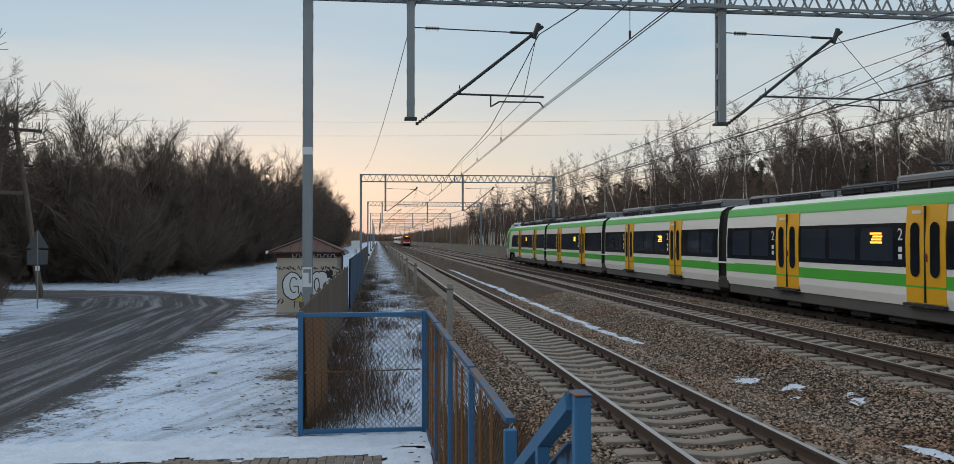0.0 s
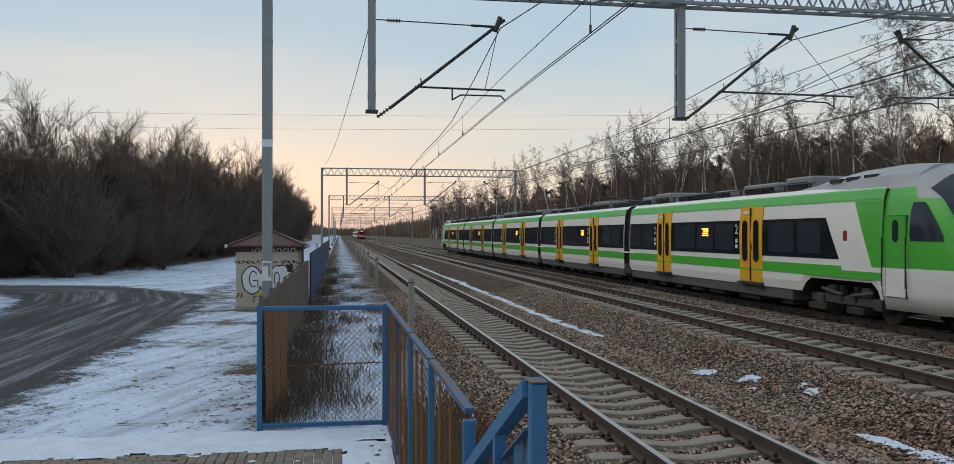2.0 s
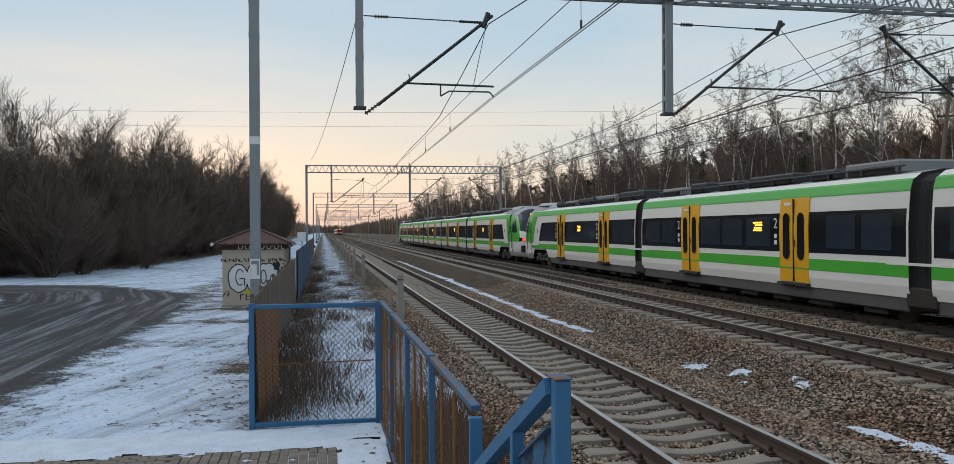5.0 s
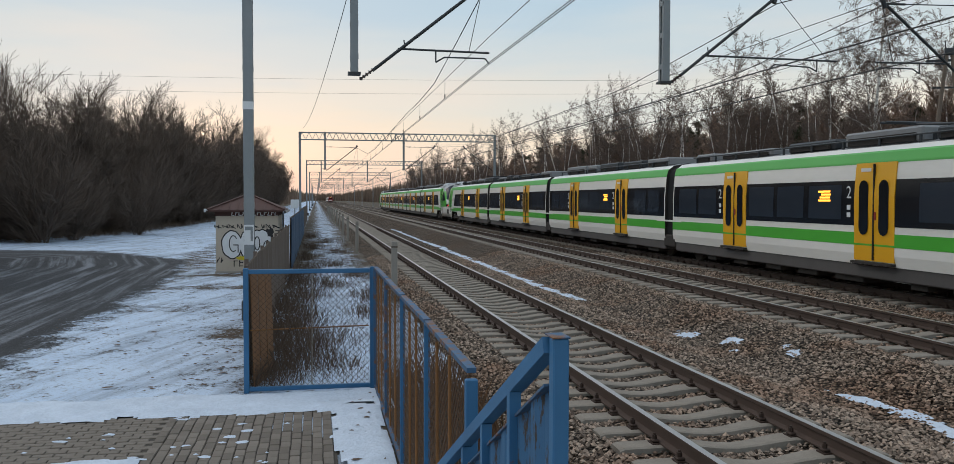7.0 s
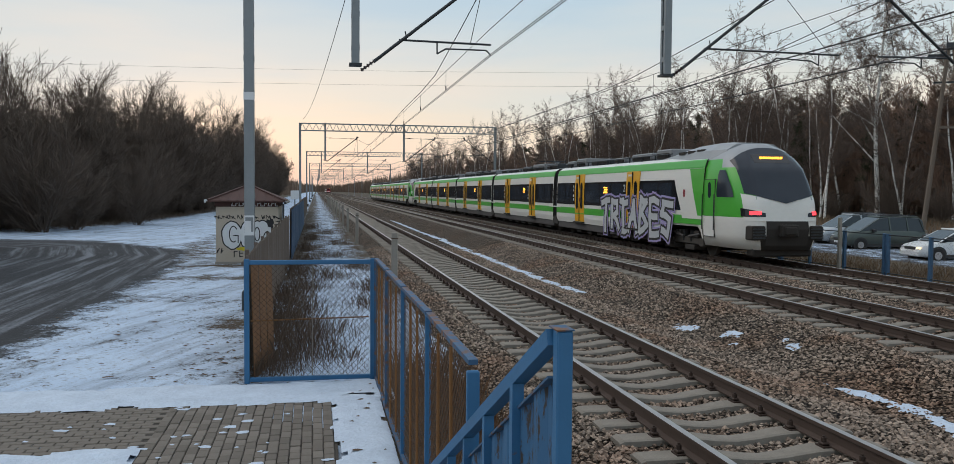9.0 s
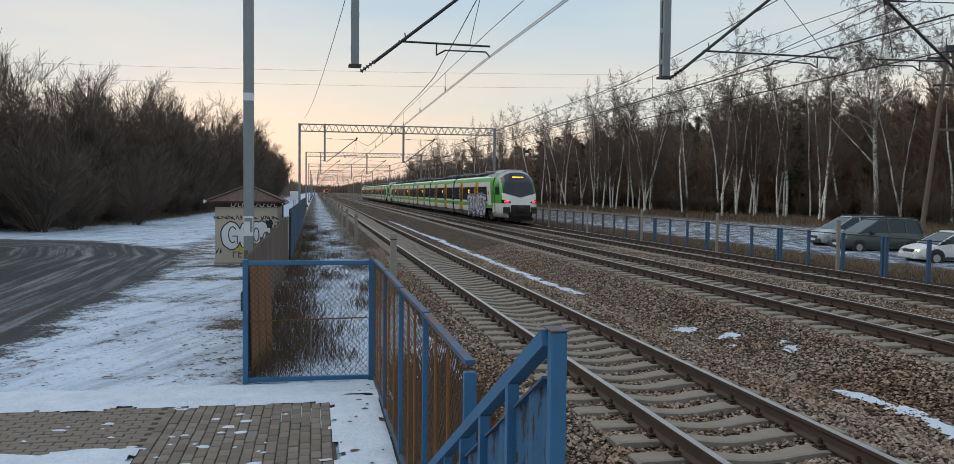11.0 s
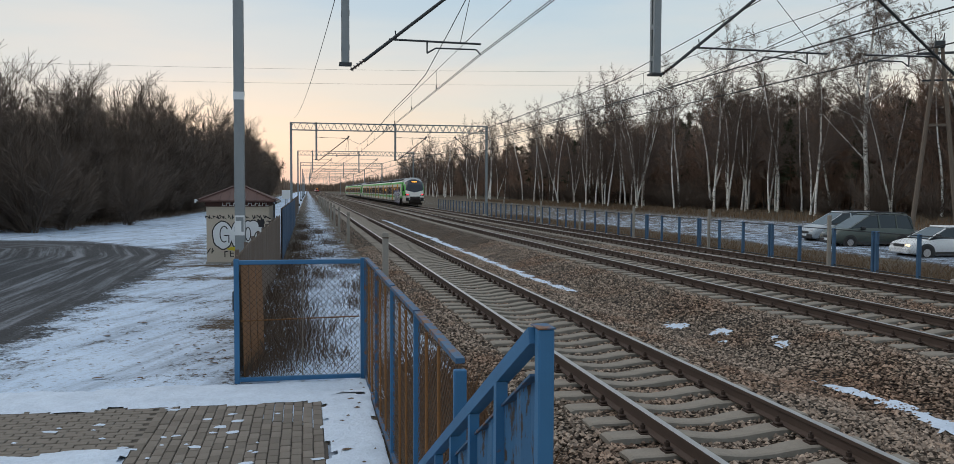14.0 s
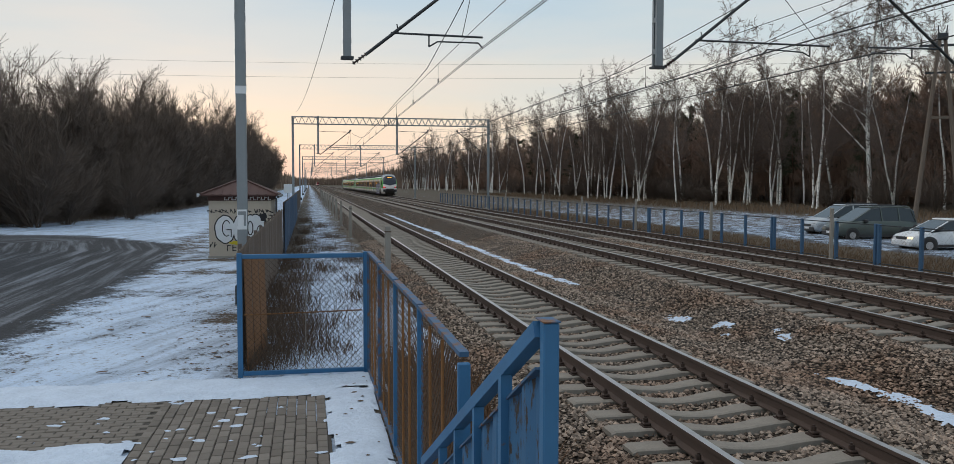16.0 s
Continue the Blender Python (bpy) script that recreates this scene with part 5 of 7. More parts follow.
def pantograph(parent, y):
    bm = bmesh.new()
    for s in (-0.55, 0.55):
        rod(bm, (s, y - 0.9, 3.64), (s, y + 0.9, 3.64), 0.035)
        rod(bm, (s, y - 0.8, 3.48), (s, y - 0.8, 3.64), 0.05)
        rod(bm, (s, y + 0.8, 3.48), (s, y + 0.8, 3.64), 0.05)
    rod(bm, (0, y + 0.7, 3.67), (0, y - 1.0, 3.84), 0.04)
    rod(bm, (0.0, y - 1.0, 3.84), (0.0, y + 0.75, 3.96), 0.03)
    rod(bm, (-0.8, y + 0.75, 3.98), (0.8, y + 0.75, 3.98), 0.03)
    rod(bm, (-0.8, y + 0.55, 3.98), (0.8, y + 0.55, 3.98), 0.03)
    part("pantograph", bm, M["dark_steel"], parent, "folded pantograph")


def middle_car(unit, y0, y1, seed):
    c = part_car(unit, y0, y1)
    ln = y1 - y0
    d1, d2 = y0 + ln * 0.29, y0 + ln * 0.71
    for s in (-1, 1):
        train_door(c, s, d1)
        train_door(c, s, d2)
        class_mark(c, s, d1 + 0.95)
        class_mark(c, s, d2 + 0.95)
    spans = [(y0 + 0.55, y0 + 1.65), (y0 + 1.9, y0 + 3.1), (d1 + 1.25, d1 + 2.65), (d1 + 2.9, d1 + 4.2), (d1 + 4.4, d2 - 0.9), (d2 + 1.25, d2 + 2.5), (d2 + 2.7, y1 - 0.55)]
    windows(c, spans)
    led_panel(c, d1 + 1.95)
    roof_gear(c, y0 + 0.4, y1 - 0.4, 0, seed)
    return c


def part_car(unit, y0, y1, ca=0.0, cb=0.0):
    """The shell of a car with its painted bands between y0 + ca and y1 - cb."""
    a, b = y0 + ca, y1 - cb
    # the side is cut up over the bogie behind a cab
    arch = [(0.10, 0.62), (0.22, 0.84), (0.45, 1.0), (3.1, 1.0), (3.35, 0.86), (3.55, 0.62)]
    rings = [(a + 0.001, 0.62), (b - 0.001, 0.62)]
    if ca > 1:
        rings += [(a + e, z) for e, z in arch]
    if cb > 1:
        rings += [(b - e, z) for e, z in arch]
    v, f = loft([side_ring(e, zb=z) for e, z in sorted(rings)])
    idx = []
    for i in range(len(f)):
        if i >= len(f) - 2:
            idx.append(2)
        else:
            k = i % 16
            idx.append(1 if k in (6, 7, 8) else (2 if k == 15 else 0))
    c = raw("car_body", v, f, [M["white_body"], M["roof_grey"], M["under"]], unit, "white carriage body with a green stripe", index=idx)
    skin("roof_band", a, b, 2.98, 3.27, M["mint"], c, 0.006, "pale green band below the roof")
    skin("green_stripe", a, b, 1.07, 1.37, M["green_body"], c, 0.006, "green stripe")
    skin("window_band", a + 0.08, b - 0.08, 1.53, 2.60, M["black_band"], c, 0.008, "black window band")
    v2 = boxes((-1.33, 1.33, a + 0.1 + (4.0 if ca > 1 else 0), b - 0.1 - (4.0 if cb > 1 else 0), 0.30, 0.64), bevel=0.03)
    part("skirt", v2, M["skirt"], c, "dusty dark grey underframe skirt")
    rng = random.Random(int(y0 * 13))
    y = a + 1.0
    while y < b - 1.5:
        part("underfloor_box", boxes((-1.22, 1.22, y, y + rng.uniform(0.5, 1.4), 0.16, 0.34), bevel=0.02), M["under"], c)
        y += rng.uniform(1.5, 2.6)
    return c


def gangway(unit, y):
    v, f = [], []
    rings = []
    for i in range(9):
        k = 0.05 if i % 2 else 0.0
        r = side_ring(y - 0.36 + 0.09 * i, HALF - 0.10 - k, 0.55, 2.98, 3.40)
        rings.append(r)
    v, f = loft(rings)
    g = raw("gangway", v, f, M["bellows"], unit, "black folded bellows between the cars")
    for xa in (-1.38, 0.9):
        part("coupling_box", boxes((xa, xa + 0.48, y - 0.5, y + 0.5, 0.42, 0.86), bevel=0.04), M["under"], g)
    for xa in (-1.425, 1.40):
        part("pale_plate", boxes((xa, xa + 0.025, y - 1.1, y + 1.1, 1.34, 1.40)), M["white_body"], g)


LEAN_Z, LEAN_Y = [0.4, 1.0, 1.9, 2.9, 3.74], [0.12, 0.0, 0.20, 0.80, 1.75]
IN_Z, IN_X = [0.42, 0.85, 1.40, 1.95, 2.50, 2.96, 3.24, 3.55, 3.74], [0.12, 0.02, 0.0, 0.0, 0.03, 0.10, 0.20, 0.45, 0.90]


def nose_hw(t):
    return HALF * (1 - 0.34 * t ** 6)


def nose_y(x, z):
    """How far the nose reaches at a place of its front, from the body's end."""
    w = (abs(x) + float(np.interp(z, IN_Z, IN_X))) / HALF
    t = min(1.0, max(0.0, (1 - w) / 0.34)) ** (1 / 6)
    return t * (2.9 - float(np.interp(z, LEAN_Z, LEAN_Y)))


def cab_section(t, d):
    """Ring of the nose: t from 0 at the body to 1 at the tip, drawn in and rounded."""
    hw = nose_hw(t)
    pts = [(hw - dx, z) for z, dx in zip(IN_Z, IN_X)]
    full = pts + [(-x, z) for x, z in reversed(pts)]
    return [(x, d * t * (2.9 - float(np.interp(z, LEAN_Z, LEAN_Y))), z) for x, z in full]


def nose_patch(x0, x1, lo, hi, d, proud, nx=14, nz=7):
    """A skin on the nose between two edges given as functions of x."""
    v, f = [], []
    for i in range(nx + 1):
        x = x0 + (x1 - x0) * i / nx
        for j in range(nz + 1):
            z = lo(x) + (hi(x) - lo(x)) * j / nz
            v.append((x, d * (nose_y(x, z) + proud), z))
    for i in range(nx):
        for j in range(nz):
            q = (i * (nz + 1) + j, (i + 1) * (nz + 1) + j, (i + 1) * (nz + 1) + j + 1, i * (nz + 1) + j + 1)
            f.append(q if d < 0 else q[::-1])
    return v, f


def cab(unit, y, d, label):
    """The driver's end. d: +1 points along the line, -1 back towards the platform."""
    ts = [0.0, 0.2, 0.4, 0.55, 0.7, 0.8, 0.88, 0.94, 0.98, 1.0]
    rings = [cab_section(t, d) for t in ts]
    n = len(rings[0])
    v, f = loft(rings, caps=False)
    idx = []
    for i in range(len(ts) - 1):
        for j in range(n):
            k = min(j, n - 2 - j) if j < n - 1 else 99
            if k == 99:
                idx.append(2)
            elif k >= 6 or (k == 5 and ts[i] > 0.5):
                idx.append(3)
            elif k <= 1:
                idx.append(0)
            else:
                idx.append(1)
    o = (len(ts) - 1) * n
    for k in range(n // 2 - 1):
        f.append((o + k, o + k + 1, o + n - 2 - k, o + n - 1 - k))
        idx.append({0: 2, 1: 0, 2: 0}.get(k, 3))
    c = raw("cab", v, f, [M[m] for m in ("white_body", "green_body", "under", "silver_roof")], unit, label, smooth=True, index=idx)
    c.location = (0, y, 0)
    vee = lambda x: 1.84 + 0.30 * abs(x) / 1.16
    v, f = nose_patch(-1.16, 1.16, lambda x: vee(x) + 0.0, lambda x: 3.60 - 0.42 * (abs(x) / 1.16) ** 2.4, d, 0.034, 24, 14)
    ws = raw("windscreen", v, f, M["dark_glass"], c, "large dark windscreen", smooth=True)
    v, f = nose_patch(-0.62, 0.62, lambda x: 3.10, lambda x: 3.40 - 0.05 * abs(x), d, 0.040, 10, 3)
    raw("sign_glass", v, f, M["black_band"], ws, smooth=True)
    v, f = nose_patch(-1.22, 1.22, lambda x: 1.30, lambda x: vee(x) - 0.02, d, 0.014, 18, 5)
    raw("nose_panel", v, f, M["white_body"], c, "white nose panel", smooth=True)
    v, f = nose_patch(-0.70, 0.70, lambda x: 0.56, lambda x: 1.30, d, 0.012, 8, 3)
    raw("coupler_recess", v, f, M["under"], c, "black coupler recess")
    for s in (-1, 1):
        xa, xb = sorted((s * 0.70, s * 1.26))
        v, f = nose_patch(xa, xb, lambda x: 1.43, lambda x: 1.54 + 0.15 * (abs(x) - 0.7) / 0.56, d, 0.024, 8, 2)
        hl = raw("lamp_cluster", v, f, M["black_band"], c, "black lamp housing")
        xa, xb = sorted((s * 0.84, s * 1.12))
        v, f = nose_patch(xa, xb, lambda x: 1.49, lambda x: 1.60, d, 0.034, 5, 2)
        raw("tail_light", v, f, M["red_light"], hl, "lit red tail light")
        ya, yb = sorted((d * 2.45, d * 2.92))
        bu = part("buffer", boxes((s * 0.96 - 0.22, s * 0.96 + 0.22, ya, yb, 0.72, 1.16), bevel=0.04), M["under"], c, "black ribbed crash buffer")
        part("buffer_rib", boxes(*[(s * 0.96 - 0.2, s * 0.96 + 0.2, min(d * 2.915, d * 2.95), max(d * 2.915, d * 2.95), 0.77 + 0.09 * k, 0.81 + 0.09 * k) for k in range(4)]), M["dark_steel"], bu)
        # cab side window and door
        v, f = [], []
        for k in range(7):
            z = 2.02 + 0.86 * k / 6
            near, far = 0.98 + 0.04 * (k in (0, 6)), 1.98 - 0.62 * (k / 6) ** 1.3
            for m in range(9):
                yy = near + (far - near) * m / 8
                xs = nose_hw(yy / (2.9 - float(np.interp(z, LEAN_Z, LEAN_Y)))) - float(np.interp(z, IN_Z, IN_X)) + 0.018
                v.append((s * xs, d * yy, z))
        for k in range(6):
            for m in range(8):
                f.append((9 * k + m, 9 * k + m + 1, 9 * k + m + 10, 9 * k + m + 9))
        raw("side_window", v, f, M["dark_glass"], c, "dark cab side window", smooth=True)
        ya, yb = min(d * 0.15, d * 0.85), max(d * 0.15, d * 0.85)
        x0, x1 = sorted((s * (HALF - 0.05), s * (HALF + 0.008)))
        seam = part("door_seam", boxes((min(s * 1.3, s * (HALF + 0.004)), max(s * 1.3, s * (HALF + 0.004)), ya - 0.02, yb + 0.02, 0.72, 2.60)), M["skirt"], c)
        part("door_foot", boxes((x0, x1, ya, yb, 0.74, 1.39)), M["white_body"], c, "white lower part of the cab door")
        dr = part("cab_door", boxes((x0, x1, ya, yb, 1.395, 2.58)), M["green_body"], c, "green cab door")
        bm = bmesh.new()
        pill(bm, s, HALF + 0.013, d * 0.5, 0.22, 1.98, 2.50)
        part("door_pane", bm, M["dark_glass"], dr)
        part("grab_rail", rods(((s * (HALF + 0.06), d * 0.08, 0.95), (s * (HALF + 0.06), d * 0.08, 2.1), 0.016), ((s * (HALF + 0.06), d * 0.92, 0.95), (s * (HALF + 0.06), d * 0.92, 2.1), 0.016)), M["dark_steel"], c)
    part("coupler", boxes((-0.30, 0.30, min(d * 2.4, d * 3.05), max(d * 2.4, d * 3.05), 0.82, 1.20), (-0.2, 0.2, min(d * 3.0, d * 3.12), max(d * 3.0, d * 3.12), 0.88, 1.14), bevel=0.04), M["under"], c, "black automatic coupler")
    part("snow_plough", boxes((-1.0, 1.0, min(d * 2.2, d * 2.62), max(d * 2.2, d * 2.62), 0.20, 0.50), bevel=0.05), M["under"], c)
    rows = []
    for k in range(8):
        xa = -0.36 + 0.1 * k
        yy = d * (nose_y(xa, 3.26) + 0.048)
        rows.append((xa, xa + 0.07, min(yy, yy + d * 0.03), max(yy, yy + d * 0.03), 3.18, 3.30))
    part("front_display", boxes(*rows), M["amber_led"], c, "glowing amber destination text")
    # silver roof fairing with vents
    sec = ((-4.2, 3.40, 3.46, 1.05), (-3.2, 3.30, 3.66, 1.12), (-1.6, 3.24, 3.80, 1.22), (0.0, 3.22, 3.84, 1.24), (0.8, 3.30, 3.78, 1.05))
    v, f = loft([[(-w, d * yy, z0), (w, d * yy, z0), (w * 0.92, d * yy, z0 + (z1 - z0) * 0.55), (w * 0.62, d * yy, z1 - 0.03), (w * 0.3, d * yy, z1), (-w * 0.3, d * yy, z1), (-w * 0.62, d * yy, z1 - 0.03), (-w * 0.92, d * yy, z0 + (z1 - z0) * 0.55)] for yy, z0, z1, w in sec])
    fr = raw("roof_fairing", v, f, M["silver_roof"], c, "silver-grey roof fairing")
    for k in range(3):
        ya, yb = sorted((d * (-2.6 + 0.75 * k), d * (-2.1 + 0.75 * k)))
        part("vent", boxes((-1.13, 1.13, ya, yb, 3.50, 3.60 + 0.015 * k)), M["under"], fr, "dark vent")
    return c


END, MID = 21.1, 16.6


def end_car(unit, y0, y1, d, seed):
    """Car with a cab at its d end, seen with a bogie under the cab."""
    ca, cb = (0.36, 2.9) if d > 0 else (2.9, 0.36)
    c = part_car(unit, y0, y1, ca if d < 0 else 0.36, cb if d > 0 else 0.36)
    tip = y1 if d > 0 else y0
    q = lambda a: tip - d * a
    d1, d2 = q(9.3), q(16.4)
    for s in (-1, 1):
        train_door(c, s, d1)
        train_door(c, s, d2)
        class_mark(c, s, d1 + 0.95)
        class_mark(c, s, d2 + 0.95)
    sp = [(q(a), q(b)) for a, b in ((5.45, 6.6), (6.8, 8.2), (10.5, 11.8), (12.0, 13.3), (13.5, 15.3), (17.6, 18.7), (18.9, 20.2))]
    windows(c, [tuple(sorted(p)) for p in sp])
    led_panel(c, q(12.6))
    # white field with a slanting edge ahead of the windows
    for s in (-1, 1):
        rows = [(1.26, 2.9, 4.47), (1.40, 2.9, 4.52), (2.2, 2.9, 4.98), (2.64, 2.9, 5.25)]
        field("white_field", s, [(z, q(ya), q(yb)) for z, ya, yb in rows], M["white_body"], c, 0.017, "white panel with a slanting edge")
        rows = [(1.38, 2.86, 3.25), (2.2, 2.86, 3.62), (2.7, 2.86, 3.86), (2.97, 2.86, 4.0)]
        field("green_field", s, [(z, q(ya), q(yb)) for z, ya, yb in rows], M["green_body"], c, 0.021, "green panel with a slanting edge")
        x0, x1 = sorted((s * 1.36, s * (HALF + 0.024)))
        part("crest", boxes((x0, x1, min(q(4.25), q(4.42)), max(q(4.25), q(4.42)), 2.0, 2.26), bevel=0.01), M["red_paint"], c, "small red crest")
    cab(unit, tip - d * 2.9, d, "green and white cab with a dark windscreen and lit red lamps")
    bogie(unit, q(4.6))
    roof_gear(c, min(q(6.2), q(20.6)), max(q(6.2), q(20.6)), 0, seed)
    return c


def train_unit(label):
    u = thing("train_unit", pose(X3, 0, Z3), label, "train", "coupled train units")
    y = 0.35
    L = 2 * END + 3 * MID
    end_car(u, y, END, -1, 1)
    for i in range(3):
        a = END + i * MID
        middle_car(u, a + 0.36, a + MID - 0.36, 10 + i)
    end_car(u, L - END, L - 0.35, 1, 2)
    for i in range(4):
        gangway(u, END + i * MID)
        bogie(u, END + i * MID)
    pantograph(u, 26.0)
    pantograph(u, 74.0)
    return u


UNIT = 2 * END + 3 * MID
front_unit = train_unit("green and white electric train unit with yellow doors, coupled ahead")
rear_unit = copy_thing(front_unit, pose(X3, -UNIT, Z3))
tagged(rear_unit, "green and white electric train unit with silver graffiti, lit tail lights", "train", "coupled train units")


def train_graffiti():
    """A row of silver block shapes with black edges and a violet halo along the last car."""
    x = -(HALF + 0.034)
    shapes = [[[(0.0, 0.93), (1.0, 1.0)], [(0.5, 0.95), (0.42, 0.0)]],
              [[(0.1, 0.0), (0.14, 1.0), (0.85, 0.9), (0.8, 0.5), (0.2, 0.45)], [(0.45, 0.45), (0.95, 0.0)]],
              [[(0.1, 0.95), (0.95, 0.92)], [(0.52, 0.95), (0.55, 0.02)], [(0.3, 0.02), (0.85, 0.06)]],
              [[(0.0, 0.0), (0.45, 1.0), (0.95, 0.02)], [(0.22, 0.38), (0.75, 0.38)]],
              [[(0.15, 0.02), (0.12, 0.98), (0.8, 0.85), (0.25, 0.52), (0.9, 0.25), (0.15, 0.02)]],
              [[(0.9, 0.95), (0.15, 0.98), (0.1, 0.03), (0.95, 0.02)], [(0.15, 0.5), (0.75, 0.5)]],
              [[(0.95, 0.9), (0.3, 0.98), (0.1, 0.65), (0.85, 0.4), (0.7, 0.03), (0.05, 0.1)]]]
    rng = random.Random(4)

    def lines(strokes, w, dx):
        bm = bmesh.new()
        k = 0
        for pts in strokes:
            for (ay, az), (by, bz) in zip(pts, pts[1:]):
                p, q = Vector((0, ay, az)), Vector((0, by, bz))
                e = (q - p).normalized()
                n = Vector((0, -e.z, e.y)) * w / 2
                p, q = p - e * w * 0.42, q + e * w * 0.42
                c = [bm.verts.new((x - dx - 0.0004 * k, v.y, v.z)) for v in (p - n, q - n, q + n, p + n)]
                bm.faces.new(c)
                k += 1
        return bm
    wide = 7.7 / len(shapes)
    for i, glyph in enumerate(shapes):
        left = 13.35 - wide * i - 0.12
        top, low = 1.86 + rng.uniform(-0.06, 0.08), 0.56 + rng.uniform(-0.05, 0.08)
        strokes = []
        for pts in glyph:
            pts = [(u + rng.uniform(-0.10, 0.10), v + rng.uniform(-0.07, 0.07)) for u, v in pts]
            bent = [pts[0]]
            for (u0, v0), (u1, v1) in zip(pts, pts[1:]):
                bent += [((u0 + u1) / 2 + rng.uniform(-0.09, 0.09), (v0 + v1) / 2 + rng.uniform(-0.05, 0.05)), (u1, v1)]
            strokes.append([(left - u * (wide - 0.1), low + v * (top - low)) for u, v in bent])
        part("graffiti_glow", lines(strokes, 0.56, 0.0005 * i), M["violet_spray"], rear_unit, "violet and blue sprayed halo")
        part("graffiti_outline", lines(strokes, 0.42, 0.009), M["black_spray"], rear_unit, "black sprayed outline")
        part("graffiti_fill", lines(strokes, 0.25, 0.014), M["silver"], rear_unit, "silver sprayed block shape")


train_graffiti()


# ---- the red train far down the line ----
def red_train():
    t = thing("red_train", pose(X2, 0, Z2), "distant red and grey train running away down the line", "train")
    for i in range(6):
        a = i * 26.0
        v, f = loft([side_ring(a + 0.3), side_ring(a + 25.6)])
        c = raw("carriage", v, f, M["red_paint"] if i == 0 else M["white_body"], t, "red tail carriage" if i == 0 else "pale grey carriage")
        skin("window_band", a + 1.0, a + 25.0, 1.8, 2.7, M["black_band"], c, 0.01)
        part("underframe", boxes((-1.25, 1.25, a + 1, a + 25, 0.02, 0.64)), M["under"], c)
    fr = part("end_wall", boxes((-1.3, 1.3, 0.0, 0.35, 0.7, 3.6), bevel=0.15), M["red_paint"], t, "red flat rear")
    part("rear_window", boxes((-1.0, 1.0, -0.02, 0.05, 2.2, 3.0), bevel=0.02), M["black_band"], fr)
    part("lower_panel", boxes((-1.1, 1.1, -0.02, 0.05, 1.0, 1.35), bevel=0.02), M["white_body"], fr)
    for s in (-1, 1):
        part("tail_light", boxes((s * 0.95 - 0.14, s * 0.95 + 0.14, -0.05, 0.0, 1.5, 1.72), bevel=0.03), M["red_light"], fr)
    part("roof_sign", boxes((-0.4, 0.4, -0.03, 0.02, 3.15, 3.32)), M["amber_led"], fr)
    return t


far_train = red_train()


# ---- trees ----
def grow(rng, start, direction, length, radius, level, levels, out, opts):
    """One limb as a chain of short tapering tubes, with its side shoots. out: list of (p0, p1, r0, r1, level)."""
    steps = opts.get("joints", 4) if level == 0 else (3 if level < levels else 2)
    p, d = Vector(start), Vector(direction).normalized()
    seg = length / steps
    for i in range(steps):
        r0 = radius * (1 - i / steps * 0.75)
        r1 = radius * (1 - (i + 1) / steps * 0.75)
        wob = opts["wobble"] * (0.4 if level == 0 else 1.0)
        d = (d + Vector((rng.uniform(-wob, wob), rng.uniform(-wob, wob), rng.uniform(-wob, wob) + opts["lift"] * (1 if level else 0) - opts["droop"] * max(0, level - 1)))).normalized()
        q = p + d * seg
        out.append((p.copy(), q.copy(), r0, r1, level))
        if level < levels:
            frac = (i + 1) / steps
            if level > 0 or frac > opts["clear"]:
                for _ in range(opts["shoots"][level]):
                    a = rng.uniform(0, 6.283)
                    u = d.orthogonal().normalized()
                    v = d.cross(u)
                    side = u * math.cos(a) + v * math.sin(a)
                    sp = rng.uniform(*opts["spread"])
                    nd = d * (1 - sp) + side * sp
                    grow(rng, p.lerp(q, rng.random()), nd, length * rng.uniform(*opts["ratio"]) * (1 - 0.35 * frac * (level == 0)), r1 * 0.55, level + 1, levels, out, opts)
        p = q


def limbs_mesh(segs, sides, minr):
    """Tapered tubes; a limb's next stretch goes on from its last ring."""
    verts, faces = [], []
    last, last_u, last_o, last_n = None, None, 0, 0
    for a, b, r0, r1, lv in segs:
        n = sides if lv == 0 else 3
        d = (b - a)
        if d.length < 1e-5:
            continue
        d.normalize()
        on = last is not None and last_n == n and (a - last).length < 1e-6
        u = (last_u - d * last_u.dot(d)).normalized() if on else d.orthogonal().normalized()
        v = d.cross(u)
        if on:
            o = last_o
        else:
            o = len(verts)
            verts += [tuple(a + (u * math.cos(6.2832 * k / n) + v * math.sin(6.2832 * k / n)) * max(r0, minr)) for k in range(n)]
        e = len(verts)
        verts += [tuple(b + (u * math.cos(6.2832 * k / n) + v * math.sin(6.2832 * k / n)) * max(r1, minr)) for k in range(n)]
        for k in range(n):
            faces.append((o + k, o + (k + 1) % n, e + (k + 1) % n, e + k))
        last, last_u, last_o, last_n = b, u, e, n
    return verts, faces


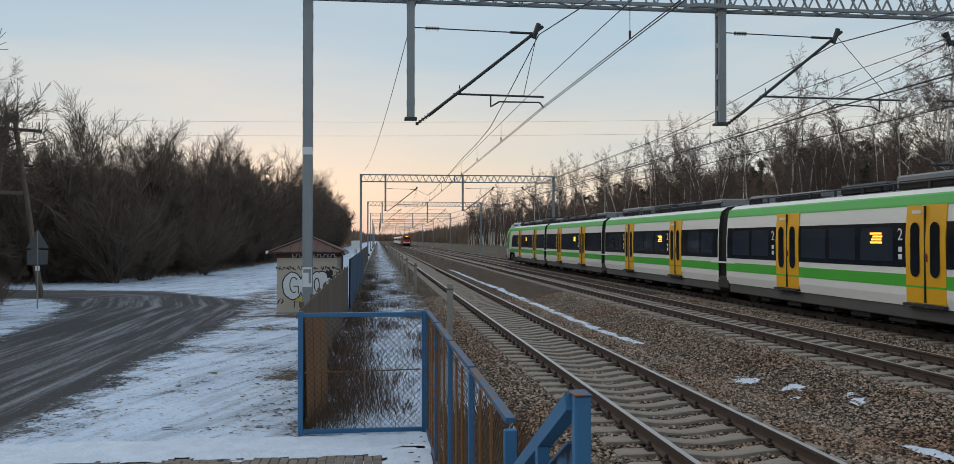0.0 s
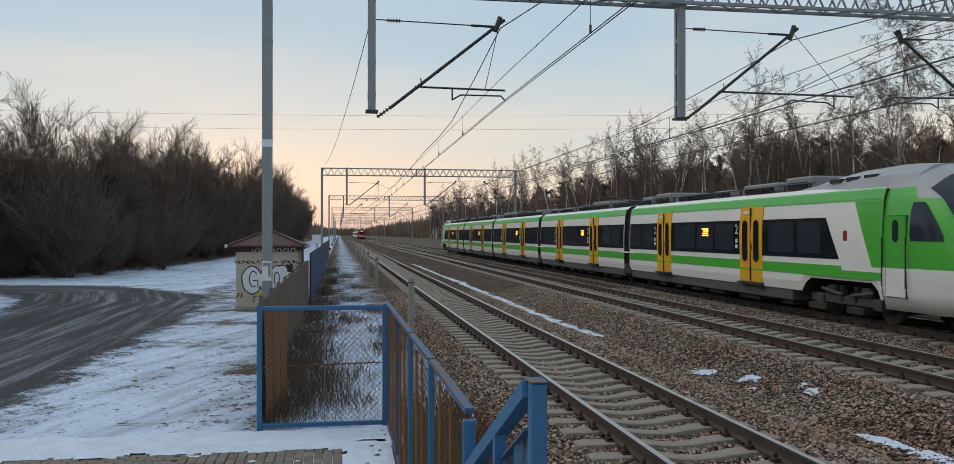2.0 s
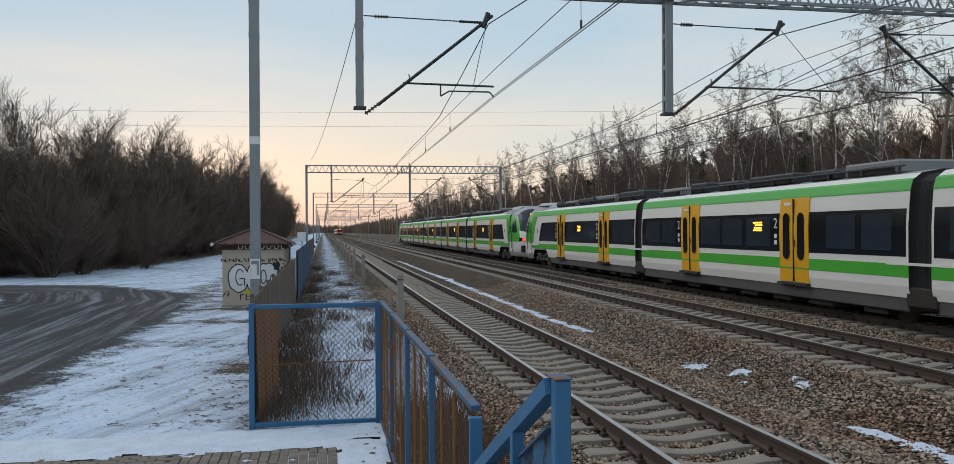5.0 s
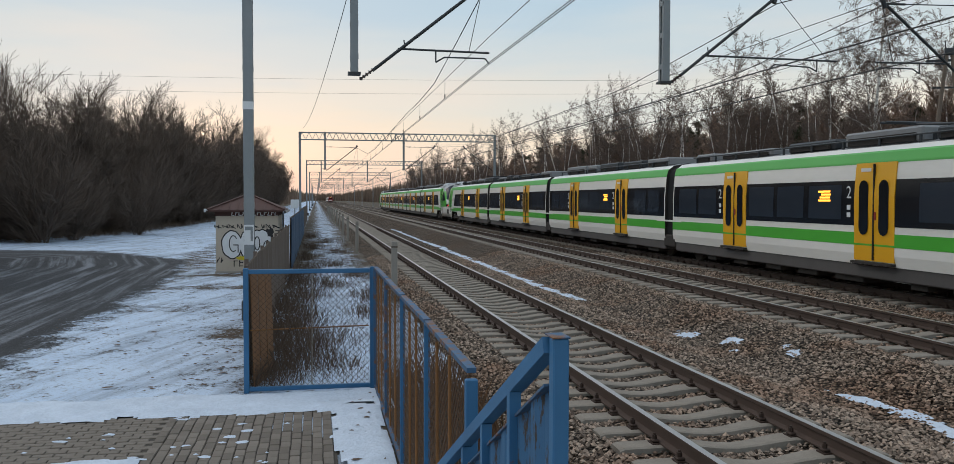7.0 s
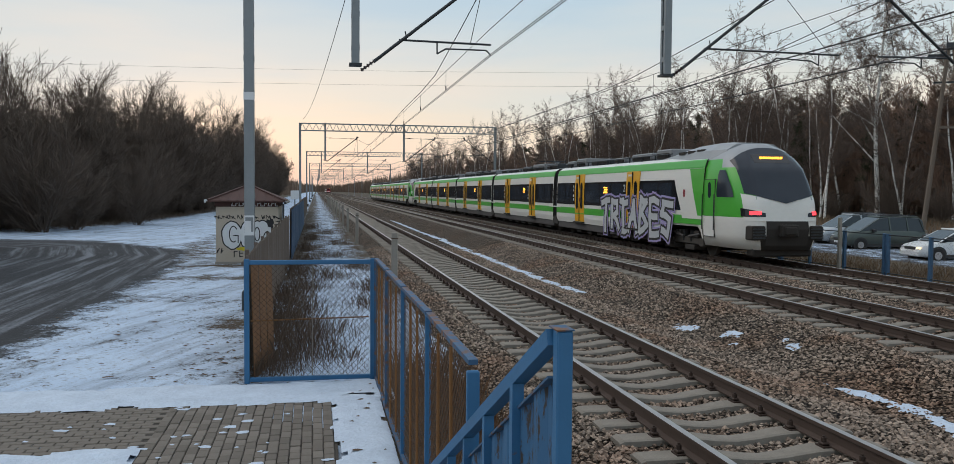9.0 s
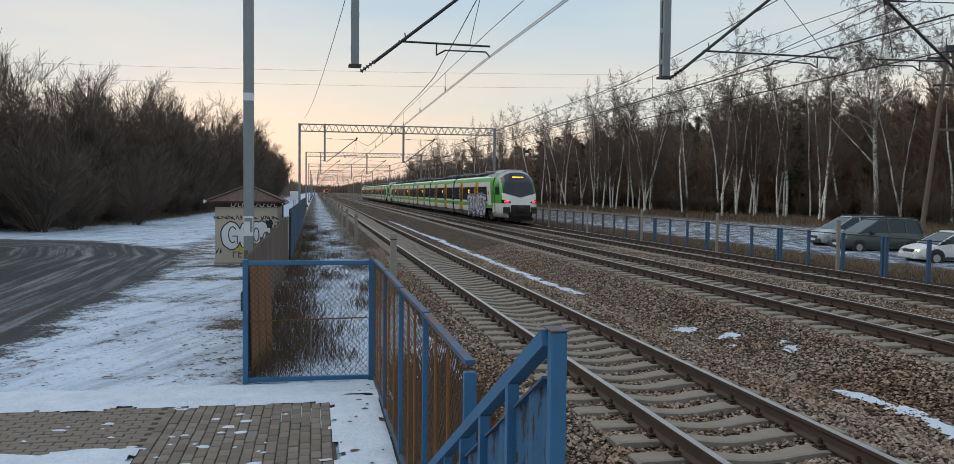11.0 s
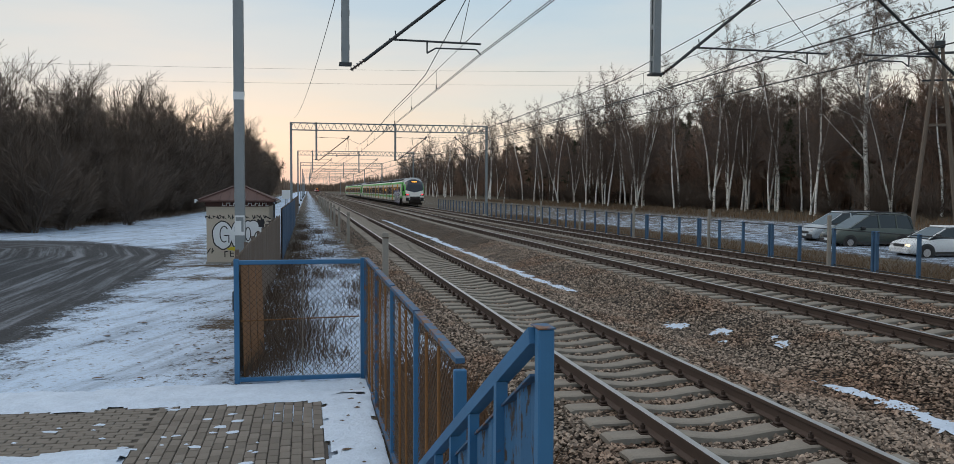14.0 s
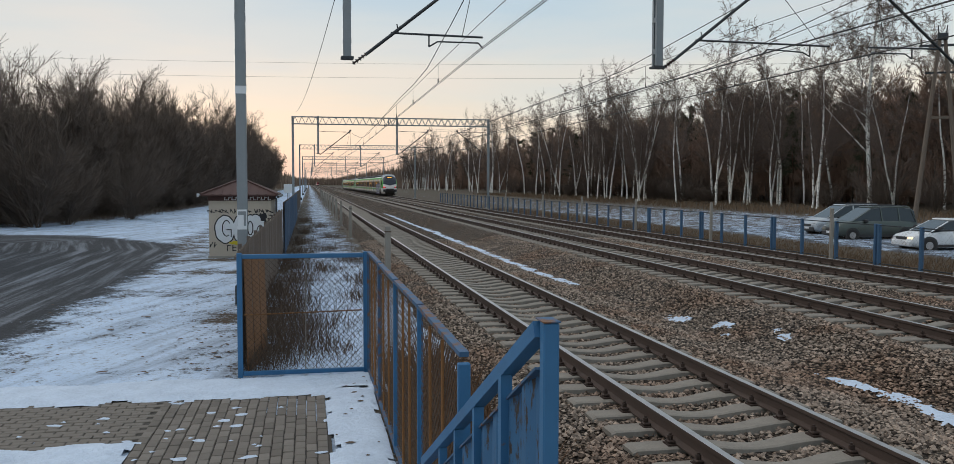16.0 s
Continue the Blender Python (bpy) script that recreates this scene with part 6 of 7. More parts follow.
def bare_tree(name, seed, height, radius, opts, trunk_mat, twig_mat, label, stems=1, minr=0.008, leaves=0):
    rng = random.Random(seed)
    t = thing(name, pose(0, 0, 0), label, "tree")
    segs = []
    for s in range(stems):
        lean = Vector((rng.uniform(-1, 1), rng.uniform(-1, 1), 0)) * (opts["lean"] * (1 if stems > 1 else 0.3)) + Vector((0, 0, 1))
        grow(rng, (rng.uniform(-0.2, 0.2) * (stems > 1), rng.uniform(-0.2, 0.2) * (stems > 1), -0.15), lean, height * (rng.uniform(0.7, 1.0) if stems > 1 else 1.0), radius, 0, opts["levels"], segs, opts)
    main = [q for q in segs if q[4] <= opts.get("bark_levels", 0)]
    rest = [q for q in segs if q[4] > opts.get("bark_levels", 0)]
    v, f = limbs_mesh(main, 7, 0.012)
    raw("trunk", v, f, trunk_mat, t, smooth=True)
    v, f = limbs_mesh(rest, 3, minr)
    raw("crown", v, f, twig_mat, t, "fine bare branches")
    if leaves:
        lv, lf = [], []
        tips = [q for q in rest if q[4] >= opts["levels"] - 1]
        for _ in range(leaves):
            q = rng.choice(tips)
            c = q[0].lerp(q[1], rng.random()) + Vector((rng.uniform(-0.1, 0.1), rng.uniform(-0.1, 0.1), rng.uniform(-0.1, 0.1)))
            o = len(lv)
            for k in range(3):
                lv.append(tuple(c + Vector((rng.uniform(-0.07, 0.07), rng.uniform(-0.07, 0.07), rng.uniform(-0.07, 0.07)))))
            lf.append((o, o + 1, o + 2))
        raw("withered_foliage", lv, lf, M["twig"], t, "withered seed clusters")["kind"] = "stuff"
    return t


def pine(name, seed, height, mat, label):
    """A bare trunk with ragged whorls of needle tufts in its upper half."""
    rng = random.Random(seed)
    t = thing(name, pose(0, 0, 0), label, "tree")
    bm = bmesh.new()
    x = y = 0.0
    p = Vector((0, 0, -0.2))
    tops = []
    for i in range(6):
        q = Vector((p.x + rng.uniform(-0.12, 0.12), p.y + rng.uniform(-0.12, 0.12), height * (i + 1) / 6))
        rod(bm, p, q, 0.17 * (1 - i / 6.5), 0.17 * (1 - (i + 1) / 6.5), 7)
        p = q
    clumps = []
    lo = height * rng.uniform(0.30, 0.42)
    for k in range(26):
        z = lo + (height - lo) * (k + rng.random()) / 26
        rr = (1 - (z - lo) / (height - lo)) * 1.9 + 0.35
        a = rng.uniform(0, 6.283)
        r = rr * rng.uniform(0.6, 1.15)
        e = Vector((math.cos(a) * r, math.sin(a) * r, z + rng.uniform(-0.2, 0.5)))
        rod(bm, (0, 0, z - 0.3), e, 0.035, 0.012, 4)
        clumps += [(e, 0.62), (e * 0.65 + Vector((0, 0, z * 0.35)), 0.55)]
    part("trunk", bm, M["pine_bark"], t)
    lv, lf = [], []
    for c, s in clumps:
        for _ in range(60):
            d = Vector((rng.gauss(0, 1), rng.gauss(0, 1), rng.gauss(0.15, 0.7))).normalized()
            b = c + d * s * rng.uniform(0.05, 0.75)
            e = b + d * rng.uniform(0.25, 0.45) + Vector((0, 0, rng.uniform(-0.1, 0.12)))
            w = d.orthogonal().normalized() * 0.05
            o = len(lv)
            lv += [tuple(b - w), tuple(b + w), tuple(e)]
            lf.append((o, o + 1, o + 2))
    raw("needles", lv, lf, mat, t, "ragged tufts of dull needles")
    return t


THICKET = dict(levels=3, shoots=(3, 3, 3), spread=(0.25, 0.62), ratio=(0.34, 0.55), wobble=0.20, lift=0.15, droop=0.0, clear=0.15, lean=0.38, bark_levels=0, joints=6)
OLD = dict(levels=4, shoots=(3, 2, 2, 3), spread=(0.4, 0.8), ratio=(0.40, 0.60), wobble=0.22, lift=0.08, droop=0.0, clear=0.3, lean=0.2, bark_levels=1)
SHRUB = dict(levels=2, shoots=(4, 4), spread=(0.25, 0.6), ratio=(0.35, 0.6), wobble=0.15, lift=0.12, droop=0.0, clear=0.0, lean=0.75, bark_levels=0)
BIRCH = dict(levels=4, shoots=(3, 3, 3, 2), spread=(0.25, 0.58), ratio=(0.22, 0.42), wobble=0.20, lift=0.16, droop=0.13, clear=0.36, lean=0.3, bark_levels=0, joints=8)
BROAD = dict(levels=4, shoots=(3, 3, 3, 3), spread=(0.42, 0.72), ratio=(0.27, 0.44), wobble=0.20, lift=0.14, droop=0.16, clear=0.25, lean=0.2, bark_levels=1, joints=8)

thickets = [bare_tree("bare_tree", 20 + i, (10.5, 9.0, 11.5, 8.0, 10.0)[i], 0.10, THICKET, M["bark"], M["twig"], "bare dark deciduous tree in the thicket by the road", stems=(2, 3, 2, 3, 1)[i], minr=0.012, leaves=(0, 300, 0, 160, 240)[i]) for i in range(5)]
olds = [bare_tree("bare_oak", 40 + i, 11.0, 0.16, OLD, M["bark"], M["twig"], "bare spreading tree over the roadside", minr=0.008) for i in range(2)]
shrubs = [bare_tree("bare_shrub", 60 + i, (3.6, 4.6, 2.6)[i], 0.035, SHRUB, M["twig"], M["twig"], "bare many-stemmed shrub at the wood's edge", stems=(12, 10, 14)[i], minr=0.008) for i in range(3)]
birches = [bare_tree("birch_tree", 80 + i, (17.5, 16.0, 19.0, 15.0)[i], 0.155, BIRCH, M["birch"], M["birch_twig"], "tall bare birch with a crooked white trunk", stems=(1, 2, 1, 1)[i], minr=0.0095) for i in range(4)]
broad_birch = bare_tree("birch_tree", 91, 21.0, 0.25, BROAD, M["birch"], M["birch_twig"], "large spreading birch with a white trunk and drooping twigs", minr=0.012)
broad_birch["group"] = "birches at the wood's edge"
broad_birch.matrix_basis = pose(51.4, 71.0, 0.0, 0, -2, 40)
pines = [pine("pine_tree", 100 + i, (14.5, 16.0, 13.0)[i], M["needles"], "dark pine with a bare trunk in the wood") for i in range(3)]
rusties = [bare_tree("young_oak", 120 + i, 12.0, 0.11, THICKET, M["bark"], M["rust_leaf"], "bare reddish-brown tree in the wood", stems=1, minr=0.03, leaves=0) for i in range(2)]

rngT = random.Random(77)
PLACED = {}


def plant(kinds, x, y, z, scale, group):
    src = rngT.choice(kinds)
    m = pose(x, y, z, rngT.uniform(-2, 2), rngT.uniform(-2, 2), rngT.uniform(0, 360)) @ Matrix.Scale(scale, 4)
    if src not in PLACED:
        PLACED[src] = True
        src["group"] = group
        src.matrix_basis = m
        return src
    q, loc = m.to_quaternion(), m.translation
    ob = copy_thing(src, Matrix.Translation(loc) @ q.to_matrix().to_4x4())
    ob.scale = (scale, scale, scale)
    ob["group"] = group
    return ob


def edge_left(y):
    return float(np.interp(y, [0, 26, 34, 48, 54, 63, 84, 140, 300, 600], [-14.0, -14.5, -17.0, -26.0, -21.0, -15.5, -13.6, -12.0, -12.0, -12.0]))


# thicket left of the road
y = 34.0
while y < 330:
    rows = 4 if y < 110 else 3
    for r in range(rows):
        yy = y + rngT.uniform(-1.2, 1.2)
        x = edge_left(yy) - 0.8 - r * rngT.uniform(1.6, 2.4) - rngT.uniform(0, 1.2)
        s = rngT.uniform(0.76, 1.22) * (1 + 0.05 * r) * float(np.interp(yy, [34, 50, 62, 80, 120, 200], [0.92, 0.87, 0.82, 0.84, 0.98, 1.25]))
        plant(thickets, x, yy, GL + 0.1, s, "trees of the left wood")
    if 44 < y < 150:
        for _ in range(1):
            yy = y + rngT.uniform(-1, 1)
            plant(shrubs, edge_left(yy) + rngT.uniform(-1.8, 0.4), yy, GL, rngT.uniform(0.6, 1.1), "shrubs at the wood's edge")
    y += 1.9 if y < 60 else (2.6 if y < 120 else 5.0)
for x, y, s in ((-14.4, 30.0, 0.72), (-18.5, 36.0, 0.85), (-22.0, 42.0, 0.95)):
    plant(olds, x, y, GL, s, "trees of the left wood")
for x, y, s in ((-16.2, 55.0, 1.55), (-17.0, 56.0, 1.5), (-15.2, 58.5, 1.3), (-12.9, 66.0, 1.1), (-12.5, 28.4, 0.45), (-13.3, 30.5, 0.6)):
    plant(shrubs, x, y, GL, s, "shrubs at the wood's edge")

# wood on the far side: birches at its edge, pines behind
for x, y, s in ((46.5, 92.0, 0.98), (50.5, 85.0, 0.92), (50.0, 109.0, 1.0), (46.0, 114.5, 0.95), (51.0, 150.0, 1.0), (50.5, 172.0, 1.05), (48.5, 190.0, 1.05), (47.5, 90.5, 0.85), (52.0, 88.0, 0.9),
                (49.0, 98.0, 0.95), (53.0, 101.0, 1.0), (47.0, 104.0, 0.8), (50.0, 122.0, 1.0), (47.0, 129.0, 0.95), (52.0, 137.0, 1.05), (49.0, 144.0, 0.95), (48.0, 160.0, 1.0), (51.0, 182.0, 1.0), (56.0, 78.0, 1.0), (58.0, 64.0, 1.05), (60.0, 55.0, 1.0), (55.0, 82.0, 0.9), (52.5, 95.0, 0.9)):
    plant(birches, x, y, 0.0, s, "birches at the wood's edge")
for i in range(34):
    plant(birches, 45 + rngT.uniform(0, 12), rngT.uniform(58, 190), 0.0, rngT.uniform(0.62, 0.95), "birches at the wood's edge")
for i in range(40):
    y = rngT.uniform(190, 420)
    plant(birches, 44 + rngT.uniform(0, 9), y, 0.0, rngT.uniform(0.8, 1.1), "birches at the wood's edge")
y = 30.0
while y < 460:
    for r in range(6 if y < 210 else 3):
        x = 55.5 + 3.2 * r + rngT.uniform(-1.5, 1.5)
        yy = y + rngT.uniform(-1.5, 1.5)
        kind = pines if rngT.random() < (0.50 if r else 0.25) else rusties
        plant(kind, x, yy, 0.1, rngT.uniform(0.70, 1.0) * float(np.interp(yy, [40, 75, 110], [0.76, 0.86, 1.0])), "trees of the far wood")
    y += 2.6 if y < 210 else 7.0
for i in range(60):
    yy = rngT.uniform(40, 220)
    plant(shrubs, 48 + rngT.uniform(0, 8), yy, 0.0, rngT.uniform(0.6, 1.1), "shrubs at the wood's edge")


for src in thickets + olds + shrubs + birches + pines + rusties:
    if src not in PLACED:
        for o in (*src.children_recursive, src):
            bpy.data.objects.remove(o)


def far_woods():
    """Woods too far to tell trees apart: ragged upright slivers, darker pine and brown birch."""
    rng = np.random.default_rng(3)
    for name, x0, x1, y0, y1, n, h, mat in (("far_woods", 66, 100, 20, 900, 5200, 11.0, "haze_wood"), ("far_woods", 46, 66, 420, 1400, 2600, 14.0, "haze_wood"), ("far_woods", -60, -13, 300, 1500, 3000, 11.0, "haze_wood"), ("far_woods", -48, -26, 20, 300, 4200, 7.5, "haze_wood"), ("far_woods", -70, 120, 1400, 1500, 2600, 14.0, "haze_wood")):
        x, y = x0 + (x1 - x0) * rng.random(n), y0 + (y1 - y0) * rng.random(n)
        hh = h * (0.55 + 0.5 * rng.random(n))
        w = 0.25 + 0.6 * rng.random(n)
        a = rng.random(n) * 3.14
        zb = np.where(rng.random(n) < 0.6, -0.3, hh * 0.35)
        dx, dy = np.cos(a) * w, np.sin(a) * w
        mx = x + rng.normal(0, 0.4, n)
        v = np.stack([np.stack([x - dx, y - dy, zb], -1), np.stack([x + dx, y + dy, zb], -1), np.stack([mx + dx * 0.7, y + dy * 0.7, zb + (hh - zb) * 0.6], -1), np.stack([mx, y, hh], -1), np.stack([mx - dx * 0.7, y - dy * 0.7, zb + (hh - zb) * 0.55], -1)], 1).reshape(-1, 3)
        f = (np.arange(5)[None] + 5 * np.arange(n)[:, None])
        tagged(raw(name, v.tolist(), f.tolist(), M[mat]), "distant dark winter wood", "woods", kind="stuff")


far_woods()


# ---- weeds and dead grass ----
def blades(name, n, pick, h, mat, label, spread=0.5, w=0.006):
    rng = random.Random(len(name) + n)
    v, f = [], []
    for _ in range(n):
        x, y, z, k = pick(rng)
        hh = h * k * rng.uniform(0.4, 1.0)
        a = rng.uniform(0, 6.283)
        dx, dy = rng.uniform(-spread, spread) * hh, rng.uniform(-spread, spread) * hh
        ww = w * rng.uniform(0.6, 1.3)
        cx, cy = math.cos(a) * ww, math.sin(a) * ww
        o = len(v)
        v += [(x - cx, y - cy, z), (x + cx, y + cy, z), (x + dx * 0.5 + cx * 0.7, y + dy * 0.5 + cy * 0.7, z + hh * 0.6), (x + dx, y + dy, z + hh), (x + dx * 0.5 - cx * 0.7, y + dy * 0.5 - cy * 0.7, z + hh * 0.6)]
        f.append((o, o + 1, o + 2, o + 3, o + 4))
    return tagged(raw(name, v, f, M[mat]), label, "grass", kind="stuff")


TUFTS = [(-0.72, 12.6, 0.9), (-0.5, 13.4, 1.2), (-0.15, 14.2, 1.1), (-0.6, 15.2, 1.2), (0.05, 15.8, 0.9), (-0.55, 16.8, 1.2), (-0.4, 18.5, 1.3), (-0.7, 20.5, 1.3), (0.3, 13.3, 0.5), (1.2, 19.5, 0.8), (1.4, 22.5, 0.9), (-0.3, 23.0, 1.1), (0.4, 26.0, 0.9), (-0.5, 27.0, 1.2), (1.3, 29.0, 0.8), (-0.3, 31.0, 1.1), (0.6, 34.0, 0.8), (-0.4, 38.0, 1.1), (1.0, 42.0, 0.8), (-0.2, 46.0, 1.0), (0.6, 52.0, 0.9), (-0.3, 60.0, 1.0)]


def strip_pick(rng):
    x, y, k = rng.choice(TUFTS)
    return max(-0.86, x + rng.gauss(0, 0.26)), max(12.15, y + rng.gauss(0, 0.45)), GL - 0.02, k


blades("dead_weeds", 6200, strip_pick, 0.50, "dry_weed", "brown dead weeds in the fenced strip", 0.55, 0.005)
blades("dead_grass", 7000, lambda r: (r.uniform(-0.9, 1.9), r.uniform(12, 60), GL - 0.02, 0.3 + 0.3 * r.random()), 0.28, "dry_weed", "short dead stalks standing through the snow", 0.7, 0.005)
blades("fence_weeds", 2300, lambda r: (r.uniform(0.95, 1.95), r.uniform(4.6, 12.4), GL - 0.05, 1.0), 0.66, "rust_weed", "dead rust-brown weeds grown up behind the mesh fence", 0.5, 0.007)
blades("verge_grass", 16000, lambda r: (r.uniform(16.9, 21.0), 14 + 70 * r.random() ** 1.4, GR - 0.12, 1.0), 0.34, "dry_grass", "dead straw-coloured grass behind the far fence", 0.7, 0.012)
blades("wood_edge_grass", 9000, lambda r: (r.uniform(38, 54), r.uniform(40, 200), GR + 0.05, 1.0), 0.7, "dry_grass", "dead grass before the far wood", 0.6, 0.03)
blades("thicket_litter", 9000, lambda r: (lambda y: (edge_left(y) + r.uniform(-3, 1.6), y, GL, 1.0))(r.uniform(22, 110)), 0.55, "dry_weed", "dead stalks at the thicket's foot", 0.8, 0.012)


def leaf_litter():
    """Dark scraps of leaf and soil scattered on the trodden snow."""
    rng = random.Random(31)
    v, f = [], []
    for i in range(170):
        if i % 2:
            x, y = -1.2 - abs(rng.gauss(0, 0.5)), 12.0 + 8.5 * rng.random()
        elif i % 10 == 0:
            x, y = rng.uniform(0.25, 0.75), rng.uniform(7.0, 11.7)
        else:
            x, y = rng.uniform(-5.5, -1.2), rng.uniform(11.4, 20.0)
        r = rng.uniform(0.010, 0.032) * (1.8 if rng.random() < 0.1 else 1.0)
        o, n = len(v), 6
        for k in range(n):
            a, q = 6.2832 * k / n, r * rng.uniform(0.5, 1.3)
            v.append((x + q * 1.5 * math.cos(a), y + q * math.sin(a), GL + 0.022 + (0.035 if 0.2 < x else 0.0)))
        v.append((x, y, GL + 0.034 + (0.035 if 0.2 < x else 0.0)))
        f += [(o + k, o + (k + 1) % n, o + n) for k in range(n)]
    tagged(raw("leaf_litter", v, f, M["dry_weed"]), "dark leaf scraps and soil crumbs on the snow", "litter", kind="stuff")


leaf_litter()


# ---- far side: blue fence, car park ----
def far_fence():
    ys = [19.2 + 2.0 * i for i in range(48)]
    post = None
    f = thing("blue_fence", pose(0, 0, 0), "blue steel post fence with thin wire mesh along the car park", "fence")
    for i, y in enumerate(ys):
        x = 17.02 + 0.006 * i
        mat = M["navy"] if i < 12 else M["slate"]
        w = 0.05
        p = part("post", boxes((x - w, x + w, y - w, y + w, GR - 0.12, 1.10), bevel=0.01), mat, f, "square blue post")
        if i % 3 == 2 and i < 12:
            part("post", boxes((x - w, x + w, y - 0.22, y - 0.12, GR - 0.12, 1.10), bevel=0.01), mat, f, "square blue post")
        if i + 1 < len(ys):
            for rail, z in (("top_rail", 1.06), ("bottom_rail", -0.10)):
                bm = bmesh.new()
                bar(bm, (x, y + w, z), (x, ys[i + 1] - w, z), 0.03, 0.03)
                part(rail, bm, M["dark_steel"], f, "thin dark panel rail")
            if i < 14:
                v, q = mesh_grid((x, y + w, 0), (x, ys[i + 1] - w, 0), -0.1, 1.05, -0.1, 1.05, 0.10, 0.0009)
                tagged(raw("panel_mesh", v, q, M["mesh_wire"], f), kind="stuff")


far_fence()
p0 = None
for y in (25.0, 33.5, 42.0, 51.0, 60.0, 72.0):
    m = pose(16.72, y, GR)
    if p0 is None:
        p0 = thing("marker_post", m, "thin pale concrete post between track and fence", "post", "posts beside the far track")
        part("shaft", boxes((-0.05, 0.05, -0.05, 0.05, -0.2, 1.75), bevel=0.01), M["concrete"], p0)
    else:
        copy_thing(p0, m)


def car(name, m, paint, kind, label):
    """A parked car, nose along +x of its own: lofted body, glass house, wheels."""
    c = thing(name, m, label, "car", "parked cars")
    if kind == "van":
        L, W, H = 4.38, 1.81, 1.80
        prof = [(-2.19, 0.40, 0.92), (-2.12, 0.30, 1.05), (-1.2, 0.22, 1.08), (0.9, 0.22, 1.08), (1.45, 0.24, 1.04), (1.95, 0.26, 0.92), (2.16, 0.32, 0.70)]
        roof = [(-2.10, 1.05, 1.05), (-2.02, 1.05, 1.62), (-1.85, 1.05, 1.74), (-0.3, 1.05, 1.80), (0.30, 1.05, 1.72), (1.40, 1.0, 1.05)]
    else:
        L, W, H = 3.95, 1.68, 1.46
        prof = [(-1.97, 0.38, 0.88), (-1.90, 0.28, 0.98), (-1.1, 0.20, 0.98), (0.6, 0.20, 0.94), (1.3, 0.22, 0.86), (1.8, 0.25, 0.74), (1.96, 0.32, 0.58)]
        roof = [(-1.90, 0.95, 0.96), (-1.72, 0.95, 1.22), (-1.35, 0.95, 1.42), (-0.4, 0.95, 1.47), (0.25, 0.95, 1.38), (1.08, 0.90, 0.93)]
    hw = W / 2

    def ring(x, z0, z1, k):
        return [(x, -hw * k, z0 + 0.08), (x, -hw * k, (z0 + z1) / 2), (x, -hw * k * 0.97, z1 - 0.06), (x, -hw * k * 0.88, z1), (x, hw * k * 0.88, z1), (x, hw * k * 0.97, z1 - 0.06), (x, hw * k, (z0 + z1) / 2), (x, hw * k, z0 + 0.08), (x, hw * k * 0.9, z0), (x, -hw * k * 0.9, z0)]
    n = len(prof)
    v, f = loft([ring(x, a, b, 0.90 if i in (0, n - 1) else (0.97 if i in (1, n - 2) else 1.0)) for i, (x, a, b) in enumerate(prof)])
    raw("body", v, f, paint, c, smooth=True)

    def cabin(k, shrink, dz):
        rings = []
        for x, z0, z1 in roof:
            t = (z1 - z0) / (H - 1.0)
            w0, w1 = hw * 0.93 * k, hw * (0.93 - 0.17 * max(0, min(1, t))) * k
            rings.append([(x * shrink, -w0, z0 - 0.05), (x * shrink, -w1, z1 - 0.05 + dz), (x * shrink, -w1 * 0.9, z1 + dz), (x * shrink, w1 * 0.9, z1 + dz), (x * shrink, w1, z1 - 0.05 + dz), (x * shrink, w0, z0 - 0.05)])
        return loft(rings)
    v, f = cabin(1.0, 1.0, 0.0)
    raw("cabin", v, f, M["car_glass"], c, "dark glazed cabin")
    bm = bmesh.new()
    zr = H
    xr0, xr1 = roof[2][0], roof[4][0]
    box(bm, xr0 - 0.02, xr1 - 0.06, -hw * 0.72, hw * 0.72, zr - 0.10, zr + 0.004, bevel=0.04)
    part("roof", bm, paint, c)
    for s in (-1, 1):
        xm = -0.2
        for a, b, w in (((roof[4][0], 0.77, roof[4][2] - 0.03), (roof[5][0], 0.92, roof[5][2] - 0.02), 0.07), ((roof[2][0], 0.77, roof[2][2] - 0.03), (roof[0][0], 0.92, roof[0][2] - 0.02), 0.10),
                        ((xm, 0.775, H - 0.06), (xm - 0.05, 0.945, 0.98), 0.09), ((xm - 0.95, 0.775, H - 0.06), (xm - 1.0, 0.945, 0.98), 0.07)):
            bm = bmesh.new()
            bar(bm, (a[0], s * hw * a[1], a[2]), (b[0], s * hw * b[1], b[2]), w, 0.03)
            part("pillar", bm, paint, c)
        part("door_mirror", boxes((0.62, 0.80, min(s * hw * 0.95, s * (hw + 0.16)), max(s * hw * 0.95, s * (hw + 0.16)), 0.98, 1.14), bevel=0.03), M["plastic"], c)
        part("headlight", boxes((prof[-2][0] - 0.20, prof[-1][0] - 0.02, min(s * hw * 0.50, s * hw * 0.86), max(s * hw * 0.50, s * hw * 0.86), prof[-1][2] - 0.08, prof[-1][2] + 0.09), bevel=0.03), M["chrome"] if kind == "van" else M["head_light"] if s > 0 else M["chrome"], c, "clear headlight")
        part("sill", boxes((-1.0, 1.0, min(s * hw * 0.93, s * (hw + 0.01)), max(s * hw * 0.93, s * (hw + 0.01)), 0.24, 0.36)), M["plastic"], c)
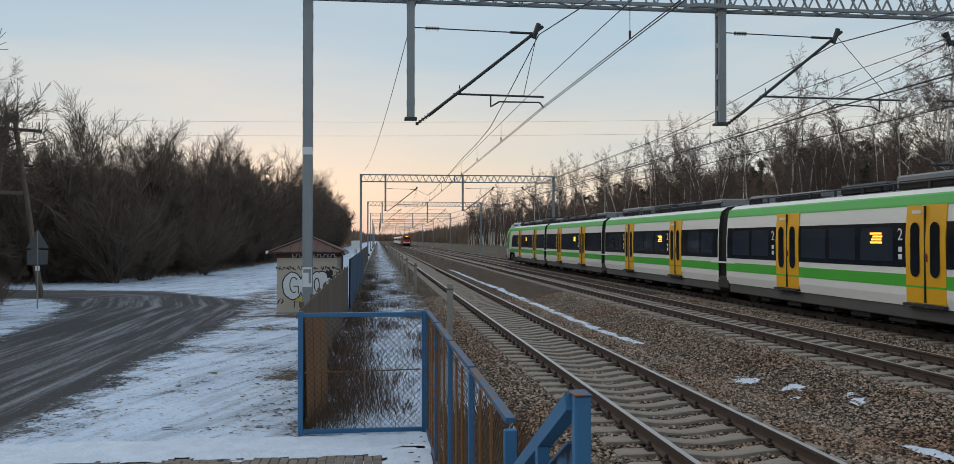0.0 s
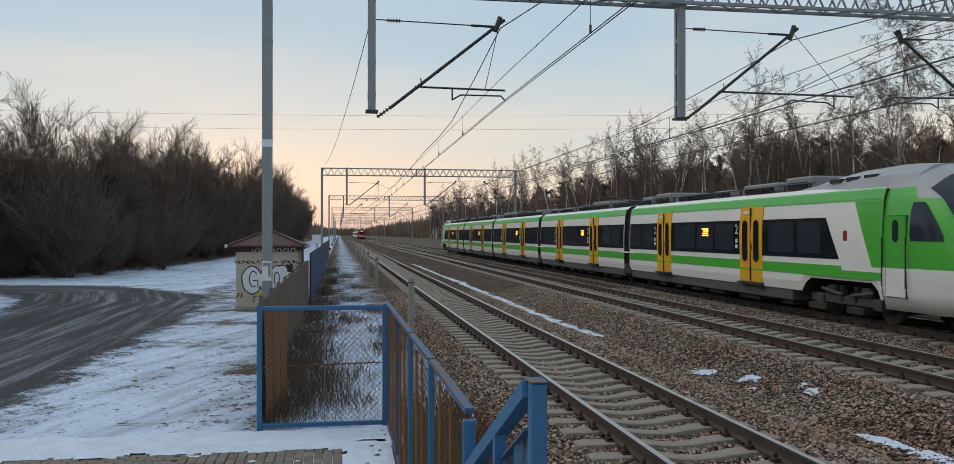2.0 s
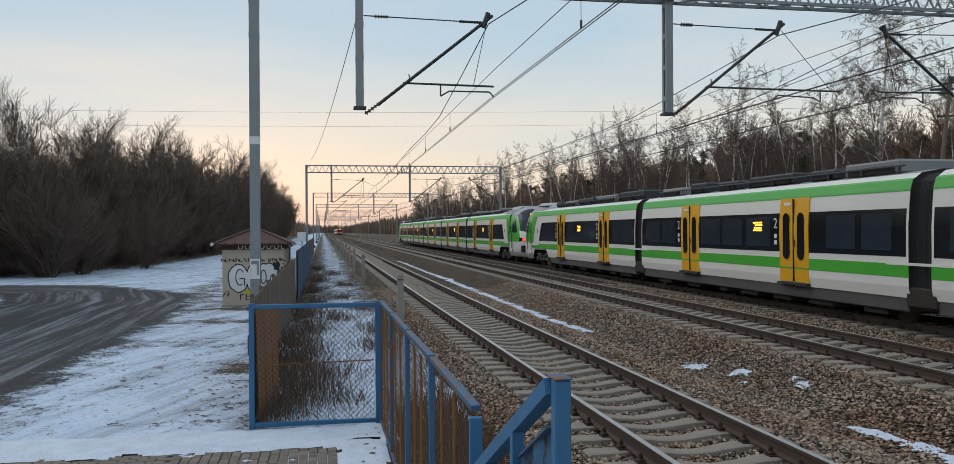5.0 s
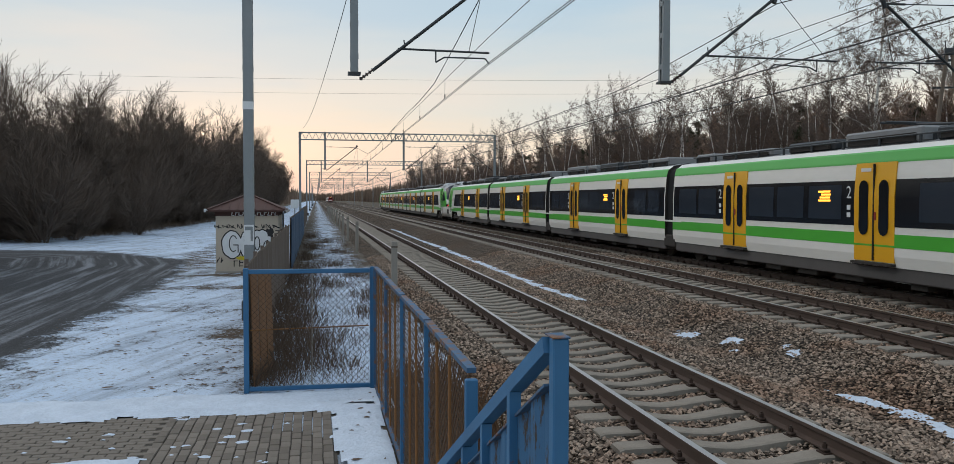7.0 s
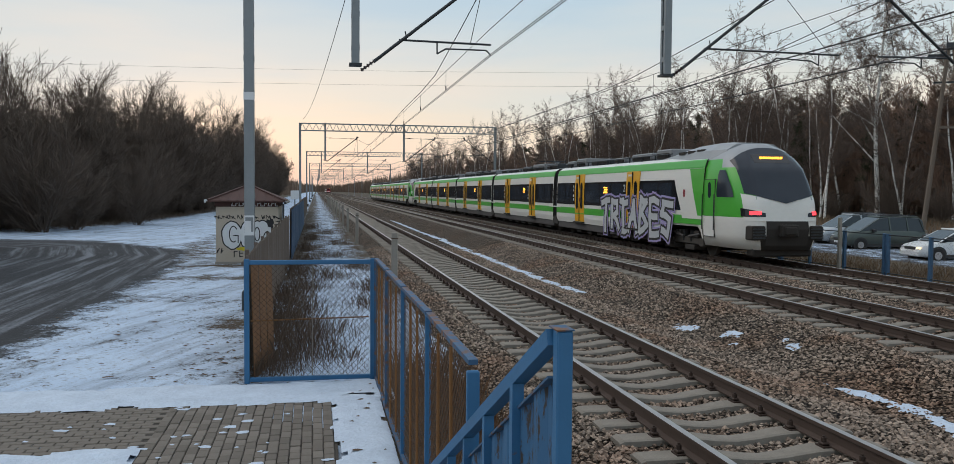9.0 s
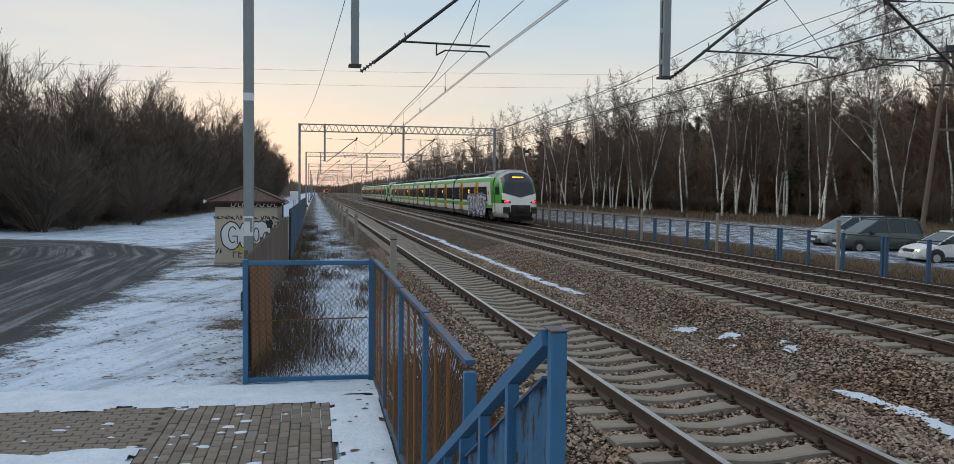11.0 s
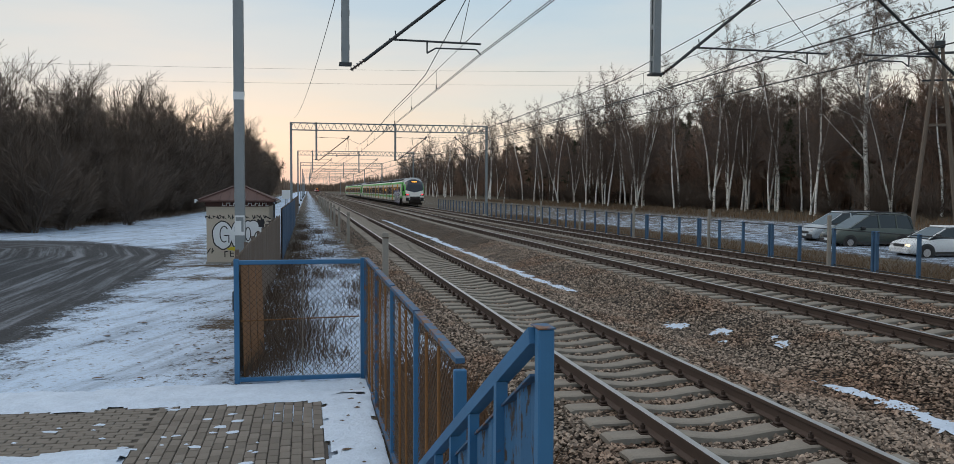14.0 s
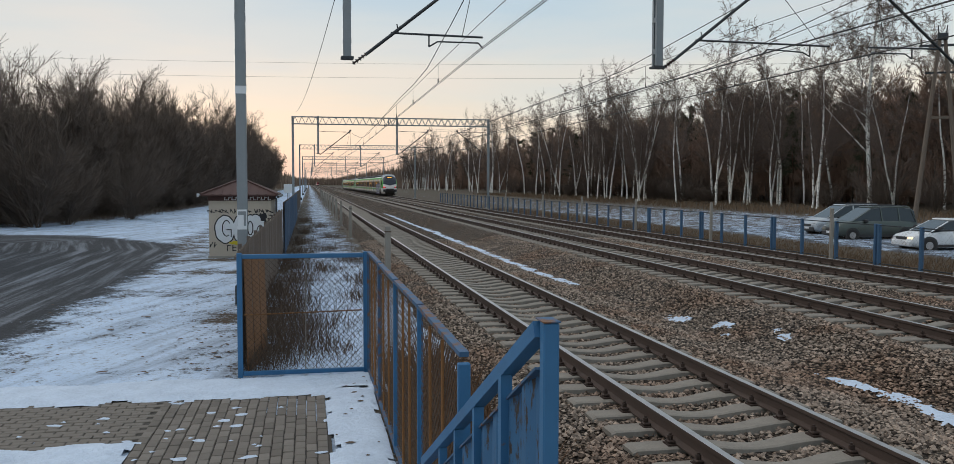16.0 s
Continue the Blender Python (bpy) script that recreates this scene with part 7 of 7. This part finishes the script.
        for x in (prof[0][0] + 0.72, prof[-1][0] - 0.78):
            wh = part("wheel", rods(((x, s * (hw - 0.20), 0.31), (x, s * (hw + 0.012), 0.31), 0.31), n=20), M["rubber"], c, "black tyre")
            part("rim", rods(((x, s * (hw - 0.05), 0.31), (x, s * (hw + 0.022), 0.31), 0.20, 0.17), n=12), M["chrome"], wh)
            part("wheel_arch", rods(((x, s * (hw - 0.22), 0.33), (x, s * (hw + 0.004), 0.33), 0.385), n=20), M["plastic"], c)
    part("bumper", boxes((prof[-1][0] - 0.10, prof[-1][0] + 0.05, -hw * 0.86, hw * 0.86, 0.26, 0.52), bevel=0.05), M["plastic"] if kind == "van" else paint, c, "front bumper")
    part("grille", boxes((prof[-1][0] - 0.04, prof[-1][0] + 0.03, -hw * 0.45, hw * 0.45, 0.55, 0.68), bevel=0.02), M["plastic"], c)
    part("number_plate", boxes((prof[-1][0] + 0.03, prof[-1][0] + 0.06, -0.26, 0.26, 0.40, 0.51), bevel=0.005), M["white_paint"], c, "white plate")
    if kind == "van":
        for s in (-1, 1):
            part("roof_bar", rods(((-1.7, s * 0.62, H + 0.06), (0.2, s * 0.62, H + 0.04), 0.025)), M["plastic"], c)
    c.scale = (0.89, 0.89, 0.89)
    return c


car("parked_car", pose(27.1, 39.6, GR - 0.1, 0, 0, 176), M["car_silver"], "van", "silver family car parked on the snowy lot")
car("parked_car", pose(25.9, 35.8, GR - 0.1, 0, 0, 174), M["car_green"], "van", "dark green-grey high-roofed van parked on the snowy lot")
car("parked_car", pose(24.5, 29.3, GR - 0.1, 0, 0, 174), M["car_white"], "small", "white hatchback with one headlight lit, parked")
car("parked_car", pose(-3.1, 39.2, GL, 0, 0, 268), M["car_green"], "small", "dark car parked behind the painted hut")


def sign_board():
    s = thing("notice_board", pose(27.6, 30.6, GR), "white notice board with an illegible grey drawing by the car park", "sign")
    part("board", boxes((-0.9, 0.9, -0.03, 0.03, 0.75, 2.0), bevel=0.01), M["white_paint"], s)
    for x in (-0.8, 0.8):
        part("leg", boxes((x - 0.03, x + 0.03, 0.03, 0.09, -0.1, 1.9)), M["steel"], s)
    bm = bmesh.new()
    for i in range(5):
        box(bm, -0.75 + 0.05 * (i % 2), -0.2 + 0.1 * (i % 3), -0.036, -0.031, 1.1 + 0.12 * i, 1.13 + 0.12 * i)
    part("drawing", bm, M["dark_steel"], s)


sign_board()


def a_pole(m, h, label):
    """A double-legged wooden line pole with cross-arms and insulators."""
    p = thing("wooden_power_pole", m, label, "power pole")
    for s in (-1, 1):
        part("leg", rods(((s * 1.28, 0, -0.2), (s * 0.14, 0, h - 0.5), 0.15, 0.11)), M["timber"], p, "weathered wooden leg")
    part("leg_tie", boxes((-0.5, 0.5, -0.07, 0.07, h * 0.55, h * 0.55 + 0.16)), M["timber"], p)
    a = part("cross_arm", boxes((-1.25, 1.25, -0.06, 0.06, h - 1.0, h - 0.86)), M["dark_steel"], p, "dark cross-arm")
    part("cross_arm", boxes((-0.9, 0.9, -0.06, 0.06, h - 2.6, h - 2.5)), M["dark_steel"], p)
    part("head_gear", boxes((-0.28, 0.28, -0.2, 0.2, h - 0.62, h - 0.2), bevel=0.03), M["dark_steel"], p, "dark switch gear")
    bm = bmesh.new()
    for x in (-1.15, -0.2, 0.2, 1.15):
        insulator(bm, (x, 0, h - 0.86), (x, 0, h - 0.5), 0.06, 4)
    part("insulator", bm, M["insulator"], a)
    for s in (-1, 1):
        part("horn", rods(((s * 0.2, 0, h - 0.3), (s * 0.25, 0, h + 0.25), 0.035)), M["dark_steel"], p)


a_pole(pose(37.3, 45.2, GR, 0, 0, -28), 11.8, "weathered A-shaped wooden power pole with switch gear")
a_pole(pose(-16.3, 40.5, GL, 0, 0, 35), 8.6, "leaning weathered A-shaped wooden pole before the thicket")
for dx, dz in ((-1.1, 10.6), (0.0, 10.9), (1.1, 10.6)):
    wire("power_wire", sagged((36 + dx, 45.2, dz), (20 + dx, 150, dz + 1.0), 1.5, 20), 0.006, "thin wire from the wooden pole")


def road_sign():
    s = thing("road_sign", pose(-13.0, 34.8, GL), "grey back of a triangular road sign above a plate", "road sign")
    part("pole", rods(((0, 0, -0.1), (0, 0, 3.0), 0.03)), M["steel"], s)
    v = [(-0.42, -0.02, 2.35), (0.42, -0.02, 2.35), (0, -0.02, 3.08), (-0.42, 0.0, 2.35), (0.42, 0.0, 2.35), (0, 0.0, 3.08)]
    raw("triangle_plate", v, [(0, 1, 2), (5, 4, 3), (0, 3, 4, 1), (1, 4, 5, 2), (2, 5, 3, 0)], M["sign_back"], s)
    part("plate", boxes((-0.38, 0.38, -0.02, 0.0, 1.72, 2.28), bevel=0.004), M["sign_back"], s)
    part("small_plate", boxes((-0.08, 0.08, -0.025, -0.005, 1.48, 1.66)), M["white_paint"], s)


road_sign()
for y, x in ((83.5, -1.9), (70.0, -1.7)):
    b = thing("line_marker", pose(x, y, GL), "white square line marker board on a short post", "sign", "line markers")
    part("post", rods(((0, 0, -0.1), (0, 0, 2.6), 0.03)), M["steel"], b)
    part("board", boxes((-0.3, 0.3, -0.03, 0.0, 1.9, 2.6), bevel=0.005), M["white_paint"], b)


# ---- what moves ----
def motions():
    # seconds and the coupling's place along the line
    gap = [(0.0, -7.8), (1.5, 9.0), (3.5, 33.6), (6.5, 76.0), (9.0, 115.3), (11.5, 158.3), (14.0, 204.6), (16.0, 243.0)]
    walk(front_unit, [(t, pose(X3, y, Z3)) for t, y in gap])
    walk(rear_unit, [(t, pose(X3, y - UNIT, Z3)) for t, y in gap])
    walk(far_train, [(t, pose(X2, 290.0 + 44.0 * t, Z2)) for t in (0.0, 8.0, 16.0)])


motions()
